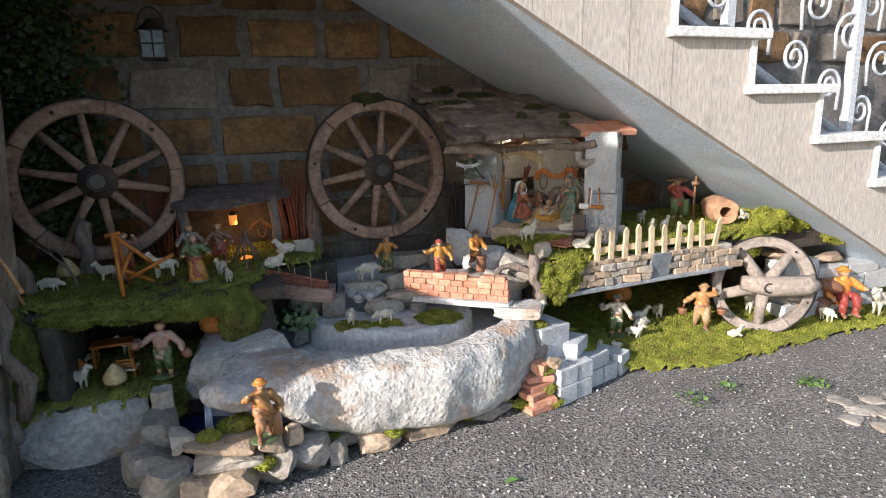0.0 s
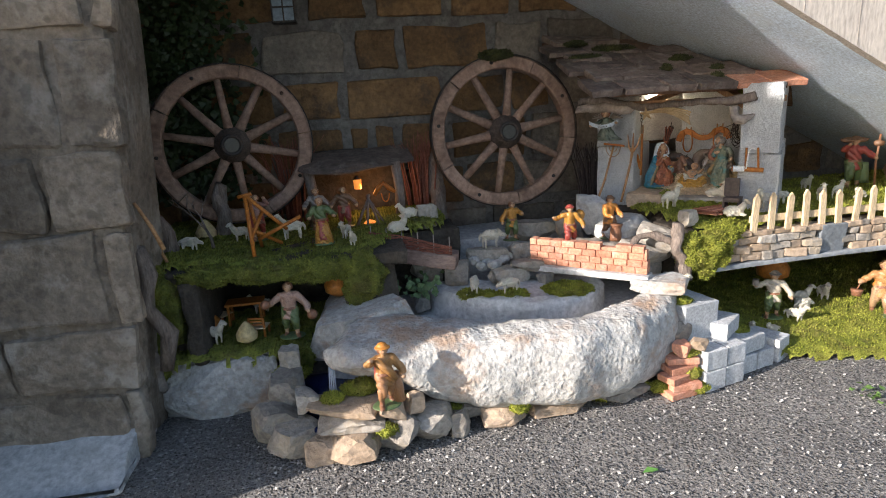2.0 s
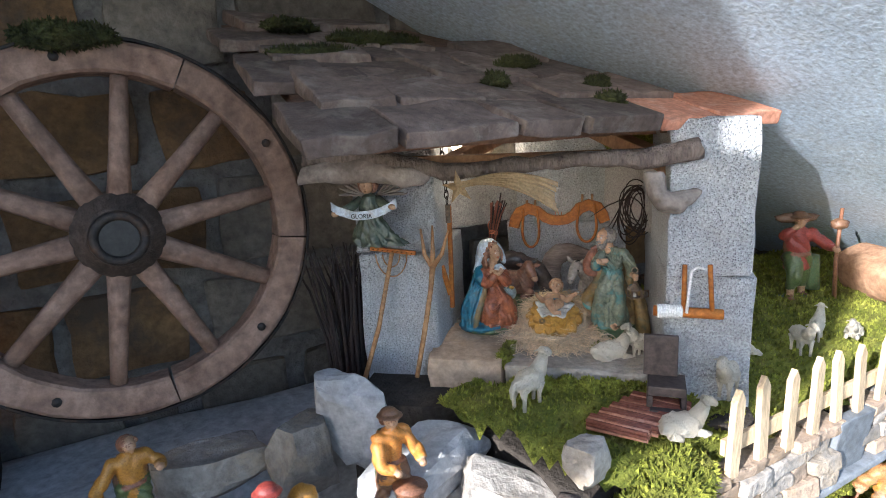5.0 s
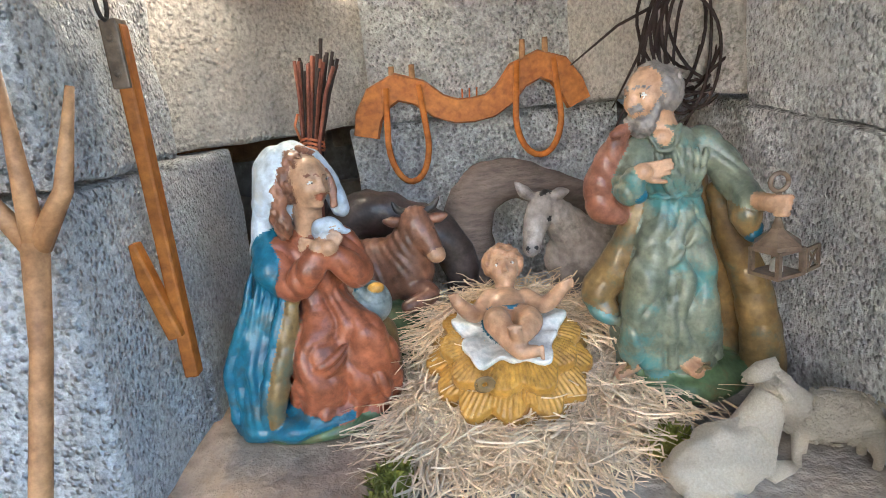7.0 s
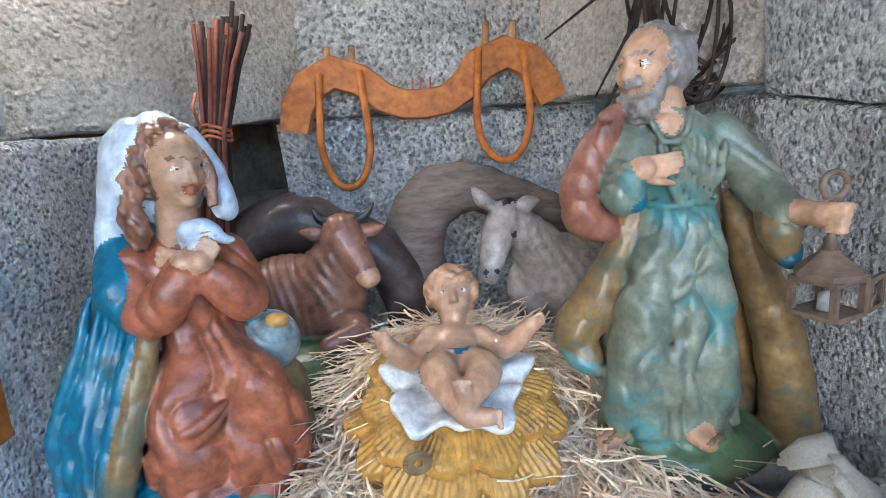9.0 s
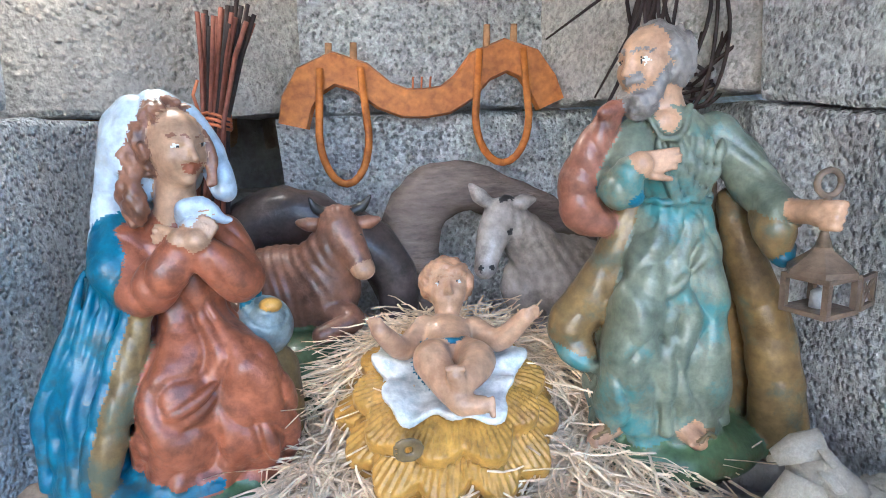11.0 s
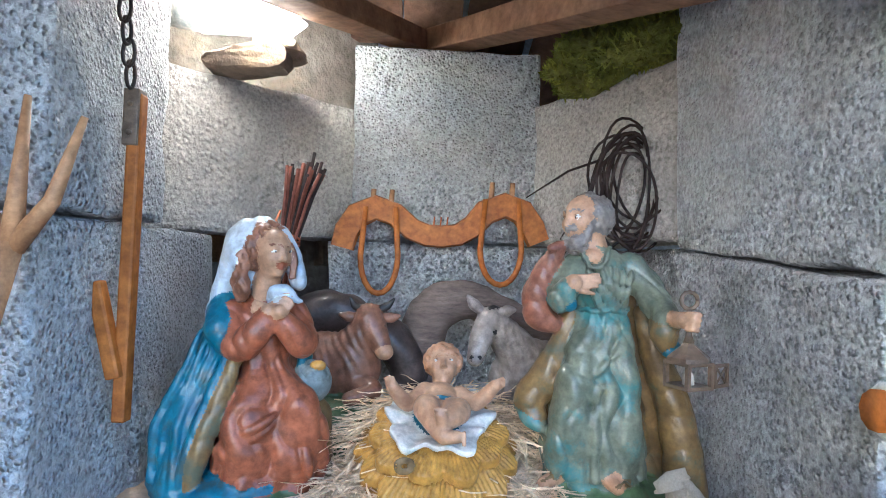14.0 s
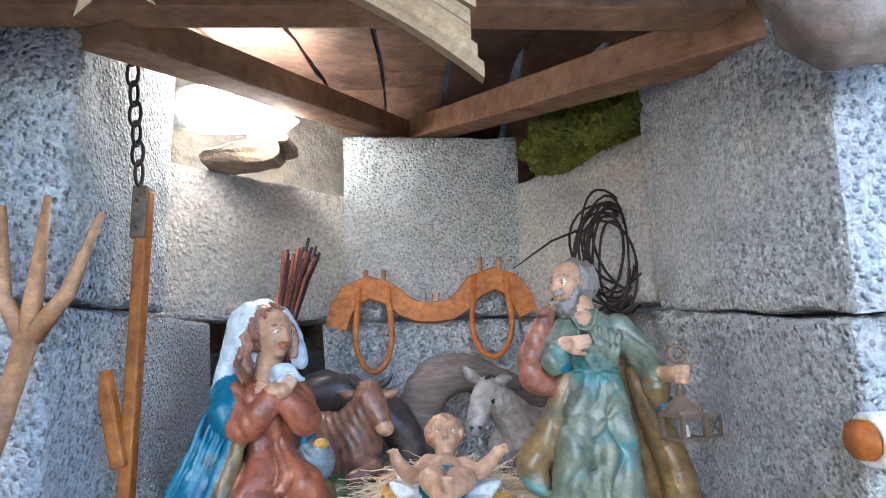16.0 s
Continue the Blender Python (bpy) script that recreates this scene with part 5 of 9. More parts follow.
# feet
for x_, y_, z_, a_ in ((0.2395, 0.138, 0.514, 1), (0.28, 0.1275, 0.5155, -1)):
    sc.rope([(x_ + 0.006 * a_, y_ + 0.004, z_ + 0.001), (x_ - 0.003, y_ - 0.001, z_ - 0.0015)], [0.0045, 0.0038], 3, 0.001)
    for q in range(4):
        sc.ball((x_ - 0.0065 + 0.0017 * q * (1 if a_ < 0 else 0.4), y_ - 0.002 - 0.0012 * q * (0.3 if a_ < 0 else 1), z_ - 0.002), (0.0015, 0.0015, 0.0013), 3, 0.0005)
    sc.rope([(x_ - 0.004, y_ - 0.0045, z_), (x_, y_ - 0.003, z_ + 0.003), (x_ + 0.004, y_ - 0.001, z_)], 0.0009, 1, 0.0003)
# head
sc.rope([(0.268, 0.149, 0.645), (0.263, 0.1475, 0.661)], [0.0092, 0.0078], 3, 0.002)
sc.ball((0.264, 0.141, 0.6455), (0.006, 0.004, 0.0055), 3, 0.001)
sc.rope([(0.2565, 0.141, 0.649), (0.2605, 0.1368, 0.6405), (0.268, 0.1365, 0.6405), (0.2735, 0.14, 0.652)], 0.0014, 0, 0.0006)
FJ = (-0.85, -0.52, -0.06)
locks(sc, (0.264, 0.1495, 0.671), (0.0138, 0.0135, 0.0142), 60, 0.0013, 4, 6, FJ, 0.36, -0.75, 0.9, 0.3)
head_on(sc, (0.2588, 0.1462, 0.6685), FJ, 0.0133, 3, 8, 9, 3, 4)
locks(sc, (0.2535, 0.1432, 0.6565), (0.0075, 0.0075, 0.0088), 34, 0.0011, 4, 9, (-0.35, -0.3, 1), 0.3, -1.0, 0.7, 0.3)
sc.rope([(0.2505, 0.1365, 0.6625), (0.2475, 0.1385, 0.6617), (0.2492, 0.1425, 0.6612)], [0.0011, 0.0014, 0.0011], 4, 0.0005)
sc.rope([(0.262, 0.1385, 0.67), (0.2605, 0.1378, 0.662), (0.257, 0.138, 0.6555)], [0.002, 0.0026, 0.0026], 4, 0.001)
sc.crease([0], 0.512, 0.612, fan(0.284, 0.66, 14), 0.0013)
sc.crease([0, 2], 0.606, 0.652, wrinkle(230, 190), 0.0007)
sc.crease([1], 0.5, 0.62, fan(0.276, 0.68, 9), 0.0007)
sc.crease([4], 0.64, 0.69, wrinkle(620, 560), 0.0004)
# lantern pieces
bm = bmesh.new()
LX, LY = 0.305, 0.101
add_tube(bm, [(LX + 0.0045 * math.cos(q * 0.524), LY, 0.6235 + 0.0045 * math.sin(q * 0.524)) for q in range(13)], 0.0012, 8, mi=6)
add_tube(bm, [(LX, LY, 0.619), (LX, LY, 0.606), (LX, LY, 0.601)], [0.0014, 0.0014, 0.003], 10, mi=6)
rg = []
for z_, w_ in ((0.602, 0.0022), (0.5995, 0.0042), (0.5935, 0.0118), (0.5915, 0.012)):
    rg.append([bm.verts.new((LX + w_ * math.cos(q * math.pi / 3), LY + w_ * math.sin(q * math.pi / 3), z_)) for q in range(6)])
for r0, r1 in zip(rg, rg[1:]):
    for q in range(6):
        bm.faces.new((r0[q], r1[q], r1[(q + 1) % 6], r0[(q + 1) % 6])).material_index = 6
for f_ in (rg[0], rg[-1][::-1]):
    bm.faces.new(f_).material_index = 6
for z_ in (0.577, 0.5895):
    add_box(bm, T(LX, LY, z_, 0, 0, 20), 0.018, 0.018, 0.002, 0.0004, 0, 6)
for sx in (-1, 1):
    for sy in (-1, 1):
        add_box(bm, T(LX, LY, 0.578, 0, 0, 20) @ T(sx * 0.0078, sy * 0.0078, 0), 0.0022, 0.0022, 0.012, 0, 0, 6)
dm = T(LX, LY, 0.578, 0, 0, 20) @ T(0.0095, -0.0085, 0, 0, 0, 12)
for x_, z_, sx, sz in ((0.0005, 0, 0.0018, 0.0125), (0.0115, 0, 0.0018, 0.0125), (0.006, 0, 0.012, 0.0018), (0.006, 0.0107, 0.012, 0.0018)):
    add_box(bm, dm @ T(x_, 0, z_), sx, 0.0014, sz, 0, 0, 6)
for q in (-1, 1):
    add_tube(bm, [dm @ Vector((0.006 - 0.005 * q, 0, 0.001)), dm @ Vector((0.006 + 0.005 * q, 0, 0.0115))], 0.0006, 5, mi=6)
add_tube(bm, [(LX, LY, 0.579), (LX, LY, 0.5845), (LX, LY, 0.586)], [0.0032, 0.0028, 0.001], 10, mi=9)
skin("standing_figurine", sc, K, "standing bearded resin man in sage robe holding a lantern", bm)

# crib with the infant
K = [GOLDS, WHITEP, SKIN, HAIRGOLD, BLUE, CAPE, BLACKP, BAG]
sc = Sculpt((0.118, 0.08, 0.488), (0.228, 0.212, 0.594), 0.00085)
OC, TL = (0.174, 0.149, 0.538), radians(20)
sc.ball((0.174, 0.155, 0.508), (0.04, 0.038, 0.022), 5, disp=lambda X, Y, Z: 0.001 * np.sin(300 * Z + 60 * X))
def petals(reach, n, hgt, droop, off):
    def fn(r, a):
        sca = np.abs(np.sin(n * a / 2 + off))
        out = reach * (0.86 + 0.16 * sca + 0.03 * np.sin(5 * a + off))
        z = hgt - droop * np.maximum(r - 0.02, 0) - 14 * np.maximum(r - 0.032, 0) ** 2 + 0.0016 * sca
        return z + 0.0007 * np.sin(90 * a + 260 * r + off) * np.minimum(r / 0.03, 1) + 0.0004 * np.sin(170 * a), 0.0032, out
    return fn
sc.sheet(OC, TL, petals(0.047, 11, -0.016, 0.25, 0.7), 0.06, 0)
sc.sheet(OC, TL, petals(0.05, 13, -0.006, 0.3, 0.0), 0.06, 0)
sc.sheet(OC, TL, petals(0.042, 10, 0.001, 0.22, 1.2), 0.06, 0)
def cloth(r, a):
    ruf = np.sin(7 * a + 1.5 * np.sin(2 * a)) * 0.5 + np.sin(13 * a + 1) * 0.35
    return 0.004 + 0.25 * np.maximum(r - 0.012, 0) + ruf * np.clip((r - 0.014) / 0.012, 0, 1) * 0.0026 - 25 * np.maximum(r - 0.0265, 0) ** 2, 0.0017, 0.031 + 0.0035 * np.sin(5 * a + 0.6) + 0.0015 * np.sin(11 * a)
sc.sheet(OC, TL, cloth, 0.05, 1, 0.001)
sc.sheet(OC, TL, lambda r, a: (0.0055 + 0 * r, 0.0016, 0.015 + 0.002 * np.sin(3 * a)), 0.04, 4, 0.0008)
for q in range(3):
    sc.rope([(0.1555 + (0.0022 + 0.0016 * q) * math.cos(w * 0.7), 0.1075 + 0.0005 * math.cos(w * 0.7), 0.5305 + (0.0018 + 0.0013 * q) * math.sin(w * 0.7)) for w in range(10)], 0.0007, 5, 0.0003, 2)
sc.ball((0.1745, 0.1585, 0.557), (0.0118, 0.0115, 0.0085), 2, 0.002)
sc.ball((0.1745, 0.147, 0.5535), (0.0108, 0.0105, 0.0085), 2, 0.003)
sc.rope([(0.1755, 0.165, 0.56), (0.1765, 0.17, 0.566)], 0.0056, 2, 0.0015)
FB = (0.02, -0.9, 0.3)
locks(sc, (0.1768, 0.1765, 0.5755), (0.0118, 0.011, 0.0115), 60, 0.0014, 3, 4, (0, -0.92, -0.1), 0.4, -0.8, 0.5, 0.4)
head_on(sc, (0.1767, 0.174, 0.5735), FB, 0.0108, 2, 6, 1, 2, 3, wide=0.88)
sc.rope([(0.1655, 0.16, 0.56), (0.1555, 0.149, 0.5545), (0.1475, 0.1405, 0.564)], [0.0054, 0.0052, 0.004], 2, 0.0015)
fingers(sc, (0.146, 0.139, 0.5665), (-0.35, -0.2, 0.9), (1, -0.2, 0.2), 4, 0.0017, 0.0062, 0.0011, 2)
sc.rope([(0.1875, 0.16, 0.558), (0.1965, 0.15, 0.5555), (0.2055, 0.1455, 0.5645)], [0.0054, 0.0052, 0.004], 2, 0.0015)
fingers(sc, (0.2075, 0.1445, 0.567), (0.85, -0.1, 0.45), (-0.3, -0.2, 1), 4, 0.0017, 0.0062, 0.0011, 2)
sc.rope([(0.1695, 0.1435, 0.552), (0.1665, 0.1275, 0.5565), (0.1735, 0.1145, 0.5485), (0.1765, 0.1105, 0.546)], [0.0078, 0.0076, 0.0055, 0.0042], 2, 0.002)
sc.rope([(0.1765, 0.1105, 0.5455), (0.1835, 0.1075, 0.5465)], [0.0042, 0.0034], 2, 0.0012)
sc.rope([(0.1805, 0.1435, 0.552), (0.1845, 0.129, 0.555), (0.1795, 0.117, 0.5535), (0.1755, 0.1135, 0.5525)], [0.0078, 0.0076, 0.0055, 0.004], 2, 0.002)
sc.rope([(0.1765, 0.1125, 0.551), (0.174, 0.1105, 0.5575)], [0.0038, 0.0034], 2, 0.0012)
for q in range(5):
    sc.ball((0.187, 0.1065 - 0.0004 * q, 0.5492 - 0.0015 * q), (0.0013, 0.0012, 0.001), 2, 0.0003)
    sc.ball((0.171 + 0.0015 * q, 0.109, 0.5605 + 0.0003 * math.sin(q)), (0.001, 0.0012, 0.0013), 2, 0.0003)
sc.rope([(0.164, 0.148, 0.5565), (0.1745, 0.1375, 0.561), (0.185, 0.148, 0.5565)], [0.001, 0.0014, 0.001], 4, 0.0004)
skin("crib_figurine", sc, K, "resin infant on white cloth in a golden straw crib")

# loose wood wool round the crib
bm = bmesh.new()
rr = random.Random(5)
add_blob(bm, T(0.176, 0.2, 0.494), 0.062, 0.04, 0.04, 4, 0.2, 3, 2)
jit(bm, 0.006, 60, 2)
for i in range(8000):
    a = rr.uniform(0, 2 * math.pi)
    r = abs(rr.gauss(0, 0.028)) + rr.uniform(0.025, 0.05)
    cx, cy = 0.176 + r * math.cos(a) * 1.2, 0.14 + r * math.sin(a) * (1.15 if math.sin(a) > 0 else 0.95)
    if ((cx - 0.174) / 0.036) ** 2 + ((cy - 0.15) / 0.04) ** 2 < 1 or cx < 0.085 or cx > 0.285 or cy > 0.29 or cy < 0.075 + 0.45 * abs(cx - 0.165) or (cx > 0.262 and cy < 0.13) or (cx < 0.105 and 0.11 < cy < 0.2):
        continue
    h = (0.497 if cy > 0.13 else 0.488) + (max(0.0, 1 - ((cx - 0.176) / 0.066) ** 2 - ((cy - 0.2) / 0.043) ** 2)) ** 0.5 * 0.04 + max(0.004, 0.016 - max(0, r - 0.04) * 0.3) * rr.uniform(0, 1) * (0.5 if cy < 0.1 else 1) + 0.004 * rr.random()
    d = rr.uniform(0, math.pi * 2)
    ln = rr.uniform(0.018, 0.05)
    curv, tilt = rr.uniform(-45, 45), rr.uniform(-0.3, 0.16)
    pts = []
    x, y, z = cx, cy, h
    for k in range(6):
        pts.append(Vector((x, y, max(0.4965 if y > 0.13 else 0.4875, z))))
        x += math.cos(d) * ln / 5
        y += math.sin(d) * ln / 5
        z += tilt * ln / 5 + rr.uniform(-0.002, 0.0015)
        d += curv * ln / 5
    w = rr.uniform(0.0004, 0.0007)
    n = Vector((-math.sin(d), math.cos(d), rr.uniform(-0.6, 0.6))).normalized() * w
    up = Vector((0, 0, w * 0.7))
    prev = None
    for p in pts:
        cur = (bm.verts.new(p - n), bm.verts.new(p + up), bm.verts.new(p + n))
        if prev:
            bm.faces.new((prev[0], prev[1], cur[1], cur[0]))
            bm.faces.new((prev[1], prev[2], cur[2], cur[1]))
        prev = cur
ob = link("wood_wool", bm, STRAW, None, "", True)
ob.matrix_basis = SHED_M
tagged(ob, "pale curly wood wool strewn round the crib", "straw", kind="stuff")

# ox
def coat(fx, fz, amt=0.0006):
    return lambda X, Y, Z: amt * 0.6 * (np.sin(1.8 * fx * X + 0.7 * fz * Z + 2 * np.sin(90 * X) + 2 * np.sin(120 * Z)))
sc = Sculpt((0.04, 0.185, 0.488), (0.155, 0.27, 0.622), 0.0009)
sc.ball((0.1, 0.228, 0.512), (0.05, 0.036, 0.03), 3)
sc.ball((0.09, 0.239, 0.558), (0.036, 0.022, 0.028), 0, 0.003, disp=coat(700, 350))
sc.ball((0.114, 0.233, 0.562), (0.019, 0.018, 0.025), 0, 0.006, disp=coat(500, 500))
sc.rope([(0.108, 0.234, 0.57), (0.117, 0.23, 0.582), (0.124, 0.227, 0.592)], [0.017, 0.014, 0.011], 0, 0.005, disp=coat(600, 500))
sc.rope([(0.1235, 0.226, 0.597), (0.129, 0.2225, 0.588), (0.1345, 0.2195, 0.577)], [0.0105, 0.0088, 0.0066], 0, 0.003)
sc.ball((0.136, 0.217, 0.5745), (0.0064, 0.006, 0.0055), 2, 0.002)
sc.ball((0.1235, 0.2255, 0.6035), (0.0085, 0.007, 0.0055), 0, 0.002, disp=coat(900, 900))
for q, (x1, x2) in ((-1, (0.112, 0.109)), (1, (0.1365, 0.1415))):
    sc.rope([(0.1235 + q * 0.0065, 0.226, 0.6045), (x1, 0.227, 0.607), (x2, 0.226, 0.613)], [0.0034, 0.0028, 0.0008], 1, 0.0008)
    sc.rope([(0.1235 + q * 0.008, 0.228, 0.5985), (0.1235 + q * 0.016, 0.228, 0.5985), (0.1235 + q * 0.022, 0.227, 0.6)], [0.003, 0.004, 0.0012], 0, 0.001)
sc.ball((0.1245, 0.217, 0.5935), (0.0018, 0.0014, 0.0016), 1, 0.0004)
sc.ball((0.135, 0.2195, 0.592), (0.0016, 0.0014, 0.0016), 1, 0.0004)
sc.rope([(0.114, 0.224, 0.552), (0.129, 0.214, 0.548), (0.113, 0.206, 0.543)], [0.0085, 0.0066, 0.005], 0, 0.002)
sc.rope([(0.066, 0.228, 0.55), (0.082, 0.214, 0.545), (0.068, 0.21, 0.541)], [0.012, 0.0085, 0.005], 0, 0.002)
skin("ox_figurine", sc, [OXB, BLACKP, SKIN, GRASSP], "reclining brown resin ox behind the crib")

# donkey
sc = Sculpt((0.185, 0.2, 0.488), (0.3, 0.275, 0.622), 0.0009)
sc.ball((0.25, 0.247, 0.515), (0.04, 0.024, 0.03), 0, 0.003)
sc.ball((0.252, 0.247, 0.553), (0.037, 0.022, 0.03), 0, 0.003, disp=coat(600, 420))
sc.rope([(0.243, 0.243, 0.565), (0.229, 0.236, 0.582), (0.217, 0.23, 0.595)], [0.019, 0.0145, 0.0105], 0, 0.005, disp=coat(600, 500))
sc.rope([(0.2125, 0.2285, 0.599), (0.207, 0.2235, 0.589), (0.202, 0.2175, 0.574)], [0.0098, 0.009, 0.0062], 0, 0.003)
sc.ball((0.2012, 0.2155, 0.5715), (0.006, 0.0055, 0.0052), 0, 0.002)
sc.rope([(0.208, 0.2275, 0.604), (0.2005, 0.228, 0.61), (0.1955, 0.2285, 0.6165)], [0.003, 0.0044, 0.001], 0, 0.001)
sc.rope([(0.2175, 0.2265, 0.603), (0.225, 0.228, 0.606), (0.2315, 0.228, 0.607)], [0.003, 0.0044, 0.001], 0, 0.001)
sc.rope([(0.2105, 0.2225, 0.603), (0.2145, 0.226, 0.6075), (0.222, 0.233, 0.603), (0.232, 0.238, 0.594)], [0.0018, 0.003, 0.003, 0.002], 1, 0.001)
for x_, y_ in ((0.2015, 0.2195), (0.214, 0.2185)):
    sc.ball((x_, y_, 0.59), (0.0016, 0.0015, 0.0015), 1, 0.0004)
for q in (-1, 1):
    sc.ball((0.2012 + q * 0.0028, 0.2108, 0.5725), (0.0009, 0.0009, 0.0011), 1, 0.0002)
skin("donkey_figurine", sc, [DONK, BLACKP], "grey resin donkey lowering its head to the crib")

# weathered roots at the back
def root(name, pts, radii, label, m=GREYWOOD, mtx=None, rough=0.2, seed=1):
    bm = bmesh.new()
    fine, rad = [], []
    P = [Vector(p) for p in pts]
    for i in range(len(P) - 1):
        p0, p1, p2, p3 = P[max(i - 1, 0)], P[i], P[i + 1], P[min(i + 2, len(P) - 1)]
        for k in range(6):
            u = k / 6
            fine.append(0.5 * ((2 * p1) + (p2 - p0) * u + (2 * p0 - 5 * p1 + 4 * p2 - p3) * u * u + (3 * p1 - p0 - 3 * p2 + p3) * u ** 3))
            rad.append(radii[i] + (radii[i + 1] - radii[i]) * u)
    fine.append(P[-1])
    rad.append(radii[-1])
    add_tube(bm, fine, rad, 14)
    r = max(radii)
    jit(bm, r * rough * 2, 0.35 / r, seed)
    jit(bm, r * rough * 0.8, 1.3 / r, seed + 3)
    ob = link(name, bm, m, None, "", True)
    if mtx is not None:
        ob.matrix_basis = mtx
    return tagged(ob, label, name.split("_")[0])
ROOTW = mat("old_root_wood", (0.13, 0.1, 0.085), (0.23, 0.185, 0.16), 0.8, 25, 0.8, 90, stretch=(1, 1, 4), dist=0.003)
root("root", [(0.162, 0.3, 0.479), (0.165, 0.298, 0.56), (0.178, 0.298, 0.603), (0.205, 0.3, 0.612), (0.235, 0.302, 0.595), (0.275, 0.305, 0.57), (0.3, 0.3, 0.479)], [0.021, 0.02, 0.019, 0.017, 0.015, 0.014, 0.016], "arched grey root standing behind the animals", ROOTW, SHED_M, seed=4)
root("dark_root", [(0.03, 0.275, 0.479), (0.04, 0.275, 0.56), (0.07, 0.275, 0.595), (0.11, 0.278, 0.59), (0.15, 0.28, 0.56), (0.155, 0.28, 0.479)], [0.02, 0.02, 0.019, 0.018, 0.016, 0.014], "dark brown root behind the ox", OXD, SHED_M, seed=9)

# ---- tools and hangings of the stable ----
def shed_thing(name, label, category, group=""):
    return thing(name, label, category, SHED_M, group)

# ox yoke on the back wall
yoke = shed_thing("ox_yoke", "small varnished wooden ox yoke hung on the blocks", "yoke")
bm = bmesh.new()
curve = [(0.086, 0.652, 0.011), (0.09, 0.668, 0.012), (0.099, 0.682, 0.0125), (0.116, 0.69, 0.012), (0.134, 0.684, 0.011), (0.15, 0.671, 0.0105), (0.164, 0.6655, 0.0105), (0.178, 0.665, 0.0105), (0.193, 0.667, 0.0105), (0.206, 0.675, 0.011), (0.218, 0.689, 0.012), (0.236, 0.696, 0.012), (0.252, 0.69, 0.0125), (0.262, 0.676, 0.012), (0.268, 0.662, 0.011)]
rings = []
for i, (x, z, w) in enumerate(curve):
    x0, z0 = curve[max(i - 1, 0)][:2]
    x1, z1 = curve[min(i + 1, len(curve) - 1)][:2]
    t = Vector((x1 - x0, 0, z1 - z0)).normalized()
    nrm = Vector((-t.z, 0, t.x))
    c = Vector((x, 0.338, z))
    rings.append([bm.verts.new(c + nrm * w * p + Vector((0, q, 0))) for p, q in ((-0.85, -0.006), (-1, 0), (-0.85, 0.006), (0.85, 0.006), (1, 0), (0.85, -0.006))])
for r0, r1 in zip(rings, rings[1:]):
    for k in range(6):
        bm.faces.new((r0[k], r0[(k + 1) % 6], r1[(k + 1) % 6], r1[k]))
bm.faces.new(rings[0][::-1])
bm.faces.new(rings[-1])
bmesh.ops.recalc_face_normals(bm, faces=bm.faces)
part("bow_beam", bm, TOOLWOOD, yoke)
for x, z, rx, rz, tz in ((0.121, 0.645, 0.017, 0.034, 0.69), (0.232, 0.655, 0.019, 0.033, 0.7)):
    bm = bmesh.new()
    pts = [(x - rx * 0.8, 0.33, tz)] + [(x + rx * math.cos(a), 0.33, z + rz * math.sin(a)) for a in [math.pi * (1 + k / 12) for k in range(13)]] + [(x + rx * 0.8, 0.33, tz)]
    add_tube(bm, pts, 0.0027, 8)
    part("bow", bm, TOOLWOOD, yoke)
    for q in (-1, 1):
        bm = bmesh.new()
        add_tube(bm, [(x + q * rx * 0.5, 0.338, tz - 0.004), (x + q * rx * 0.5 + 0.001, 0.338, tz + 0.017)], [0.0028, 0.0024], 8)
        part("peg", bm, FORKWOOD, yoke)
for k in range(3):
    bm = bmesh.new()
    add_tube(bm, [(0.17 + k * 0.006, 0.336, 0.674), (0.1705 + k * 0.0062, 0.336, 0.683)], 0.0008, 6)
    part("nail", bm, COPPER, yoke)

# twig broom
broom = shed_thing("twig_broom", "bundle of red-brown twigs tied with copper wire", "broom")
rr = random.Random(3)
for k in range(34):
    bm = bmesh.new()
    ox, oy = rr.gauss(0, 0.006), rr.gauss(0, 0.004)
    add_tube(bm, [(0.042 + ox * 0.9, 0.268 + oy, 0.58), (0.053 + ox * 0.55, 0.268 + oy * 0.6, 0.655), (0.06 + ox * 0.9, 0.268 + oy, 0.69), (0.065 + ox * 1.25, 0.268 + oy * 1.5, 0.712 + rr.uniform(-0.006, 0.006) + (0.018 if k == 3 else 0))], 0.0014, 6)
    part("twig", bm, TWIG if k % 2 else REDTWIG, broom)
bm = bmesh.new()
for q in range(3):
    add_tube(bm, [(0.053 + 0.0085 * math.cos(a * 0.55), 0.268 + 0.0065 * math.sin(a * 0.55), 0.652 + q * 0.003 + 0.002 * math.sin(a)) for a in range(13)], 0.001, 6)
add_tube(bm, [(0.046, 0.262, 0.66), (0.044, 0.261, 0.67), (0.047, 0.262, 0.678)], 0.001, 6)
part("binding", bm, COPPER, broom, "copper wire binding")

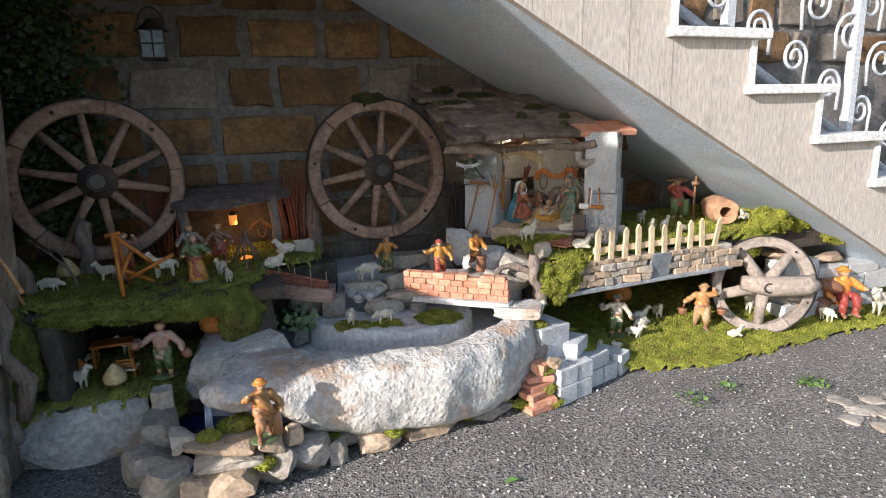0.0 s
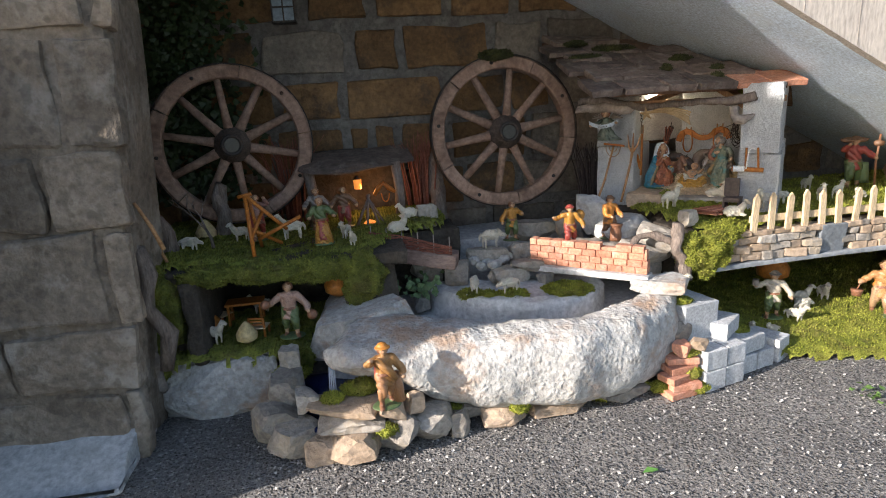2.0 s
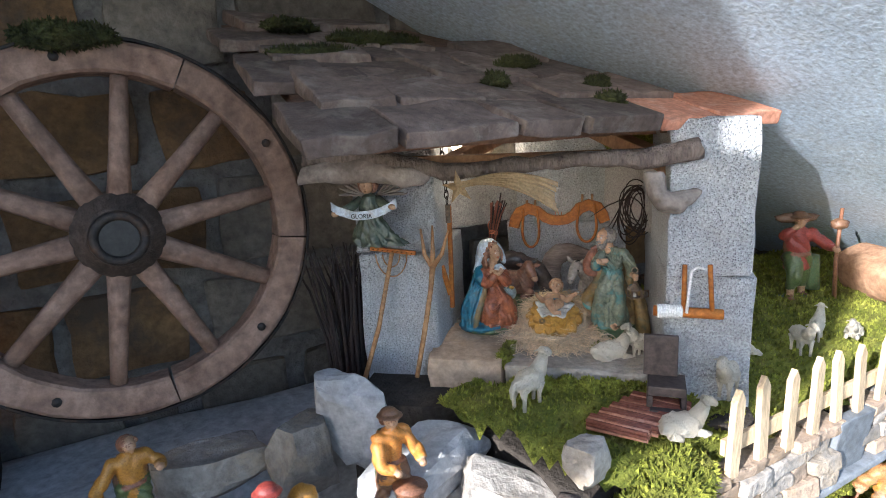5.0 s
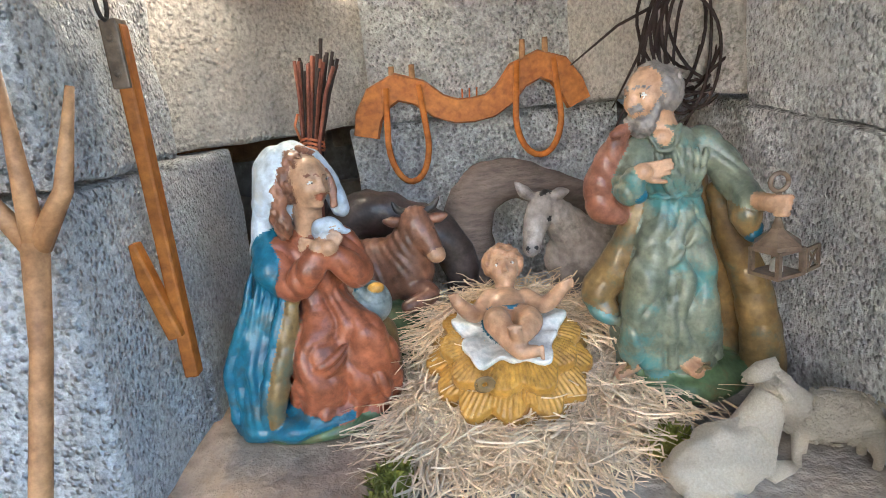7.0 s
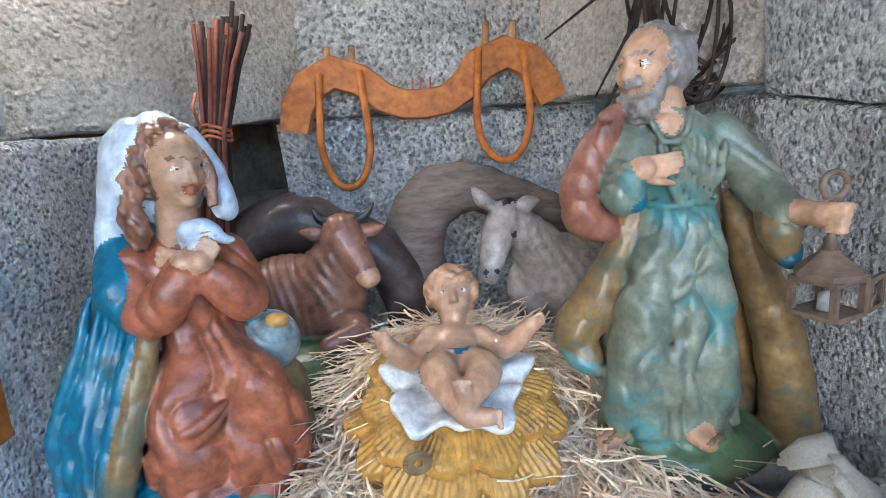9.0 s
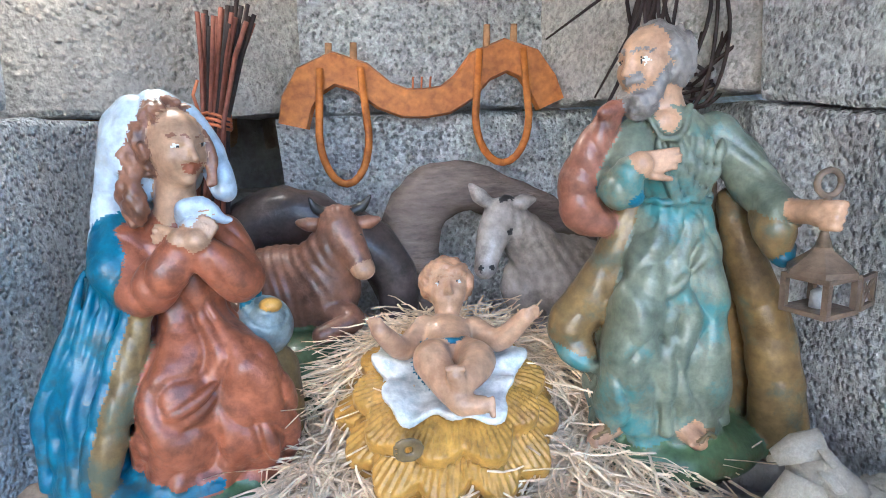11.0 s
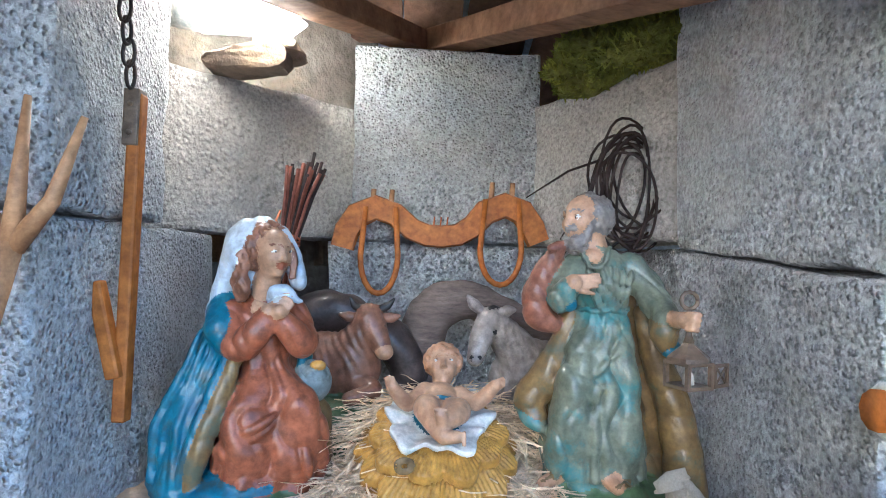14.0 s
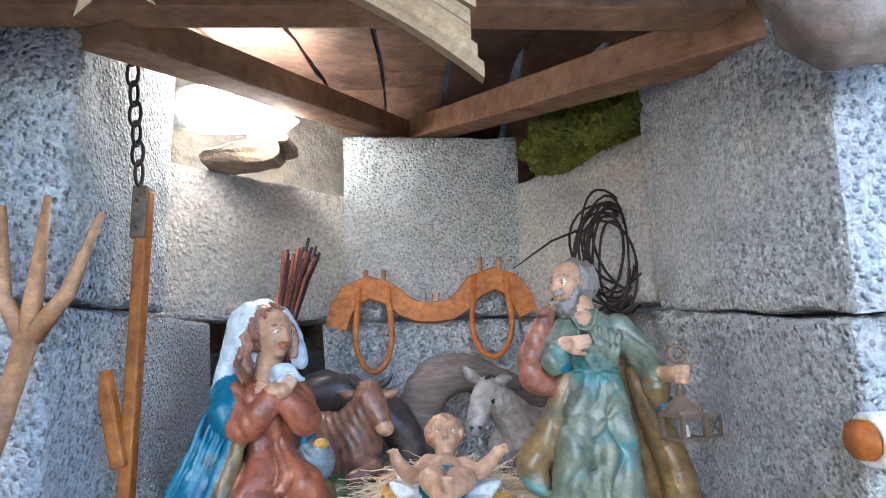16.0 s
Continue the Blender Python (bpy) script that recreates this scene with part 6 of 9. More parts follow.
# coil of vine and wire
coil = shed_thing("vine_coil", "tangled coil of dark vine shoots on the wall", "vine coil")
for k in range(15):
    bm = bmesh.new()
    cx, cz = 0.316 + rr.uniform(-0.01, 0.01), 0.7 + rr.uniform(-0.012, 0.012)
    rx, rz, tl = rr.uniform(0.013, 0.03), rr.uniform(0.028, 0.055), rr.uniform(-0.5, 0.5)
    y = 0.235 + rr.uniform(-0.018, 0.01)
    n = 26
    pts = []
    for i in range(n):
        a = 2 * math.pi * i / (n - 1) * rr.uniform(0.99, 1.01) + k
        u, v = rx * math.cos(a), rz * math.sin(a)
        pts.append((cx + u * math.cos(tl) - v * math.sin(tl) * 0.5, y + 0.006 * math.sin(a * 2 + k), cz + v))
    add_tube(bm, pts, 0.0011, 6)
    part("shoot", bm, TWIG, coil)
for x1, z1, x0, z0 in ((0.236, 0.69, 0.29, 0.72), (0.352, 0.74, 0.33, 0.68), (0.262, 0.66, 0.29, 0.71), (0.255, 0.63, 0.285, 0.69), (0.35, 0.69, 0.32, 0.67)):
    bm = bmesh.new()
    add_tube(bm, [(x0, 0.226, z0), ((x0 + x1) / 2 + 0.004, 0.222, (z0 + z1) / 2 + 0.006), (x1, 0.222, z1)], [0.0012, 0.001, 0.0005], 6)
    part("shoot", bm, TWIG, coil)

# wooden hoe and chain on the inner side of the post
hoe = shed_thing("wooden_hoe", "varnished wooden hook tool hung beside the opening", "tool")
bm = bmesh.new()
add_box(bm, T(-0.0045, 0.128, 0.545, 0, 0.5, 0), 0.0075, 0.009, 0.185, 0.0015, 1)
part("handle", bm, TOOLWOOD, hoe)
bm = bmesh.new()
add_box(bm, T(-0.006, 0.123, 0.57, 0, -14, 0), 0.0085, 0.008, 0.055, 0.0018, 1)
part("hook_arm", bm, TOOLWOOD, hoe)
bm = bmesh.new()
add_box(bm, T(-0.0043, 0.127, 0.7, 0, 0.5, 0), 0.0085, 0.0105, 0.032, 0.0008)
for k in range(2):
    add_tube(bm, [(-0.0043, 0.1215, 0.707 + 0.016 * k), (-0.0043, 0.1208, 0.707 + 0.016 * k)], 0.0017, 8)
part("ferrule", bm, BRONZE, hoe, "tarnished metal ferrule")
chain = shed_thing("chain", "dark iron chain hanging from the roof beam", "chain")
for k in range(9):
    bm = bmesh.new()
    z = 0.739 + k * 0.0112
    pts = []
    for i in range(13):
        a = 2 * math.pi * i / 12
        pts.append(((0.0033 * math.cos(a), 0, 0.0078 * math.sin(a)) if k % 2 else (0.0008 * math.cos(a), 0.0033 * math.cos(a), 0.0078 * math.sin(a))))
    add_tube(bm, [(-0.004 + p[0], 0.12 - 0.003 * k + p[1], z + p[2]) for p in pts], 0.0011, 6, cap=False)
    part("link", bm, IRON, chain)

# pitchfork and rake leaning on the post
fork = shed_thing("pitchfork", "small wooden three-pronged pitchfork leaning on the post", "pitchfork")
bm = bmesh.new()
add_tube(bm, [(-0.045, 0.012, 0.46), (-0.033, 0.03, 0.53), (-0.022, 0.044, 0.6), (-0.018, 0.052, 0.642)], [0.004, 0.0045, 0.0042, 0.0052], 12)
part("handle", bm, FORKWOOD, fork)
for pts in ([(-0.019, 0.052, 0.64), (-0.031, 0.053, 0.659), (-0.036, 0.054, 0.703)], [(-0.018, 0.052, 0.642), (-0.017, 0.053, 0.668), (-0.016, 0.055, 0.708)], [(-0.017, 0.052, 0.64), (-0.002, 0.053, 0.661), (0.01, 0.054, 0.699)]):
    bm = bmesh.new()
    add_tube(bm, pts, [0.0048, 0.0036, 0.0016], 10)
    part("prong", bm, FORKWOOD, fork)
rake = shed_thing("rake", "small wooden rake leaning on the post", "rake")
bm = bmesh.new()
add_tube(bm, [(-0.145, 0.0, 0.42), (-0.11, 0.025, 0.54), (-0.086, 0.05, 0.664)], [0.0045, 0.0042, 0.0038], 8)
part("handle", bm, FORKWOOD, rake)
bm = bmesh.new()
add_box(bm, T(-0.0855, 0.052, 0.663, 0, 6, 0), 0.078, 0.006, 0.007, 0.001)
part("head", bm, TOOLWOOD, rake)
for k in range(9):
    bm = bmesh.new()
    add_tube(bm, [(-0.118 + k * 0.0083, 0.051, 0.669 - 0.0008 * k), (-0.118 + k * 0.0083, 0.04, 0.67 - 0.0008 * k)], [0.0012, 0.0007], 6)
    part("tooth", bm, TOOLWOOD, rake)
for rr_ in (0.015, 0.027):
    bm = bmesh.new()
    add_tube(bm, [(-0.087 + rr_ * math.cos(a), 0.047, 0.661 + rr_ * 1.4 * math.sin(a)) for a in [math.pi * (1 + k / 10) for k in range(11)]], 0.0013, 6)
    part("brace", bm, FORKWOOD, rake)

# comet
comet = shed_thing("comet_star", "gilt wooden star with a banded tail under the roof", "comet")
bm = bmesh.new()
c = Vector((0.046, -0.022, 0.778))
tips = []
for k in range(10):
    a = math.pi / 2 + k * math.pi / 5 + 0.15
    r = 0.026 if k % 2 == 0 else 0.0095
    tips.append(bm.verts.new(c + Vector((r * math.cos(a), 0, r * math.sin(a)))))
f0, b0 = bm.verts.new(c + Vector((0, -0.007, 0))), bm.verts.new(c + Vector((0, 0.005, 0)))
for k in range(10):
    bm.faces.new((tips[k], tips[(k + 1) % 10], f0))
    bm.faces.new((tips[(k + 1) % 10], tips[k], b0))
bmesh.ops.recalc_face_normals(bm, faces=bm.faces)
part("star", bm, GILT, comet)
for k in range(6):
    bm = bmesh.new()
    s = (k - 2.5) / 2.5
    P = [(0.058, -0.02, 0.782 + 0.003 * s), (0.1, -0.018, 0.796 + 0.0065 * s), (0.145, -0.014, 0.784 + 0.012 * s), (0.182 + 0.006 * abs(s), -0.008, 0.758 + 0.019 * s)]
    rings = []
    for i in range(19):
        u = i / 18
        p = [(1 - u) ** 3 * P[0][j] + 3 * u * (1 - u) ** 2 * P[1][j] + 3 * u * u * (1 - u) * P[2][j] + u ** 3 * P[3][j] for j in range(3)]
        w = 0.0012 + 0.0022 * u
        rings.append([bm.verts.new((p[0], p[1] + q, p[2] + w * r)) for q, r in ((-0.003, -1), (-0.0042, 0), (-0.003, 1), (0.003, 1), (0.003, -1))])
    for r0, r1 in zip(rings, rings[1:]):
        for j in range(5):
            bm.faces.new((r0[j], r0[(j + 1) % 5], r1[(j + 1) % 5], r1[j]))
    bm.faces.new(rings[-1])
    bm.faces.new(rings[0][::-1])
    bmesh.ops.recalc_face_normals(bm, faces=bm.faces)
    part("tail_band", bm, GILT, comet)

# driftwood lintel and knot
root("driftwood_lintel", [(-0.2, 0.0, 0.83), (-0.1, -0.005, 0.822), (0.02, -0.002, 0.802), (0.13, 0.004, 0.806), (0.24, -0.002, 0.81), (0.32, 0.0, 0.812), (0.38, 0.0, 0.822)], [0.014, 0.016, 0.013, 0.011, 0.012, 0.015, 0.012], "grey driftwood branch laid over the opening", BARK, SHED_M, 0.25, 3)
root("driftwood_knot", [(0.318, -0.005, 0.79), (0.318, -0.012, 0.768), (0.33, -0.018, 0.755), (0.356, -0.018, 0.755), (0.372, -0.008, 0.768)], [0.013, 0.016, 0.017, 0.014, 0.007], "knotty grey driftwood on the post's corner", GREYWOOD, SHED_M, 0.34, 6)
root("driftwood_branch", [(-0.2, -0.02, 0.8), (-0.12, -0.012, 0.806), (-0.05, -0.01, 0.798), (-0.01, 0.0, 0.79)], [0.012, 0.018, 0.02, 0.012], "broken grey driftwood under the eaves", GREYWOOD, SHED_M, 0.3, 8)

# angel with a banner
bm = bmesh.new()
K = [ANGELG, SKIN, HAIRB, VEIL, GREYWOOD]
AX, AY = -0.1, 0.0
add_loft(bm, [(AX + 0.008, AY, 0.688, 0.042, 0.022, 0.3), (AX + 0.005, AY, 0.7, 0.036, 0.019, 0.24), (AX, AY, 0.73, 0.018, 0.014, 0.08), (AX, AY, 0.752, 0.019, 0.013, 0.04), (AX, AY, 0.765, 0.012, 0.01, 0), (AX, AY, 0.77, 0.005, 0.005, 0)], 36, 0.1, 9, 0, seed=3)
add_tube(bm, [(AX - 0.014, AY, 0.76), (AX - 0.03, AY - 0.012, 0.748), (AX - 0.046, AY - 0.02, 0.742)], [0.007, 0.0075, 0.005], 10, mi=0)
add_tube(bm, [(AX + 0.014, AY, 0.76), (AX + 0.028, AY - 0.012, 0.752), (AX + 0.04, AY - 0.02, 0.751)], [0.007, 0.0075, 0.005], 10, mi=0)
add_blob(bm, T(AX - 0.05, AY - 0.022, 0.741), 0.0065, 0.005, 0.005, 2, mi=1)
add_blob(bm, T(AX + 0.043, AY - 0.022, 0.751), 0.0065, 0.005, 0.005, 2, mi=1)
add_blob(bm, T(AX - 0.002, AY - 0.004, 0.782), 0.011, 0.011, 0.013, 3, mi=1)
face(bm, (AX - 0.002, AY - 0.004, 0.782), (0, -1), 0.011, 1)
curls(bm, AX - 0.001, AY, 0.784, 0.0145, 0.013, 0.015, 90, 0.0022, 2, 8, -0.8, Vector((0, -1, -0.1)))
for q in (-1, 1):
    for k in range(5):
        add_tube(bm, [(AX + q * 0.008, AY + 0.012, 0.765), (AX + q * (0.03 + 0.004 * k), AY + 0.016, 0.79 - 0.006 * k), (AX + q * (0.048 + 0.002 * k), AY + 0.014, 0.81 - 0.011 * k)], [0.003, 0.0055, 0.002], 8, mi=4, squash=0.5)
rows = []
for i in range(21):
    u = i / 20
    x = AX - 0.056 + 0.106 * u
    z = 0.737 + 0.016 * (2 * u - 1) ** 2 + 0.004 * u
    y = AY - 0.03 + 0.008 * (2 * u - 1) ** 2 - 0.002 * math.sin(u * 20)
    rows.append([bm.verts.new((x, y + d, z + h)) for h, d in ((-0.0065, 0), (0.0065, 0), (0.0065, 0.0025), (-0.0065, 0.0025))])
for r0, r1 in zip(rows, rows[1:]):
    for j in range(4):
        f = bm.faces.new((r0[j], r0[(j + 1) % 4], r1[(j + 1) % 4], r1[j]))
        f.material_index = 3
statue("angel_figurine", bm, K, "resin angel in sage gown holding a scroll reading GLORIA")
txt = bpy.data.curves.new("scroll_lettering", "FONT")
txt.body = "GLORIA"
txt.size, txt.extrude, txt.align_x, txt.align_y = 0.0095, 0.0004, "CENTER", "CENTER"
txt.materials.append(BLACKP)
tob = new("scroll_lettering", txt)
tob.matrix_basis = SHED_M @ T(AX - 0.003, AY - 0.0335, 0.7385, 90, 0, 0)
tagged(tob, "dark painted letters GLORIA on the scroll", "lettering")

# little dark chair and frame saw by the right post
chair = shed_thing("toy_bench", "dark stained wooden toy bench with a tall back", "bench")
for nm, x, y, z, sx, sy, sz in (("backrest", 0.33, -0.035, 0.505, 0.046, 0.009, 0.06), ("seat", 0.336, -0.055, 0.492, 0.05, 0.05, 0.014), ("side_panel", 0.314, -0.055, 0.462, 0.008, 0.046, 0.03), ("side_panel", 0.358, -0.055, 0.462, 0.008, 0.046, 0.03), ("footboard", 0.336, -0.084, 0.464, 0.05, 0.012, 0.012)):
    bm = bmesh.new()
    add_box(bm, T(x, y, z, 0, 0, -6), sx, sy, sz, 0.002, 1)
    part(nm, bm, CHAIRW, chair)
saw = shed_thing("frame_saw", "small wooden frame saw wound with white cord", "saw")
for nm, p0, p1, r, m_ in (("crossbar", (0.322, -0.008, 0.592), (0.415, -0.008, 0.588), 0.0075, TOOLWOOD), ("upright", (0.362, -0.01, 0.592), (0.362, -0.008, 0.66), 0.0034, TOOLWOOD), ("upright", (0.4, -0.01, 0.592), (0.395, -0.008, 0.66), 0.0034, TOOLWOOD)):
    bm = bmesh.new()
    add_tube(bm, [p0, p1], r, 10)
    part(nm, bm, m_, saw)
bm = bmesh.new()
for k in range(9):
    xk = 0.328 + k * 0.0038
    add_tube(bm, [(xk, -0.008 + 0.0088 * math.cos(a * 0.6), 0.5915 + 0.0088 * math.sin(a * 0.6)) for a in range(12)], 0.0022, 6)
add_tube(bm, [(0.365, -0.017, 0.592), (0.368, -0.015, 0.63), (0.37, -0.013, 0.652), (0.378, -0.012, 0.658), (0.39, -0.012, 0.655)], 0.0022, 8)
part("cord", bm, CORD, saw, "white cotton cord")

# lamp: a bare energy-saving bulb on top of the left block
lampm = emit("glowing_tube", (1.0, 0.86, 0.62), 14.0)
lamp = shed_thing("lamp_bulb", "glowing bare energy saving bulb under the roof", "bulb")
for k in range(3):
    bm = bmesh.new()
    zc = 0.822 + 0.012 * k
    add_tube(bm, [(-0.02, 0.262, zc), (0.05, 0.262, zc), (0.058, 0.262, zc + 0.006), (0.05, 0.262, zc + 0.011), (-0.02, 0.262, zc + 0.011)], 0.0048, 8)
    part("tube", bm, lampm, lamp)
bm = bmesh.new()
add_tube(bm, [(-0.022, 0.262, 0.84), (-0.055, 0.262, 0.84)], [0.021, 0.016], 14)
part("base", bm, WHITEP, lamp)
pl = new("bulb_light", bpy.data.lights.new("bulb_light", "POINT"))
pl.data.energy, pl.data.color, pl.data.shadow_soft_size = 0.15, (1.0, 0.84, 0.6), 0.025
pl.matrix_world = SHED_M @ T(0.03, 0.225, 0.832)
for x, z, sx, sz, sd in ((0.01, 0.792, 0.075, 0.022, 71), (0.035, 0.808, 0.04, 0.016, 72)):
    bm = rock_bm(sx, 0.05, sz, sd)
    ob = link("stone_chip", bm, ROCK_WARM)
    ob.matrix_basis = SHED_M @ T(x, 0.285, z)
    tagged(ob, "flat warm stone chip propping the bulb", "stone")
moss_clump(S(0.325, 0.27, 0).x, S(0.325, 0.27, 0).y, 0.82, 0.085, 0.035, 0.03, 91, "dark moss packed under the rafters", -62 + SHED_ROT, 24000, 0.009)
for a, b, r, sd in ((GAP, FRONT + 0.02, 0.014, 93), (GAP + 0.001, FRONT + 0.045, 0.012, 95), (0.103, 0.092, 0.012, 96), (0.25, 0.1, 0.013, 94)):
    p = S(a, b, ZF + 0.004)
    moss_clump(p.x, p.y, p.z, r, r * 0.8, 0.012, sd, "small tuft of fresh moss on the slab", 0, 70000, 0.008, 3)

for k in range(7):
    p = S(0.13 + 0.034 * k, FRONT - 0.022 - 0.004 * (k % 2), 0.462)
    moss_clump(p.x, p.y, p.z, 0.024, 0.018, 0.015, 300 + k, "fresh green moss along the stable's threshold", 20 * k, 60000, 0.008, 3)
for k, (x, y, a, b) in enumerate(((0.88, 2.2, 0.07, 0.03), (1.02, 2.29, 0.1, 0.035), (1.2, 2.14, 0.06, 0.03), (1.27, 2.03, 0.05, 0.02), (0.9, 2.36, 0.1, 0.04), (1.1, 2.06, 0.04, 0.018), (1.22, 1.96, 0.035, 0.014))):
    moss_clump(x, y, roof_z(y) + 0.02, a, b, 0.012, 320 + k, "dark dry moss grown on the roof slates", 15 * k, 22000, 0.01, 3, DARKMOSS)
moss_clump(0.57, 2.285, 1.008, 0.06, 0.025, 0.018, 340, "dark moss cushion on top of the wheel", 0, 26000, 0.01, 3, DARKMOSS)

# ---- sheep ----
def sheep_bm(seed=0, pose_kind="stand", woolly=0.1):
    """A sheep about 1 long, facing -x, its feet at z 0."""
    bm = bmesh.new()
    if pose_kind == "lie":
        vs = add_blob(bm, T(0.05, 0, 0.22), 0.42, 0.22, 0.22, 4, 0.12, 3, seed)
        jit(bm, 0.05, 9, seed, vs)
        add_tube(bm, [(-0.22, 0, 0.3), (-0.34, 0, 0.45), (-0.4, 0, 0.56)], [0.17, 0.13, 0.1], 12)
        head = Vector((-0.44, 0, 0.6))
        for y in (-0.15, 0.15):
            add_tube(bm, [(-0.2, y, 0.12), (-0.42, y, 0.06), (-0.3, y, 0.03)], [0.08, 0.055, 0.04], 8)
            add_tube(bm, [(0.3, y * 1.2, 0.14), (0.12, y * 1.5, 0.06)], [0.09, 0.05], 8)
    else:
        vs = add_blob(bm, T(0, 0, 0.5), 0.4, 0.19, 0.21, 4, 0.12, 3, seed)
        jit(bm, 0.05, 9, seed, vs)
        hz = 0.86 if pose_kind == "stand" else 0.42
        add_tube(bm, [(-0.25, 0, 0.56), (-0.38, 0, (0.56 + hz) / 2 + 0.02), (-0.45, 0, hz)], [0.17, 0.12, 0.09], 12)
        head = Vector((-0.48, 0, hz + 0.02))
        for x, y, o in ((-0.24, -0.1, -0.03), (-0.22, 0.1, 0.05), (0.25, -0.1, 0.06), (0.27, 0.1, -0.02)):
            add_tube(bm, [(x, y, 0.42), (x + o, y, 0.2), (x + o * 0.6, y, 0.0)], [0.085, 0.04, 0.035], 8)
        add_tube(bm, [(0.38, 0, 0.56), (0.47, 0, 0.46), (0.48, 0, 0.3)], [0.06, 0.05, 0.03], 8)
    add_tube(bm, [head + Vector((0.08, 0, 0.04)), head + Vector((-0.06, 0, 0.0)), head + Vector((-0.17, 0, -0.07))], [0.095, 0.085, 0.05], 12)
    for q in (-1, 1):
        add_tube(bm, [head + Vector((0.05, q * 0.06, 0.05)), head + Vector((0.09, q * 0.17, 0.0))], [0.04, 0.03], 8, squash=0.45)
    return bm

SHEEP_DATA = {}
def sheep(x, y, z, size, rz, kind="stand", seed=0, m=None, lean=0, label=""):
    key = (kind, seed % 3, id(m))
    if key not in SHEEP_DATA:
        bm = sheep_bm(seed % 3 + 1, kind)
        me = bpy.data.meshes.new("sheep_figurine")
        bm.to_mesh(me)
        bm.free()
        me.materials.append(m or SHEEPM)
        me.shade_smooth()
        SHEEP_DATA[key] = me
    ob = new("sheep_figurine", SHEEP_DATA[key])
    ob.matrix_basis = pose(x, y, z, 0, lean, rz) @ Matrix.Scale(size, 4)
    return tagged(ob, label or {"stand": "white resin sheep standing with raised head", "graze": "white resin sheep grazing with lowered head", "lie": "white resin sheep lying with folded legs"}[kind], "figurine", "flock of resin sheep")

p = S(0.262, 0.02, ZF)
# woolly curls for the two near sheep
def near_sheep(a, b, size, rz, kind, sd, label):
    bm = sheep_bm(sd, kind)
    rr = random.Random(sd)
    if kind != "lie":
        for i in range(240):
            d = Vector((rr.gauss(0, 1), rr.gauss(0, 1), rr.gauss(0.2, 0.8))).normalized()
            c = Vector((d.x * 0.41, d.y * 0.2, 0.5 + d.z * 0.22))
            t = d.orthogonal().normalized()
            s_ = d.cross(t)
            add_tube(bm, [c + (t * math.cos(w * 0.9) + s_ * math.sin(w * 0.9)) * 0.026 * (1 - w * 0.09) + d * 0.012 for w in range(7)], 0.011, 5)
    ob = link("sheep_figurine", bm, SHEEPM, None, "", True)
    q = S(a, b, ZF - 0.002)
    ob.matrix_basis = pose(q.x, q.y, q.z, 0, 0, SHED_ROT + rz) @ Matrix.Scale(size, 4)
    return tagged(ob, label, "figurine", "flock of resin sheep")
near_sheep(0.268, 0.072, 0.074, 205, "lie", 2, "ivory resin sheep lying at the stable's threshold")
near_sheep(0.321, 0.076, 0.06, -18, "stand", 3, "curly ivory resin sheep at the stable's threshold")

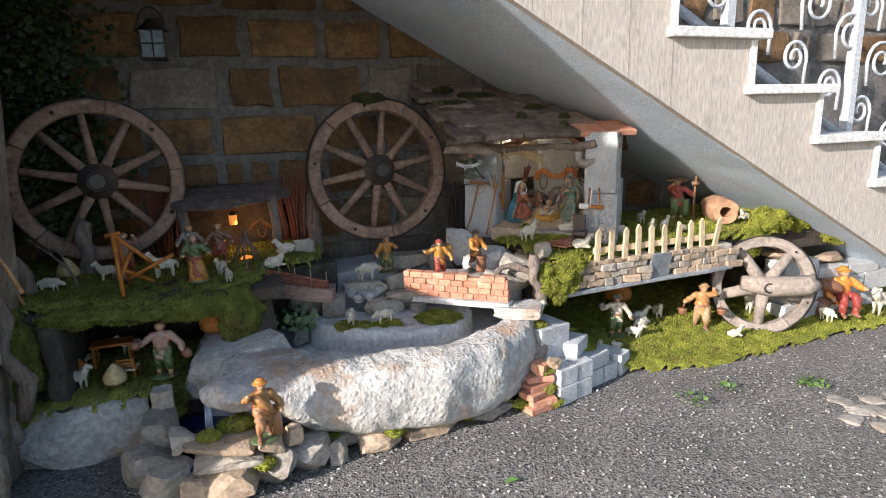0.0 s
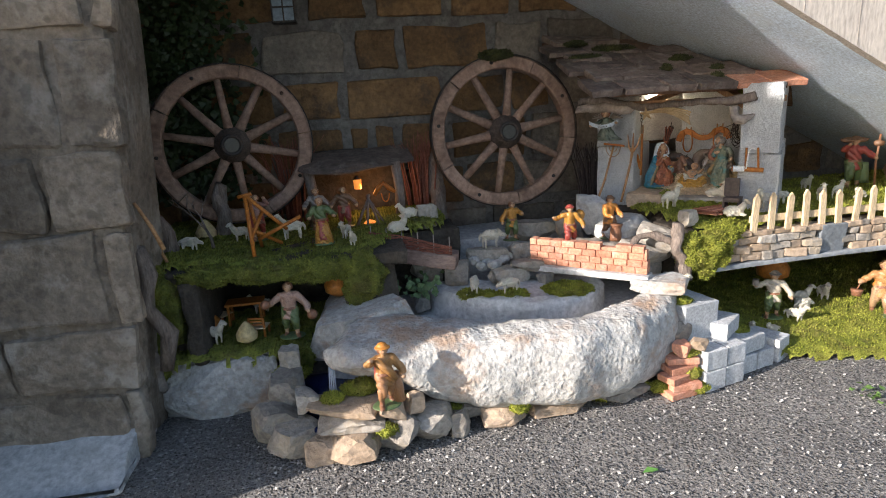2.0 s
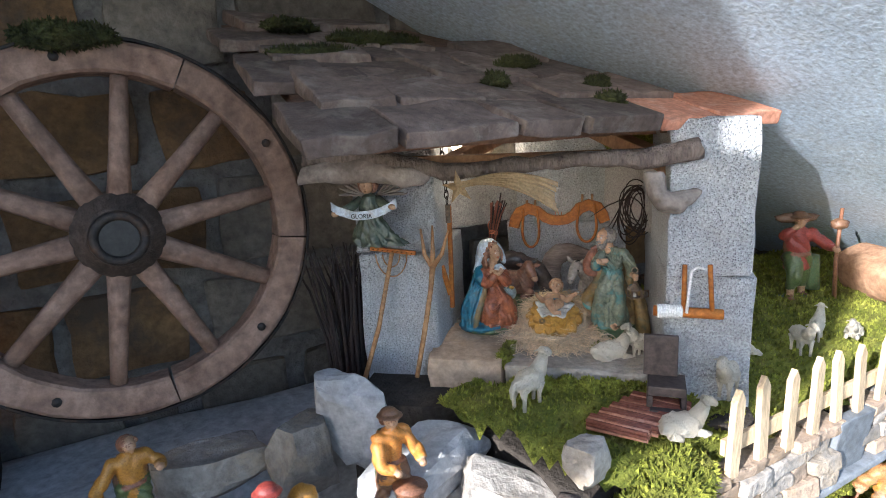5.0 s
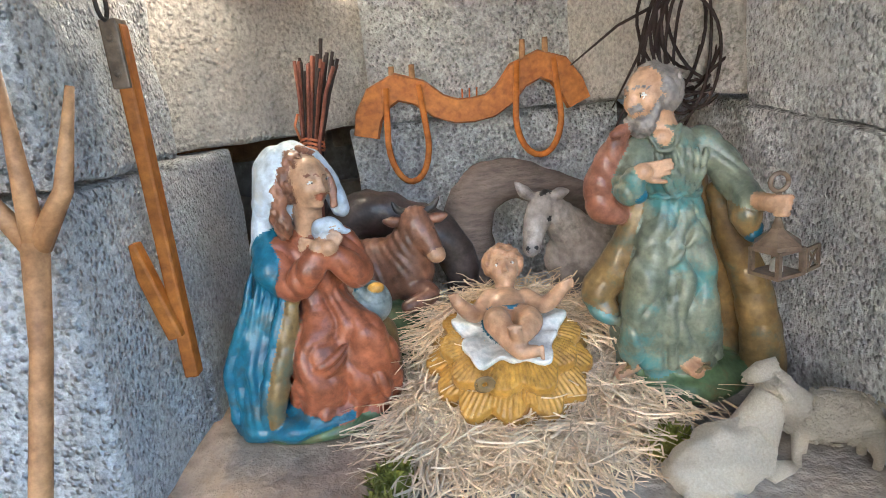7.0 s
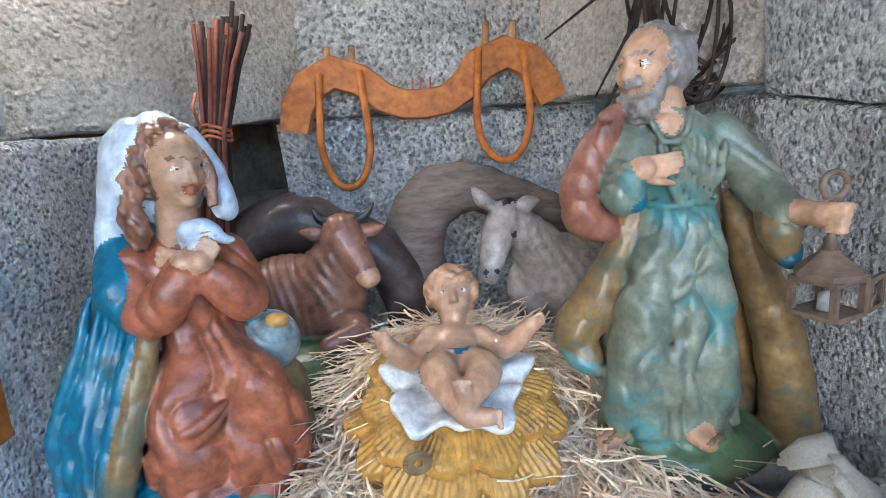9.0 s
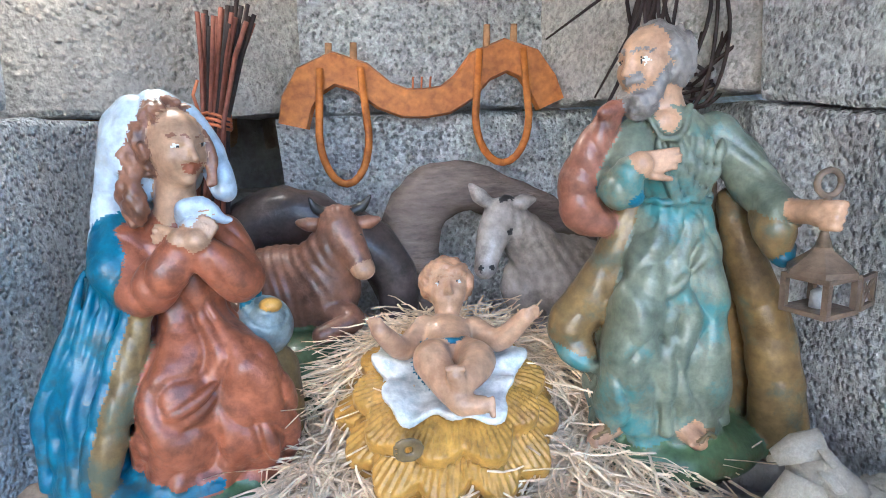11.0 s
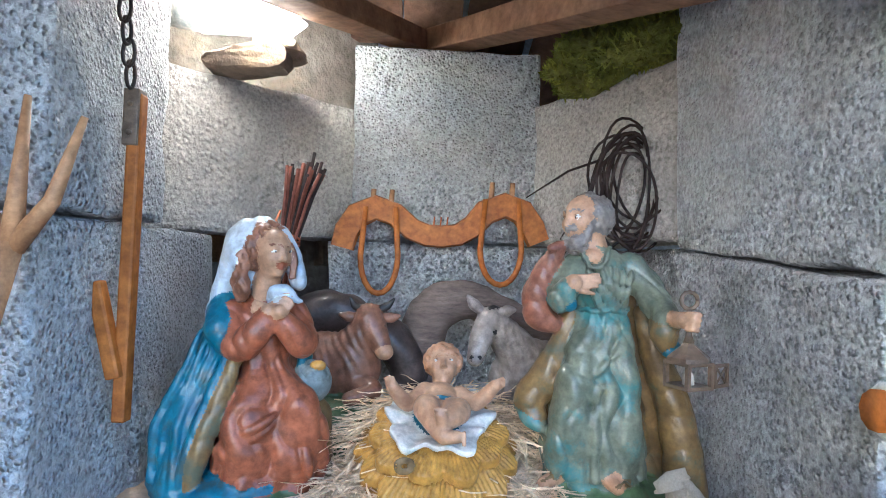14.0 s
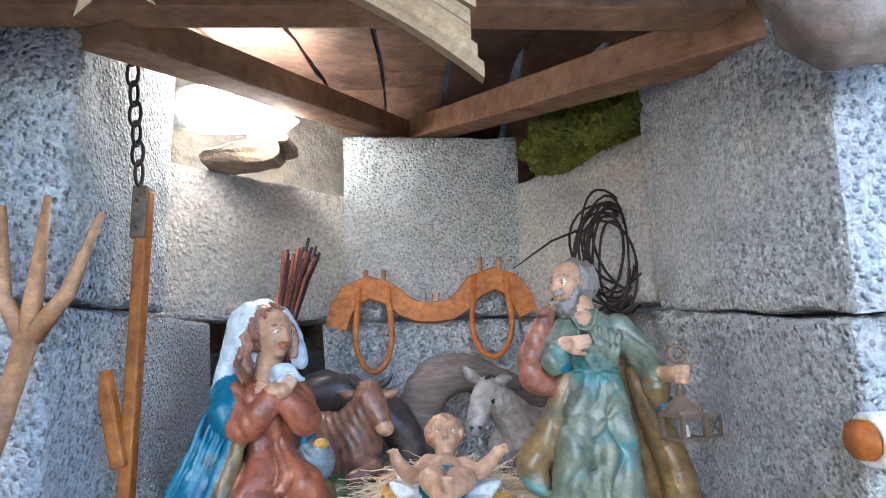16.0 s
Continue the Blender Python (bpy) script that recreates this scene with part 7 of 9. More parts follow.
# ---- cart wheels ----
def cart_wheel(name, m, r, spokes, wood, label, rim=0.17, spoke_r=0.045, hub=0.16, depth=0.05, spin=0.0):
    """A spoked wheel in its local xz plane, facing -y."""
    w = thing(name, label, "wheel", m)
    seg = 60
    for i in range(5):
        bm = bmesh.new()
        rings = []
        n = seg // 5
        for k in range(n + 1):
            a = 2 * math.pi * (i * n + k + (0.06 if k == 0 else -0.06 if k == n else 0)) / seg + spin
            ring = []
            for rr_, yy in ((r * (1 - rim), -depth * 0.4), (r * (1 - rim) + 0.004, -depth * 0.5), (r - 0.006, -depth * 0.5), (r, -depth * 0.4), (r, depth * 0.5), (r * (1 - rim), depth * 0.5)):
                ring.append(bm.verts.new((rr_ * math.cos(a), yy + 0.001 * math.sin(a * 40), rr_ * math.sin(a))))
            rings.append(ring)
        for r0, r1 in zip(rings, rings[1:]):
            for j in range(6):
                bm.faces.new((r0[j], r1[j], r1[(j + 1) % 6], r0[(j + 1) % 6]))
        bm.faces.new(rings[0])
        bm.faces.new(rings[-1][::-1])
        bmesh.ops.recalc_face_normals(bm, faces=bm.faces)
        jit(bm, 0.0025, 28, i)
        part("felloe", bm, wood, w)
        a = 2 * math.pi * (i + 0.5) / 5 + spin
        bm = bmesh.new()
        rm = r * (1 - rim * 0.5)
        add_tube(bm, [(rm * math.cos(a), -depth * 0.5 - 0.004, rm * math.sin(a)), (rm * math.cos(a), -depth * 0.4, rm * math.sin(a))], r * 0.024, 8)
        part("bolt", bm, IRON, w, "dark iron bolt")
    bm = bmesh.new()
    for rr_, wd in ((r + 0.004, 0.5),):
        ra = [bm.verts.new((r * math.cos(2 * math.pi * k / 60), -depth * wd, r * math.sin(2 * math.pi * k / 60))) for k in range(60)]
        rb = [bm.verts.new((rr_ * math.cos(2 * math.pi * k / 60), -depth * wd, rr_ * math.sin(2 * math.pi * k / 60))) for k in range(60)]
        rc = [bm.verts.new((rr_ * math.cos(2 * math.pi * k / 60), depth * wd, rr_ * math.sin(2 * math.pi * k / 60))) for k in range(60)]
        for k in range(60):
            j = (k + 1) % 60
            bm.faces.new((ra[k], ra[j], rb[j], rb[k]))
            bm.faces.new((rb[k], rb[j], rc[j], rc[k]))
    part("iron_tyre", bm, IRON, w, "rusty iron tyre", True)
    for k in range(spokes):
        a = 2 * math.pi * (k + 0.5) / spokes + spin
        bm = bmesh.new()
        p0, p1 = Vector((math.cos(a), 0, math.sin(a))) * r * hub, Vector((math.cos(a), 0, math.sin(a))) * r * (1 - rim * 0.9)
        sr = r * spoke_r
        add_tube(bm, [p0 + Vector((0, -0.02, 0)), p0 * 0.6 + p1 * 0.4 + Vector((0, -0.01, 0)), p1], [sr * 1.25, sr, sr * 0.85], 8, squash=1.2)
        jit(bm, 0.0015, 40, k)
        part("spoke", bm, wood, w)
    bm = bmesh.new()
    hr = r * hub
    add_tube(bm, [(0, 0.05, 0), (0, 0.0, 0), (0, -0.03, 0), (0, -0.06, 0), (0, -0.075, 0)], [hr * 1.15, hr * 1.45, hr * 1.4, hr * 1.0, hr * 0.9], 20)
    jit(bm, 0.002, 30, 1)
    part("hub", bm, HUBWOOD if wood is WHEELWOOD else wood, w, "dark turned wooden hub")
    # no real opening: a flat black disc paints the hole's inner shade
    bm = bmesh.new()
    bmesh.ops.create_circle(bm, cap_ends=True, segments=20, radius=hr * 0.62, matrix=pose(0, -0.0775, 0, 90))
    part("axle_hole", bm, BLACKP, w, "flat black disc painting the dark of the axle hole")
    bm = bmesh.new()
    add_tube(bm, [(hr * 0.72 * math.cos(a * math.pi / 10), -0.077, hr * 0.72 * math.sin(a * math.pi / 10)) for a in range(21)], hr * 0.16, 8, cap=False)
    part("hub_ring", bm, IRON, w, "dark iron hub ring")
    return w
cart_wheel("cart_wheel", pose(0.592, 2.3, 0.735, -3, 0, 0), 0.274, 10, WHEELWOOD, "old ten-spoked wooden cart wheel leaning on the wall", spin=-0.145)
cart_wheel("cart_wheel", pose(-0.375, 2.26, 0.755, -3, 0, 8), 0.265, 10, WHEELWOOD, "old wooden cart wheel in shade beside the pillar", spin=0.1)
# barrow wheel in the moss
fw = cart_wheel("barrow_wheel", pose(2.03, 1.73, 0.225, -6, 0, -28), 0.2, 5, GREYWOOD, "weathered barrow wheel with thick spokes on the moss", 0.2, 0.1, 0.12, 0.04, 0.25)
bm = bmesh.new()
add_tube(bm, [(-0.09, -0.03, 0.015), (0.02, -0.045, 0.0), (0.15, -0.06, 0.01), (0.19, -0.062, 0.012)], [0.03, 0.042, 0.04, 0.018], 10)
jit(bm, 0.004, 25, 3)
part("axle_block", bm, GREYWOOD, fw, "cracked grey axle block")

# ---- upper terrace on the right ----
terr2 = thing("shelf", "earth shelf on a slate ledge carrying the stable", "terrace", kind="structure")
bm = bmesh.new()
add_box(bm, pose(1.78, 2.13, 0.335), 1.5, 0.66, 0.08, 0.01, 6)
jit(bm, 0.01, 14, 2)
part("earth", bm, SOIL, terr2, "", True)
bm = bmesh.new()
add_box(bm, pose(1.47, 1.83, 0.303, 0, -1.2, 0.5), 0.8, 0.2, 0.016, 0.004, 4)
jit(bm, 0.003, 30, 2)
part("slate_ledge", bm, mat("slate_ledge", (0.2, 0.22, 0.24), (0.3, 0.32, 0.34), 0.7, 12, 0.4, 60), terr2, "grey slate plank", False)
for x in (1.1, 2.3):
    bm = bmesh.new()
    add_box(bm, pose(x, 2.1, 0), 0.1, 0.3, 0.33, 0.02, 4)
    jit(bm, 0.015, 14, x)
    part("support", bm, SOIL, terr2, "", True)
bm = bmesh.new()
add_box(bm, pose(1.8, 2.42, 0), 1.6, 0.08, 0.36)
part("back_earth", bm, SOIL, terr2)
def shelf_z(x, y):
    return 0.43 + 0.035 * min(1, max(0, (y - 1.78) / 0.12)) + 0.02 * max(0, x - 1.7)
moss_pad("moss_shelf", [(1.02, 1.86), (1.08, 1.78), (1.24, 1.765), (1.8, 1.765), (2.1, 1.78), (2.5, 1.8), (2.6, 2.3), (1.5, 2.3), (1.42, 2.0), (1.3, 1.9), (1.06, 2.09), (0.98, 2.08), (0.97, 1.95)], shelf_z, 8, "yellow-green moss on the shelf before the stable", 13000, 0.011, 0.014, 0.03)
for i, (x, y, z, a, b, c) in enumerate([(1.11, 1.755, 0.37, 0.055, 0.045, 0.06), (1.04, 1.76, 0.36, 0.045, 0.045, 0.055), (1.08, 1.75, 0.325, 0.04, 0.035, 0.05), (1.17, 1.77, 0.415, 0.05, 0.04, 0.03), (2.12, 1.8, 0.47, 0.09, 0.06, 0.05), (2.02, 1.79, 0.4, 0.05, 0.03, 0.07), (2.3, 1.85, 0.44, 0.09, 0.06, 0.04), (2.55, 1.8, 0.37, 0.12, 0.06, 0.03)]):
    moss_clump(x, y, z, a, b, c, 50 + i, "bright green cushion of moss on the shelf edge", density=26000, h=0.012)
# low dry wall under the fence
drywall = thing("dry_wall", "low dry wall of small flat field stones", "wall")
rr = random.Random(21)
for row, (z, h) in enumerate(((0.318, 0.028), (0.345, 0.027), (0.371, 0.027), (0.397, 0.02))):
    x = 1.15 + 0.02 * (row % 2)
    while x < 1.86:
        w = rr.uniform(0.035, 0.085)
        if not (1.475 < x + w / 2 < 1.565):
            bm = bmesh.new()
            add_box(bm, pose(0, 0, 0, 0, rr.uniform(-2, 2), rr.uniform(-4, 4)), w - 0.003, 0.06, h - 0.002, 0.004, 2)
            jit(bm, 0.005, 26, row * 40 + x * 30)
            bmesh.ops.transform(bm, matrix=pose(x + w / 2, 1.765 + rr.uniform(-0.006, 0.006), z + 0.021 * (x - 1.15) * 0.0), verts=bm.verts)
            part("stone", bm, ROCK_WARM if rr.random() < 0.6 else ROCK, drywall)
        x += w
bm = bmesh.new()
add_box(bm, pose(1.52, 1.755, 0.318, 8), 0.092, 0.02, 0.095, 0.003, 2)
jit(bm, 0.003, 30, 3)
part("slate_panel", bm, mat("blue_slate", (0.13, 0.145, 0.16), (0.2, 0.22, 0.24), 0.7, 14, 0.4, 60), drywall, "upright grey slate piece")
# picket fence
fence = thing("picket_fence", "small pale wooden picket fence on the dry wall", "fence")
n = 10
for k in range(n):
    x = 1.235 + k * 0.0605
    bm = bmesh.new()
    wv, hv = 0.021, 0.118 + rr.uniform(-0.006, 0.008)
    pr = [(-wv / 2, 0), (wv / 2, 0), (wv / 2, hv - 0.015), (0.0, hv), (-wv / 2, hv - 0.015)]
    f0 = [bm.verts.new((a, -0.004, b)) for a, b in pr]
    f1 = [bm.verts.new((a, 0.004, b)) for a, b in pr]
    bm.faces.new(f0)
    bm.faces.new(f1[::-1])
    for i in range(5):
        bm.faces.new((f0[i], f1[i], f1[(i + 1) % 5], f0[(i + 1) % 5]))
    bmesh.ops.recalc_face_normals(bm, faces=bm.faces)
    bmesh.ops.transform(bm, matrix=pose(x, 1.742 + 0.002 * k * 0.3, 0.408 - 0.0005 * k, rr.uniform(-4, 2), rr.uniform(-3, 4) + (14 if k == 9 else 0), 6), verts=bm.verts)
    part("picket", bm, PALEWOOD, fence)
bm = bmesh.new()
add_box(bm, pose(1.51, 1.752, 0.438, 0, 0, 0.5), 0.57, 0.007, 0.022, 0.001)
part("rail", bm, PALEWOOD, fence)
# stump, stone and faggots before the stable
root("stump", [(1.0, 1.745, 0.275), (1.005, 1.75, 0.33), (0.99, 1.755, 0.38), (1.0, 1.765, 0.43), (0.995, 1.77, 0.455)], [0.03, 0.024, 0.02, 0.017, 0.013], "gnarled grey-brown stump beside the mossy ledge", BARK, None, 0.3, 4)
root("branch", [(0.995, 1.76, 0.39), (0.94, 1.82, 0.41), (0.89, 1.84, 0.39), (0.87, 1.8, 0.35)], [0.012, 0.01, 0.012, 0.008], "dry forked branch on the stone steps", BARK, None, 0.3, 5)
rock(1.06, 1.815, 0.43, 0.06, 0.045, 0.055, 41, 20, ROCK, "broken grey stone on the mossy ledge")
fag = thing("firewood", "small bundles of split red-brown firewood", "firewood")
for k in range(5):
    for j in range(12):
        bm = bmesh.new()
        o = pose(1.13 + k * 0.024, 1.835 + k * 0.004, 0.462, 0, 0, -62)
        p = Vector((0, (j % 4 - 1.5) * 0.0055, (j // 4) * 0.0055))
        add_tube(bm, [o @ (p + Vector((-0.04, 0, 0))), o @ (p + Vector((0.04, rr.uniform(-0.003, 0.003), 0.0)))], 0.003, 5)
        part("stick", bm, REDTWIG if j % 3 else TERRA, fag)

# ---- brick wall on its board ----
bw = thing("brick_wall", "miniature broken red brick wall on a board", "brick wall")
WA, WB = Vector((0.575, 1.945, 0)), Vector((0.86, 1.695, 0))
WD = (WB - WA).normalized()
wrot = math.degrees(math.atan2(WD.y, WD.x))
wl = (WB - WA).length
def WM(s, d, z):
    p = WA + WD * s + Vector((-WD.y, WD.x, 0)) * d
    return pose(p.x, p.y, z, 0, 0, wrot)
bm = bmesh.new()
add_box(bm, WM(wl / 2, 0.012, 0.302), wl + 0.01, 0.06, 0.02, 0.003, 4)
jit(bm, 0.002, 30, 1)
part("board", bm, CEMENT, bw, "grey stone board")
bm = bmesh.new()
add_box(bm, WM(wl / 2, 0.012, 0.322), wl - 0.01, 0.022, 0.076)
part("core", bm, TERRA, bw)
for row in range(4):
    s = (row % 2) * -0.02
    while s < wl - 0.01:
        w = rr.uniform(0.036, 0.05)
        a, b = max(s, 0.0), min(s + w, wl)
        if b - a > 0.012 and not (row == 3 and 0.235 < (a + b) / 2 < 0.275):
            bm = bmesh.new()
            add_box(bm, WM((a + b) / 2, 0.012, 0.3235 + row * 0.0215), b - a - 0.0022, 0.032 + rr.uniform(-0.004, 0.004), 0.02, 0.0022)
            jit(bm, 0.0015, 60, row + a * 50)
            part("brick", bm, TERRA, bw)
        s += w
rock(0.9, 1.7, 0.272, 0.16, 0.12, 0.042, 43, -35, TROUGH, "flat pale stone slab on the trough's rim", "slab_stone")

# ---- block steps and small stones at the trough's end ----
PALEBLOCK = mat("pale_block", (0.42, 0.43, 0.44), (0.54, 0.55, 0.56), 0.9, 10, 0.7, 130, rand=0.05, stain=(0.38, 0.38, 0.38), sscale=14, dist=0.003, pit=0.4, pscale=190)
def pale_block(x, y, z, sx, sy, sz, rz=14):
    bm = bmesh.new()
    add_box(bm, pose(x, y, z, 0, 0, rz), sx, sy, sz, 0.003, 3)
    jit(bm, 0.002, 35, x * 20 + z * 50)
    return tagged(link("concrete_block", bm, PALEBLOCK), "pale aerated concrete block in the stepped stack", "block", "stepped concrete blocks")
for x, y, z, sx, sy, sz, rz in ((0.985, 1.6, 0.0, 0.078, 0.12, 0.062, 14), (1.062, 1.622, 0.0, 0.072, 0.12, 0.062, 14), (0.99, 1.605, 0.0635, 0.078, 0.12, 0.058, 14), (1.068, 1.627, 0.0635, 0.07, 0.12, 0.058, 14), (1.07, 1.685, 0.1225, 0.12, 0.13, 0.05, 40), (0.985, 1.69, 0.1225, 0.13, 0.13, 0.115, 14), (1.14, 1.67, 0.0, 0.075, 0.12, 0.06, 16), (1.215, 1.692, 0.0, 0.07, 0.12, 0.058, 16), (1.15, 1.68, 0.0615, 0.13, 0.12, 0.05, 20), (1.29, 1.72, 0.0, 0.075, 0.12, 0.075, 30)):
    pale_block(x, y, z, sx, sy, sz, rz)
for i, (x, y, z, r) in enumerate([(0.955, 1.66, 0.24, 0.03), (1.17, 1.68, 0.115, 0.028), (0.93, 1.58, 0.12, 0.035), (0.93, 1.555, 0.06, 0.03), (0.945, 1.54, 0.02, 0.03)]):
    moss_clump(x, y, z, r, r * 0.7, r * 0.5, 70 + i, "small moss tuft between the blocks", density=40000, h=0.009, sub=3)
def brick(x, y, z, rz, sx=0.09, ry=0):
    bm = bmesh.new()
    add_box(bm, pose(x, y, z, 0, ry, rz), sx, 0.06, 0.02, 0.002, 1)
    jit(bm, 0.002, 40, x * 9 + z * 30)
    tagged(link("brick", bm, TERRA), "old reddish brick in a small stack", "brick", "small brick stack")
for x, y, z, rz in ((0.885, 1.55, 0.0, 12), (0.9, 1.552, 0.0215, 2), (0.885, 1.56, 0.043, 20), (0.9, 1.575, 0.0645, 8), (0.91, 1.585, 0.086, -10)):
    brick(x, y, z, rz)
rock(0.885, 1.625, 0.1, 0.075, 0.06, 0.11, 44, 10, ROCK, "grey broken stone wedged beside the trough", ry=25)
rock(0.95, 1.565, 0.125, 0.05, 0.045, 0.035, 45, 10, ROCK_WARM, "small whitish stone on the blocks")
rock(0.915, 1.58, 0.107, 0.055, 0.05, 0.04, 46, 40, TERRA, "small reddish stone on the bricks")

# ---- stones round the pool and under the trough ----
for i, (x, y, z, sx, sy, sz, rz, w) in enumerate([(-0.245, 1.6, 0, 0.12, 0.14, 0.12, 20, 0), (-0.2, 1.53, 0, 0.11, 0.12, 0.09, 50, 0), (-0.22, 1.66, 0.09, 0.1, 0.12, 0.08, 10, 0), (-0.06, 1.49, 0, 0.17, 0.13, 0.075, -14, 1), (-0.045, 1.52, 0.075, 0.18, 0.13, 0.035, -8, 0), (-0.06, 1.53, 0.108, 0.19, 0.12, 0.028, -16, 1), (0.075, 1.5, 0, 0.12, 0.12, 0.1, -30, 0), (0.16, 1.53, 0, 0.13, 0.13, 0.09, 25, 0), (0.055, 1.49, 0.085, 0.07, 0.08, 0.06, 10, 1), (0.115, 1.5, 0.09, 0.05, 0.05, 0.055, 10, 1), (0.235, 1.505, 0, 0.055, 0.05, 0.075, 0, 0), (0.36, 1.545, 0, 0.13, 0.1, 0.055, 2, 1), (0.53, 1.575, 0, 0.19, 0.12, 0.042, 4, 1), (0.72, 1.6, 0, 0.18, 0.12, 0.045, 18, 0), (-0.13, 1.5, 0, 0.09, 0.1, 0.06, 8, 1), (-0.16, 1.58, 0.1, 0.06, 0.09, 0.05, 8, 0), (0.2, 1.6, 0.02, 0.3, 0.14, 0.05, 0, 0), (-0.21, 1.72, 0.1, 0.06, 0.06, 0.12, 5, 0)]):
    rock(x, y, z - 0.004, sx, sy, sz, 100 + i, rz, ROCK_WARM if w else ROCK, "rough field stone in the pool's edging" if x < 0.3 else "flat field stone wedged under the trough", group="edging stones")
for i, (x, y, z, r) in enumerate([(-0.02, 1.57, 0.14, 0.045), (-0.09, 1.53, 0.14, 0.03), (0.04, 1.46, 0.07, 0.028), (-0.02, 1.45, 0.05, 0.022), (-0.21, 1.76, 0.12, 0.05), (-0.19, 1.7, 0.06, 0.04), (0.23, 1.56, 0.05, 0.03), (0.4, 1.51, 0.052, 0.028), (0.66, 1.57, 0.02, 0.03), (0.78, 1.6, 0.02, 0.035), (0.08, 1.55, 0.1, 0.03), (0.84, 1.57, 0.02, 0.03)]):
    moss_clump(x, y, z, r, r * 0.75, r * 0.45, 120 + i, "yellow-green moss tuft among the edging stones", density=36000, h=0.009, sub=3)
bm = bmesh.new()
for k in range(4):
    add_tube(bm, [(-0.095 + k * 0.004, 1.6, 0.196), (-0.098 + k * 0.005, 1.59, 0.15), (-0.1 + k * 0.007, 1.585, 0.072)], [0.0025, 0.002, 0.003], 6)
glass = bpy.data.materials.new("running_water")
glass.use_nodes = True
gb = glass.node_tree.nodes["Principled BSDF"]
gb.inputs["Base Color"].default_value = (0.75, 0.85, 1.0, 1)
gb.inputs["Roughness"].default_value = 0.15
gb.inputs["Transmission Weight"].default_value = 0.6
tagged(link("water_jet", bm, glass, None, "", True), "thin clear stream of water falling from the spout", "water")

# ---- basin stones, moss and plants ----
for i, (x, y, z, sx, sy, sz, rz) in enumerate([(0.335, 1.99, 0.255, 0.075, 0.1, 0.09, -20), (0.5, 1.96, 0.255, 0.13, 0.08, 0.06, 10), (0.56, 1.94, 0.3, 0.11, 0.07, 0.04, -5), (0.61, 1.905, 0.26, 0.05, 0.05, 0.04, 30), (0.05, 1.955, 0.255, 0.075, 0.07, 0.12, 15), (0.2, 1.94, 0.2, 0.05, 0.05, 0.05, 15), (0.24, 2.1, 0.25, 0.1, 0.1, 0.1, 10), (0.46, 2.06, 0.3, 0.16, 0.07, 0.06, -8), (0.6, 2.08, 0.3, 0.12, 0.06, 0.065, 6), (0.76, 1.96, 0.28, 0.12, 0.1, 0.1, -30), (0.84, 1.93, 0.28, 0.12, 0.12, 0.1, -40), (0.92, 1.98, 0.28, 0.14, 0.14, 0.1, -40), (0.27, 2.2, 0.4, 0.08, 0.06, 0.11, 4), (0.92, 1.86, 0.26, 0.12, 0.08, 0.1, -50)]):
    rock(x, y, z, sx, sy, sz, 150 + i, rz, ROCK, "grey broken stone set in the basin")
for i, (x, y) in enumerate([(0.42, 1.99), (0.45, 1.965), (0.475, 2.0), (0.4, 2.03), (0.44, 2.02), (0.5, 2.01)]):
    bm = bmesh.new()
    add_blob(bm, pose(x, y, 0.315 + 0.01 * (i % 2), 10, 20, i * 40), 0.022, 0.018, 0.016, 3, 0.2, 2, i)
    tagged(link("pebble", bm, TROUGH, None, "", True), "smooth pale rounded pebble in the basin", "pebble", "pale pebbles")
for i, (x, y, a, b) in enumerate([(0.35, 1.85, 0.04, 0.035), (0.47, 1.8, 0.05, 0.035), (0.65, 1.8, 0.075, 0.06), (0.4, 1.82, 0.02, 0.02)]):
    moss_clump(x, y, 0.268, a, b, 0.016, 140 + i, "round patch of green moss on the basin kerb", -20, 40000, 0.009, 4)
# plank planter with wattle
planter = thing("plank_planter", "rough brown half-log planter edged with red wattle", "planter")
PA, PB = Vector((0.035, 2.05, 0.38)), Vector((0.325, 1.955, 0.33))
pd = (PB - PA).normalized()
bm = bmesh.new()
add_box(bm, Matrix.Translation((PA + PB) / 2) @ pd.to_track_quat("X", "Z").to_matrix().to_4x4(), (PB - PA).length, 0.09, 0.048, 0.006, 5)
jit(bm, 0.006, 22, 3)
part("log", bm, mat("red_brown_log", (0.19, 0.12, 0.1), (0.32, 0.23, 0.19), 0.9, 18, 0.8, 60, stretch=(0.5, 2, 2), dist=0.004), planter)
for k in range(12):
    bm = bmesh.new()
    o = Vector((0, -0.035, 0.05 + 0.0035 * k))
    pts = []
    for i in range(13):
        u = i / 12
        pts.append(PA + (PB - PA) * (0.06 + 0.88 * u) + o + Vector((0, 0.004 * (1 if (i + k) % 2 else -1), 0.003 * math.sin(u * 7 + k) - 0.012 * u * (k / 12))))
    add_tube(bm, pts, 0.0022, 6)
    part("withe", bm, REDTWIG, planter)
for k in range(6):
    bm = bmesh.new()
    p = PA + (PB - PA) * (0.08 + 0.168 * k) + Vector((0, -0.035, 0.045))
    add_tube(bm, [p, p + Vector((0, 0, 0.062))], 0.002, 6)
    part("stake", bm, GREYWOOD, planter)
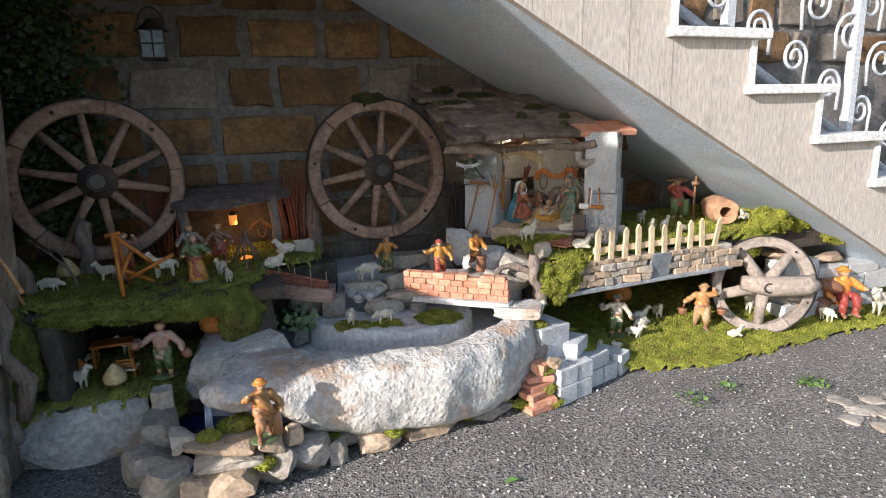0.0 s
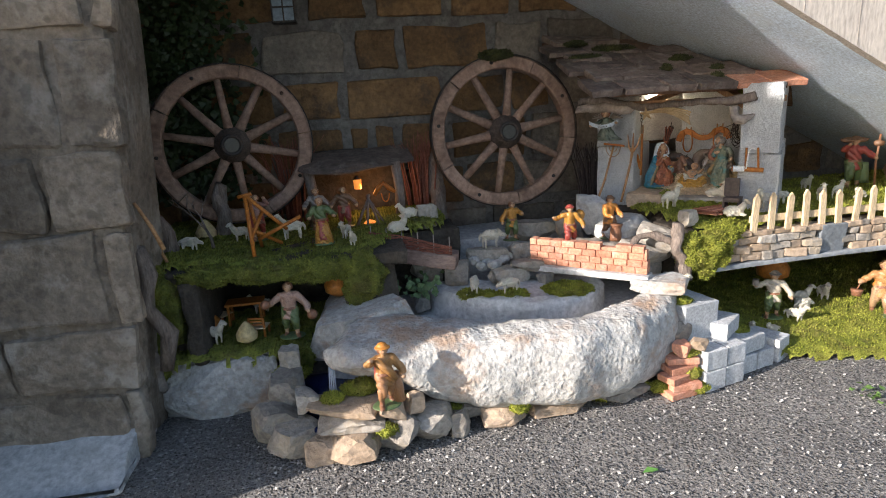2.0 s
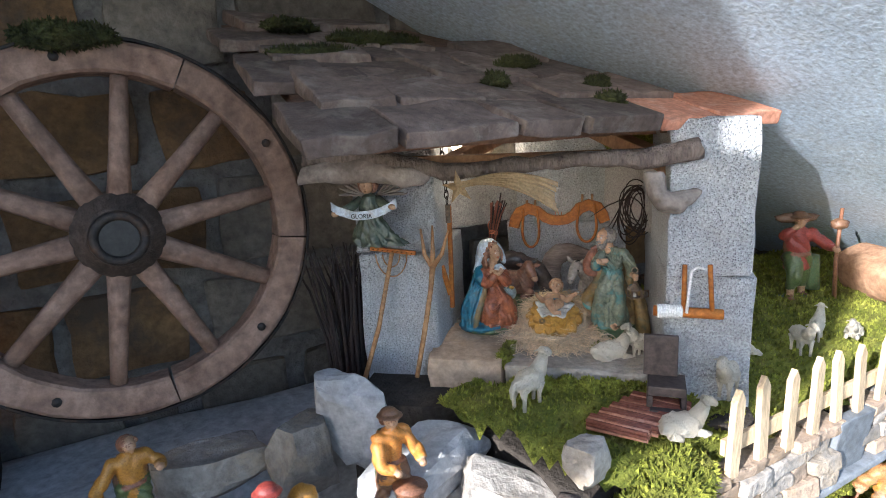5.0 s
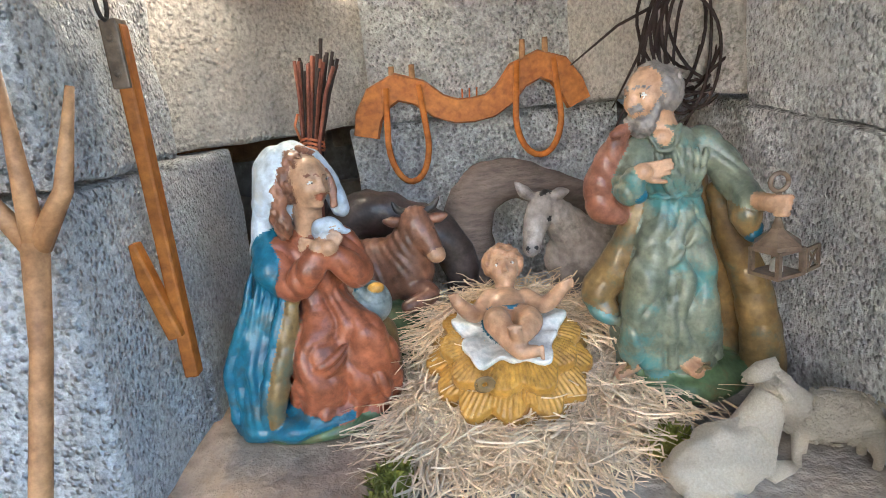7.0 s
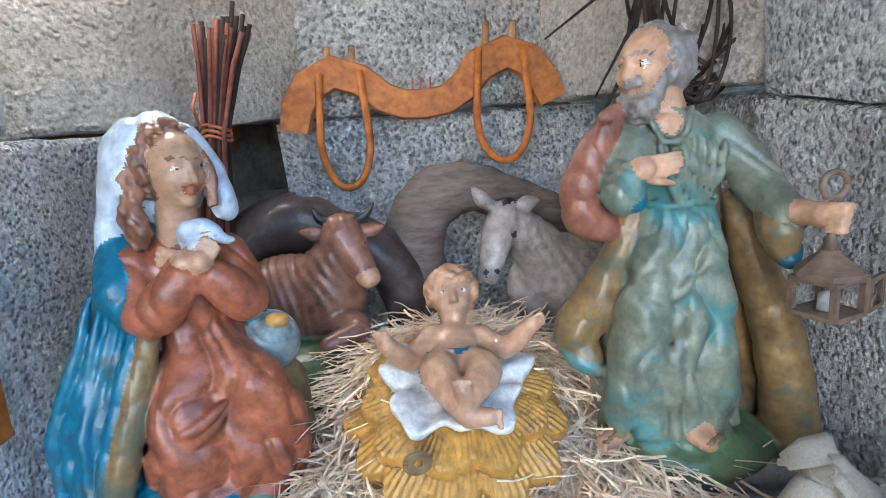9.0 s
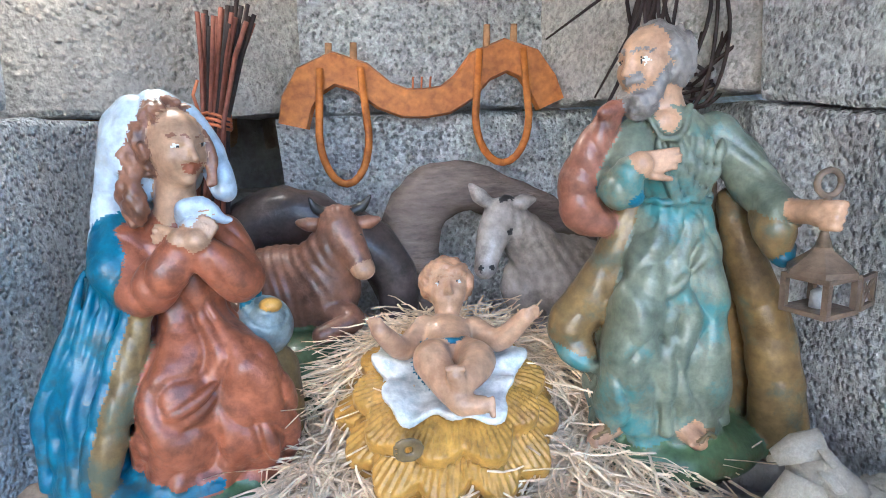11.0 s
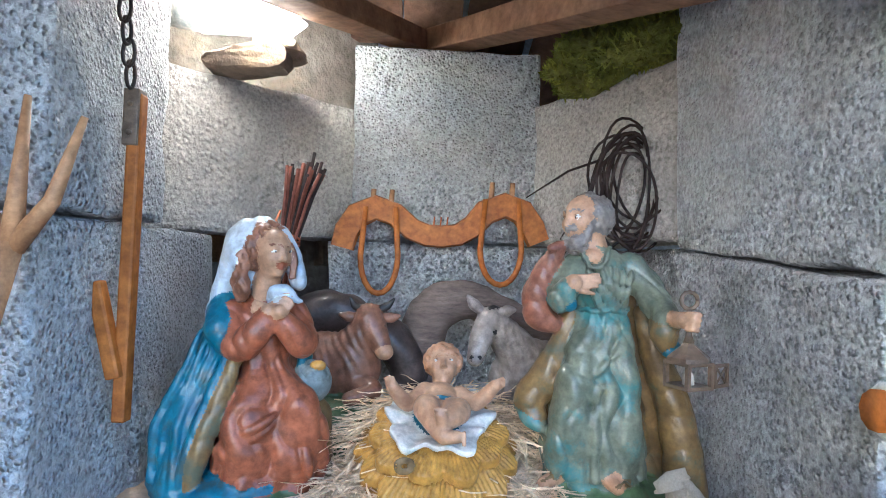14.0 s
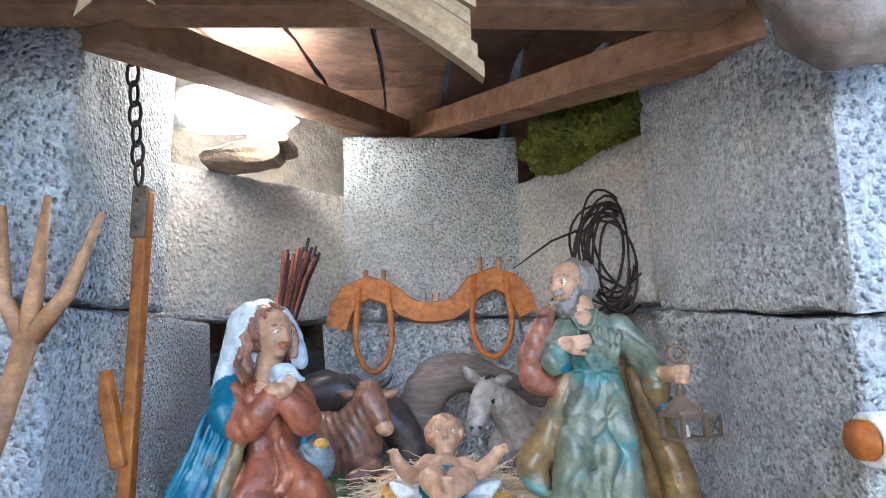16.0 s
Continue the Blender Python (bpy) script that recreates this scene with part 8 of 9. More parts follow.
# ivy leaves beside the basin and on the wall
def leaves(name, label, n, fn, size, seed, m=IVY):
    rr = random.Random(seed)
    bm = bmesh.new()
    for i in range(n):
        p, d = fn(rr)
        d = Vector(d).normalized()
        t = d.orthogonal().normalized()
        t = Matrix.Rotation(rr.uniform(0, 6.28), 3, d) @ t
        s = d.cross(t)
        z = size * rr.uniform(0.6, 1.3)
        vs = [p - t * z * 0.6, p + s * z * 0.5 - t * z * 0.1 + d * z * 0.12, p + s * z * 0.25 + t * z * 0.3, p + t * z * 0.75, p - s * z * 0.25 + t * z * 0.3, p - s * z * 0.5 - t * z * 0.1 + d * z * 0.12]
        bm.faces.new([bm.verts.new(v) for v in vs])
    ob = link(name, bm, m)
    return tagged(ob, label, name, kind="stuff")
leaves("ivy", "dark ivy hanging on the wall behind the wheel", 2600, lambda r: (Vector((r.gauss(-0.56, 0.1), 2.44 - abs(r.gauss(0, 0.045)), r.uniform(0.55, 1.55))), (r.uniform(-0.5, 0.5), -1, r.uniform(0, 0.8))), 0.024, 3)
leaves("ivy", "small dark green creeper beside the basin", 46, lambda r: (Vector((r.gauss(0.2, 0.035), r.gauss(1.95, 0.04), r.uniform(0.25, 0.31))), (r.uniform(-0.5, 0.5), -1, r.uniform(0.2, 1))), 0.02, 4, mat("creeper_leaf", (0.045, 0.09, 0.03), (0.1, 0.15, 0.06), 0.5, 60, 0.2, 100))

# ---- small figures ----
COLS = {}
def P_(c):
    if c not in COLS:
        COLS[c] = paint("c%d%d%d" % tuple(int(k * 100) for k in c), c)
    return COLS[c]
YEL, RED, GRN, BRN, GRY, WHT, ORG, TEA = (0.36, 0.17, 0.03), (0.24, 0.045, 0.035), (0.08, 0.11, 0.04), (0.15, 0.08, 0.045), (0.2, 0.17, 0.15), (0.46, 0.4, 0.32), (0.5, 0.2, 0.04), (0.05, 0.2, 0.2)
def figure(x, y, z, h, rz, top, legs, hat, label, gown=False, arms=((-0.25, -0.12, 0.55), (0.25, -0.12, 0.55)), vest=None, seed=0, sit=False, lean=0, extra=None):
    """A small painted figure h tall, facing -y before the turn rz; one mesh."""
    K = [P_(top), P_(legs), SKIN, P_(hat) if hat else HAIRB, P_(vest or top), GRASSP, HAIRB]
    rr = random.Random(seed)
    o = -0.2 if sit else 0.0
    tl = rr.uniform(-0.025, 0.025)
    sc = Sculpt((-0.42, -0.3, -0.02), (0.42, 0.22, 1.08), 0.0125)
    sc.ball((0, 0, 0.012), (0.19, 0.15, 0.03), 5, 0.01)
    if gown:
        sc.robe([(0.02, 0, 0, 0.165, 0.135, 0.07), (0.3, 0, 0, 0.13, 0.11, 0.06), (0.5, tl, 0, 0.085, 0.07, 0.04), (0.53, tl, 0, 0.08, 0.066, 0.02)], 1, 0.02, 8, 0.08, 3.0, seed)
        sc.robe([(0.12, 0.0, -0.03, 0.1, 0.11, 0.05), (0.5, tl, -0.012, 0.07, 0.066, 0.03)], 4, 0.01, 5, 0.08, 3.0, seed + 1)
    else:
        for q in (-1, 1):
            st = q * (0.05 if seed % 2 else -0.04)
            if sit:
                sc.rope([(q * 0.06, 0, 0.3), (q * 0.09, -0.16, 0.31), (q * 0.09, -0.17, 0.05)], [0.075, 0.062, 0.036], 1, 0.02)
            else:
                sc.rope([(q * 0.05 + tl, 0, 0.5), (q * 0.068, -0.03 + st, 0.29), (q * 0.078, st, 0.16)], [0.074, 0.062, 0.04], 1, 0.02)
                sc.rope([(q * 0.078, st, 0.19), (q * 0.08, st, 0.05)], [0.036, 0.03], 2 if seed % 3 else 6, 0.01)
            sc.rope([(q * 0.082, 0.01 + (-0.17 if sit else st), 0.035), (q * 0.1, -0.07 + (-0.17 if sit else st), 0.03)], [0.034, 0.028], 6, 0.01)
        sc.robe([(0.36 + o, tl, 0, 0.115, 0.09, 0.06), (0.46 + o, tl, 0, 0.1, 0.08, 0.05), (0.54 + o, tl, 0, 0.088, 0.07, 0.03)], 0, 0.015, 7, 0.08, 4.0, seed + 2)
    sc.robe([(0.5 + o, tl, 0, 0.09, 0.07, 0.03), (0.64 + o, tl, 0, 0.1, 0.072, 0.04), (0.76 + o, tl, 0, 0.122, 0.07, 0.03), (0.83 + o, tl, 0, 0.06, 0.05, 0)], 0, 0.02, 6, 0.08, 5.0, seed + 3)
    sc.robe([(0.42 + o, tl, 0.035, 0.118, 0.06, 0.06), (0.66 + o, tl, 0.03, 0.114, 0.06, 0.04), (0.81 + o, tl, 0.022, 0.09, 0.055, 0.0)], 4, 0.006, 6, 0.08, 4.0, seed + 4)
    sc.rope([(tl - 0.095, 0, 0.53 + o), (tl - 0.06, -0.065, 0.525 + o), (tl + 0.06, -0.065, 0.53 + o), (tl + 0.095, 0, 0.53 + o)], 0.016, 6, 0.004)
    for q, a in zip((-1, 1), arms):
        s = Vector((q * 0.108 + tl, 0, 0.77 + o))
        e = Vector((a[0], a[1], a[2] + o))
        mid = (s + e) / 2 + Vector((q * 0.055, 0.02, -0.06))
        f = mid * 0.3 + e * 0.7
        sc.rope([s, mid, f], [0.052, 0.05, 0.042], 0, 0.02)
        sc.rope([f, e], [0.03, 0.024], 2, 0.006)
        sc.ball(e + (e - mid).normalized() * 0.02, (0.032, 0.028, 0.032), 2, 0.008)
    sc.rope([(tl, 0, 0.8 + o), (tl, -0.01, 0.87 + o)], 0.034, 2, 0.01)
    hx, ty = tl * 1.3, rr.uniform(-0.5, 0.5)
    locks(sc, (hx, 0.008, 0.915 + o), (0.064, 0.064, 0.07), 26, 0.014, 6, seed, (ty, -1, -0.15), 0.3, -0.6, 0.7)
    head_on(sc, (hx, -0.012, 0.905 + o), (ty, -1, -0.1), 0.062, 2, 6, 2, 2, 6)
    if hat:
        sc.ball((hx, 0.0, 0.945 + o), (0.1, 0.095, 0.018), 3, 0.006)
        sc.ball((hx, 0.012, 0.965 + o), (0.066, 0.064, 0.05), 3, 0.015)
    elif seed % 2:
        sc.ball((hx + 0.02 * ty, -0.05, 0.86 + o), (0.036, 0.03, 0.04), 6, 0.01)
    sc.crease([0, 1, 4], 0.05, 0.82, lambda X, Y, Z: 1 - 1.6 * np.abs(np.sin(24 * X + 13 * Z + 1.6 * np.sin(11 * Z + 14 * Y + seed) + seed)) ** 0.7, 0.011)
    bm = bmesh.new()
    if extra:
        extra(bm)
    ob = skin("shepherd_figurine" if not gown else "woman_figurine", sc, K, label, bm)
    ob.matrix_basis = pose(x, y, z, 0, lean, rz) @ Matrix.Diagonal((h * 1.2, h * 1.2, h, 1))
    return tagged(ob, label, "figurine", "small painted crib figures")
def sack(bm):
    add_blob(bm, T(0.2, 0.12, 0.72), 0.1, 0.1, 0.13, 3, 0.2, 3, 1, 4)
def baskets(bm):
    for q in (-1, 1):
        add_loft(bm, [(q * 0.32, -0.05, 0.36, 0.06, 0.06, 0), (q * 0.32, -0.05, 0.48, 0.085, 0.085, 0)], 14, 0, 0, 6)
        add_tube(bm, [(q * 0.32, -0.05, 0.48), (q * 0.28, -0.05, 0.6)], 0.01, 6, mi=6)
def staff(bm):
    add_tube(bm, [(0.27, -0.15, 0.0), (0.25, -0.15, 0.5), (0.28, -0.13, 1.05)], [0.02, 0.018, 0.016], 6, mi=6)
    add_blob(bm, T(0.27, -0.13, 0.88), 0.075, 0.06, 0.06, 3, 0.3, 3, 2, 3)
    add_loft(bm, [(0.17, 0.03, 0.1, 0.07, 0.05, 0.1), (0.14, 0.03, 0.5, 0.07, 0.06, 0.05)], 14, 0.1, 5, 5)
def lamb(bm):
    add_blob(bm, T(-0.02, 0.05, 0.93), 0.2, 0.07, 0.06, 3, 0.2, 3, 2, 4)
def pot(bm):
    add_loft(bm, [(0, -0.2, 0.0, 0.12, 0.12, 0.05), (0, -0.2, 0.3, 0.1, 0.1, 0.05), (0, -0.2, 0.38, 0.13, 0.13, 0)], 14, 0.05, 5, 6)
figure(-0.09, 1.975, 0.445, 0.15, -5, GRN, YEL, None, "resin woman in green bodice and long yellow skirt", True, ((-0.2, -0.14, 0.6), (0.22, -0.1, 0.62)), RED, 1)
figure(0.558, 2.115, 0.365, 0.14, 10, YEL, GRN, None, "resin man in yellow shirt carrying a gourd", False, ((-0.24, -0.1, 0.5), (0.2, -0.15, 0.68)), BRN, 2)
figure(0.69, 1.88, 0.385, 0.135, -10, YEL, RED, RED, "resin traveller in yellow shirt and red hat with sack", False, ((-0.33, -0.05, 0.72), (0.22, -0.14, 0.5)), YEL, 3, extra=sack)
figure(0.85, 1.95, 0.38, 0.145, 15, ORG, BRN, BRN, "resin man in green and orange working over a pot", False, ((-0.12, -0.2, 0.55), (0.12, -0.2, 0.55)), GRN, 4, lean=4, extra=pot)
figure(1.395, 1.83, 0.075, 0.165, -30, WHT, GRN, GRY, "resin shepherd in white shirt and green breeches", False, ((-0.28, -0.12, 0.72), (0.26, -0.1, 0.5)), BRN, 5, extra=lambda bm: add_loft(bm, [(-0.3, -0.14, 0.74, 0.06, 0.06, 0), (-0.3, -0.14, 0.86, 0.05, 0.05, 0)], 12, 0, 0, 3))
figure(1.775, 1.785, 0.055, 0.195, -30, (0.36, 0.18, 0.07), (0.32, 0.2, 0.11), (0.34, 0.2, 0.1), "resin water carrier in orange vest with two pails", False, ((-0.28, -0.05, 0.62), (0.17, -0.06, 0.9)), ORG, 6, extra=baskets)
figure(1.845, 2.03, 0.46, 0.19, -30, RED, GRN, BRN, "resin shepherd in red tunic with a staff and lamb", False, ((-0.12, -0.12, 0.85), (0.25, -0.13, 0.6)), BRN, 7, extra=lambda bm: (staff(bm), lamb(bm)))
figure(2.47, 1.7, 0.05, 0.26, -20, ORG, RED, YEL, "seated resin bagpiper in red breeches and yellow hat", False, ((-0.22, -0.14, 0.5), (0.2, -0.16, 0.66)), WHT, 8, True, extra=lambda bm: (add_blob(bm, T(-0.22, -0.05, 0.5, 0, 30), 0.2, 0.12, 0.11, 3, 0.2, 3, 1, 6), add_tube(bm, [(-0.3, 0, 0.02), (-0.28, 0, 0.3)], [0.14, 0.1], 10, mi=6)))
figure(0.045, 1.455, 0.14, 0.165, 15, (0.3, 0.15, 0.05), (0.3, 0.15, 0.07), ORG, "weathered resin boy with a yellow sash by the spout", False, ((-0.2, -0.1, 0.82), (0.2, -0.12, 0.5)), RED, 9, extra=lambda bm: (add_tube(bm, [(-0.12, -0.07, 0.8), (0.02, -0.11, 0.62), (0.12, -0.08, 0.45)], [0.05, 0.055, 0.04], 10, mi=0), add_tube(bm, [(0.17, 0.02, 0.03), (0.17, 0.02, 0.5)], [0.08, 0.05], 10, mi=1)))
figure(-0.205, 1.83, 0.205, 0.17, 0, (0.33, 0.2, 0.15), GRN, None, "resin man with bare shoulder carrying jugs in the cave", False, ((-0.26, -0.12, 0.66), (0.27, -0.08, 0.48)), GRY, 10, extra=lambda bm: (add_blob(bm, T(-0.31, -0.14, 0.68), 0.07, 0.07, 0.08, 3, 0, 1, 1, 3), add_blob(bm, T(0.32, -0.08, 0.4), 0.075, 0.07, 0.09, 3, 0, 1, 1, 3)))
figure(-0.3, 2.08, 0.455, 0.15, 10, (0.2, 0.1, 0.08), RED, None, "resin woodcutter lifting an axe in the shade", False, ((-0.1, -0.05, 0.95), (0.15, -0.05, 0.9)), BRN, 11)
figure(-0.02, 2.14, 0.46, 0.14, 0, BRN, RED, None, "resin man in brown by the fire", False, seed=12)
figure(-0.11, 2.15, 0.46, 0.14, 0, GRY, BRN, None, "resin man in grey by the hut", False, seed=13)

BR0, BR1 = Vector((-0.537, 1.720, 0.196)), Vector((-0.555, 1.720, 0.528))
ST0, ST1 = Vector((-0.490, 1.720, 0.528)), Vector((-0.542, 1.720, 0.657))
# gnarled branch and stick leaning beside the cave
bm = bmesh.new()
add_tube(bm, [BR0, BR0.lerp(BR1, 0.3) + Vector((0.03, 0, 0)), BR0.lerp(BR1, 0.55) + Vector((-0.012, -0.01, 0)), BR0.lerp(BR1, 0.8) + Vector((0.012, 0, 0)), BR1, BR1 + Vector((-0.035, 0, 0.02))], [0.016, 0.021, 0.018, 0.022, 0.024, 0.008], 10)
jit(bm, 0.008, 22, 3)
jit(bm, 0.003, 70, 4)
tagged(link("branch", bm, BARK), "gnarled grey dead branch leaning beside the cave", "branch")
bm = bmesh.new()
add_tube(bm, [ST0, ST0.lerp(ST1, 0.5) + Vector((0.004, 0, 0)), ST1], [0.006, 0.0055, 0.004], 8)
tagged(link("stick", bm, FORKWOOD), "thin pale walking stick leaning on the pillar", "stick")
# broken slabs and blocks round the working men
for i, (x, y, z, sx, sy, sz, rz, rx, ry) in enumerate([(0.93, 1.99, 0.33, 0.2, 0.09, 0.11, 20, 0, -8), (1.0, 1.9, 0.33, 0.16, 0.1, 0.09, -35, 10, 14), (0.78, 2.13, 0.33, 0.1, 0.07, 0.12, 30, 0, 8), (0.87, 2.14, 0.35, 0.11, 0.08, 0.15, -20, 0, 0), (0.66, 2.2, 0.33, 0.16, 0.09, 0.08, 5, 0, 0), (0.92, 1.86, 0.31, 0.15, 0.1, 0.07, -45, 0, 16)]):
    rock(x, y, z, sx, sy, sz, 310 + i, rz, ROCK if i % 3 else CEMENT, "broken grey stone slab among the working figures", "stone", rx, ry)

# ---- flock ----
for i, (x, y, z, s, rz, k) in enumerate([(-0.19, 2.03, 0.46, 0.085, 5, "stand"), (-0.5, 2.0, 0.452, 0.068, 170, "graze"), (-0.02, 2.02, 0.45, 0.06, 60, "stand"), (0.0, 1.93, 0.44, 0.055, 80, "stand"), (0.2, 2.17, 0.47, 0.075, 10, "lie"), (0.15, 2.06, 0.445, 0.08, 200, "lie"), (0.36, 1.845, 0.275, 0.075, 75, "graze"), (0.46, 1.8, 0.277, 0.07, 10, "graze"), (0.47, 2.06, 0.36, 0.09, 190, "graze"), (0.945, 1.67, 0.245, 0.075, 190, "stand"), (1.075, 1.955, 0.465, 0.08, 195, "stand"), (1.2, 1.79, 0.455, 0.075, 160, "lie"), (1.33, 1.82, 0.465, 0.07, 20, "stand"), (1.42, 1.87, 0.465, 0.06, 150, "graze"), (1.56, 1.85, 0.465, 0.065, 60, "stand"), (1.64, 1.87, 0.465, 0.06, 200, "stand"), (1.67, 2.05, 0.465, 0.06, 80, "stand"), (1.7, 1.84, 0.465, 0.055, 20, "lie"), (1.46, 1.8, 0.06, 0.07, 120, "stand"), (1.54, 1.86, 0.06, 0.08, 190, "graze"), (1.57, 1.91, 0.07, 0.08, 170, "stand"), (1.35, 1.76, 0.05, 0.06, 20, "lie"), (1.3, 1.8, 0.05, 0.06, 60, "lie"), (1.68, 1.93, 0.07, 0.08, 70, "stand"), (1.85, 1.68, 0.05, 0.065, 170, "lie"), (2.1, 1.83, 0.07, 0.11, 10, "stand"), (2.33, 1.66, 0.05, 0.08, 80, "graze"), (2.63, 1.64, 0.045, 0.13, 10, "stand"), (-0.44, 1.87, 0.195, 0.075, 160, "stand"), (-0.33, 2.1, 0.2, 0.07, 20, "stand"), (-0.36, 2.1, 0.45, 0.07, 30, "stand"), (2.0, 1.82, 0.49, 0.06, 20, "lie")]):
    sheep(x, y, z, s, rz, k, i)

# ---- hut with the fire ----
hut = thing("hut", "low dark hut with a mossy stone slab roof", "hut")
bm = rock_bm(0.42, 0.24, 0.05, 201)
bmesh.ops.transform(bm, matrix=pose(0.04, 2.32, 0.645, 14), verts=bm.verts)
part("roof_slab", bm, SLATE, hut, "mossy grey slab")
for x in (-0.13, 0.18):
    bm = bmesh.new()
    add_tube(bm, [(x, 2.25, 0.45), (x + 0.005, 2.25, 0.56), (x - 0.005, 2.25, 0.66)], [0.02, 0.017, 0.018], 8)
    jit(bm, 0.004, 30, x)
    part("post", bm, BARK, hut)
bm = bmesh.new()
add_box(bm, pose(0.03, 2.44, 0.44), 0.4, 0.03, 0.26, 0.004, 4)
jit(bm, 0.006, 20, 2)
part("back_wall", bm, SOIL, hut)
trip = thing("tripod", "tripod of charred sticks over the fire", "tripod")
for k in range(7):
    a = k * 0.9
    bm = bmesh.new()
    add_tube(bm, [(0.065 + 0.05 * math.cos(a), 2.17 + 0.04 * math.sin(a), 0.455), (0.065 - 0.006 * math.cos(a), 2.17, 0.56)], 0.004, 6)
    part("stick", bm, BARK, trip)
fire = emit("fire_glow", (1.0, 0.3, 0.05), 0.5)
bm = bmesh.new()
add_blob(bm, T(0.065, 2.17, 0.462), 0.02, 0.016, 0.009, 2, 0.4, 4, 1)
tagged(link("embers", bm, fire), "glowing orange embers under the tripod", "embers")
lan = thing("hut_lamp", "small amber glass lamp glowing in the hut", "lamp")
bm = bmesh.new()
add_tube(bm, [(0.035, 2.3, 0.565), (0.035, 2.3, 0.6)], [0.013, 0.015], 12)
part("glass", bm, emit("amber_glass", (1.0, 0.34, 0.06), 0.35), lan)
bm = bmesh.new()
add_tube(bm, [(0.035, 2.3, 0.601), (0.035, 2.3, 0.615)], [0.016, 0.004], 12)
part("cap", bm, IRON, lan)
hl = new("hut_light", bpy.data.lights.new("hut_light", "POINT"))
hl.data.energy, hl.data.color, hl.data.shadow_soft_size = 0.32, (1.0, 0.45, 0.12), 0.02
hl.location = (0.06, 2.3, 0.56)
mini = thing("toy_yoke", "orange wooden toy yoke hung under the hut roof", "yoke")
bm = bmesh.new()
add_tube(bm, [(0.09, 2.24, 0.545), (0.105, 2.24, 0.57), (0.125, 2.24, 0.588), (0.145, 2.24, 0.568), (0.165, 2.24, 0.553)], [0.006, 0.009, 0.008, 0.009, 0.006], 8)
part("beam", bm, TOOLWOOD, mini)
bm = bmesh.new()
add_tube(bm, [(0.13 + 0.014 * math.cos(a), 2.24, 0.55 + 0.03 * math.sin(a)) for a in [math.pi * (1 + k / 10) for k in range(11)]], 0.0025, 6)
part("bow", bm, TOOLWOOD, mini)
# twig bundles
def bundle(x, y, z0, z1, n, spread, m, label, seed):
    rr = random.Random(seed)
    b = thing("twig_bundle", label, "twigs")
    for k in range(n):
        bm = bmesh.new()
        ox, oy = rr.gauss(0, spread), rr.gauss(0, spread * 0.5)
        pts = [(x + ox * 0.6, y + oy * 0.6, z0), (x + ox * 0.75 + rr.uniform(-0.005, 0.005), y + oy * 0.7, z0 + (z1 - z0) * 0.4), (x + ox + rr.uniform(-0.012, 0.012), y + oy, z0 + (z1 - z0) * 0.75), (x + ox * 1.5 + rr.uniform(-0.015, 0.015), y + oy, z1 + rr.uniform(-0.03, 0.02))]
        add_tube(bm, pts, [0.0035, 0.003, 0.0022, 0.001], 5)
        part("twig", bm, m, b)
bundle(0.285, 2.37, 0.42, 0.74, 40, 0.03, REDTWIG, "sheaf of dark red twigs beside the hut", 1)
bundle(-0.2, 2.36, 0.45, 0.76, 34, 0.035, REDTWIG, "sheaf of red-brown twigs behind the figures", 2)
bundle(0.93, 2.28, 0.4, 0.66, 60, 0.03, TWIG, "sheaf of dark heather twigs beside the stable", 3)
root("tree_trunk", [(0.335, 2.36, 0.4), (0.34, 2.36, 0.5), (0.33, 2.37, 0.6), (0.345, 2.37, 0.66)], [0.035, 0.03, 0.028, 0.02], "short dark tree trunk beside the hut", BARK, None, 0.25, 3)
root("tree_trunk", [(-0.43, 2.2, 0.44), (-0.425, 2.2, 0.52), (-0.43, 2.2, 0.6), (-0.42, 2.2, 0.64)], [0.032, 0.028, 0.026, 0.02], "cut trunk standing in front of the wheel", BARK, None, 0.25, 6)
# bare shrub
shrub = thing("bare_shrub", "little bare branched shrub on the terrace", "shrub")
rr = random.Random(2)
def grow(p, d, ln, r, depth):
    if depth == 0:
        return
    q = p + d * ln
    bm = bmesh.new()
    add_tube(bm, [p, (p + q) / 2 + Vector((rr.uniform(-1, 1), 0, rr.uniform(-1, 1))) * ln * 0.08, q], [r, r * 0.85, r * 0.65], 6)
    part("twig", bm, BARK, shrub)
    for k in range(2 if depth > 1 else 3):
        e = (d + Vector((rr.uniform(-0.8, 0.8), rr.uniform(-0.5, 0.5), rr.uniform(-0.1, 0.5)))).normalized()
        grow(q, e, ln * rr.uniform(0.6, 0.85), r * 0.62, depth - 1)
grow(Vector((-0.43, 2.0, 0.45)), Vector((-0.2, 0, 1)).normalized(), 0.07, 0.006, 5)
root("driftwood_stick", [(-0.58, 1.78, 0.1), (-0.595, 1.77, 0.22), (-0.62, 1.78, 0.32), (-0.635, 1.79, 0.41), (-0.66, 1.8, 0.44)], [0.014, 0.018, 0.02, 0.024, 0.014], "weathered grey driftwood standing by the pillar", GREYWOOD, None, 0.3, 4)
root("driftwood_stick", [(-0.55, 2.0, 0.44), (-0.56, 1.99, 0.53), (-0.6, 1.98, 0.6), (-0.6, 1.98, 0.7)], [0.022, 0.02, 0.017, 0.012], "dark forked branch leaning by the wheel", BARK, None, 0.3, 5)
root("driftwood_stick", [(-0.595, 1.98, 0.59), (-0.63, 1.97, 0.62), (-0.66, 1.97, 0.66)], [0.013, 0.012, 0.008], "dark side branch by the wheel", BARK, None, 0.3, 6)
axe = thing("axe", "small axe with pale handle leaning by the pillar", "axe")
bm = bmesh.new()
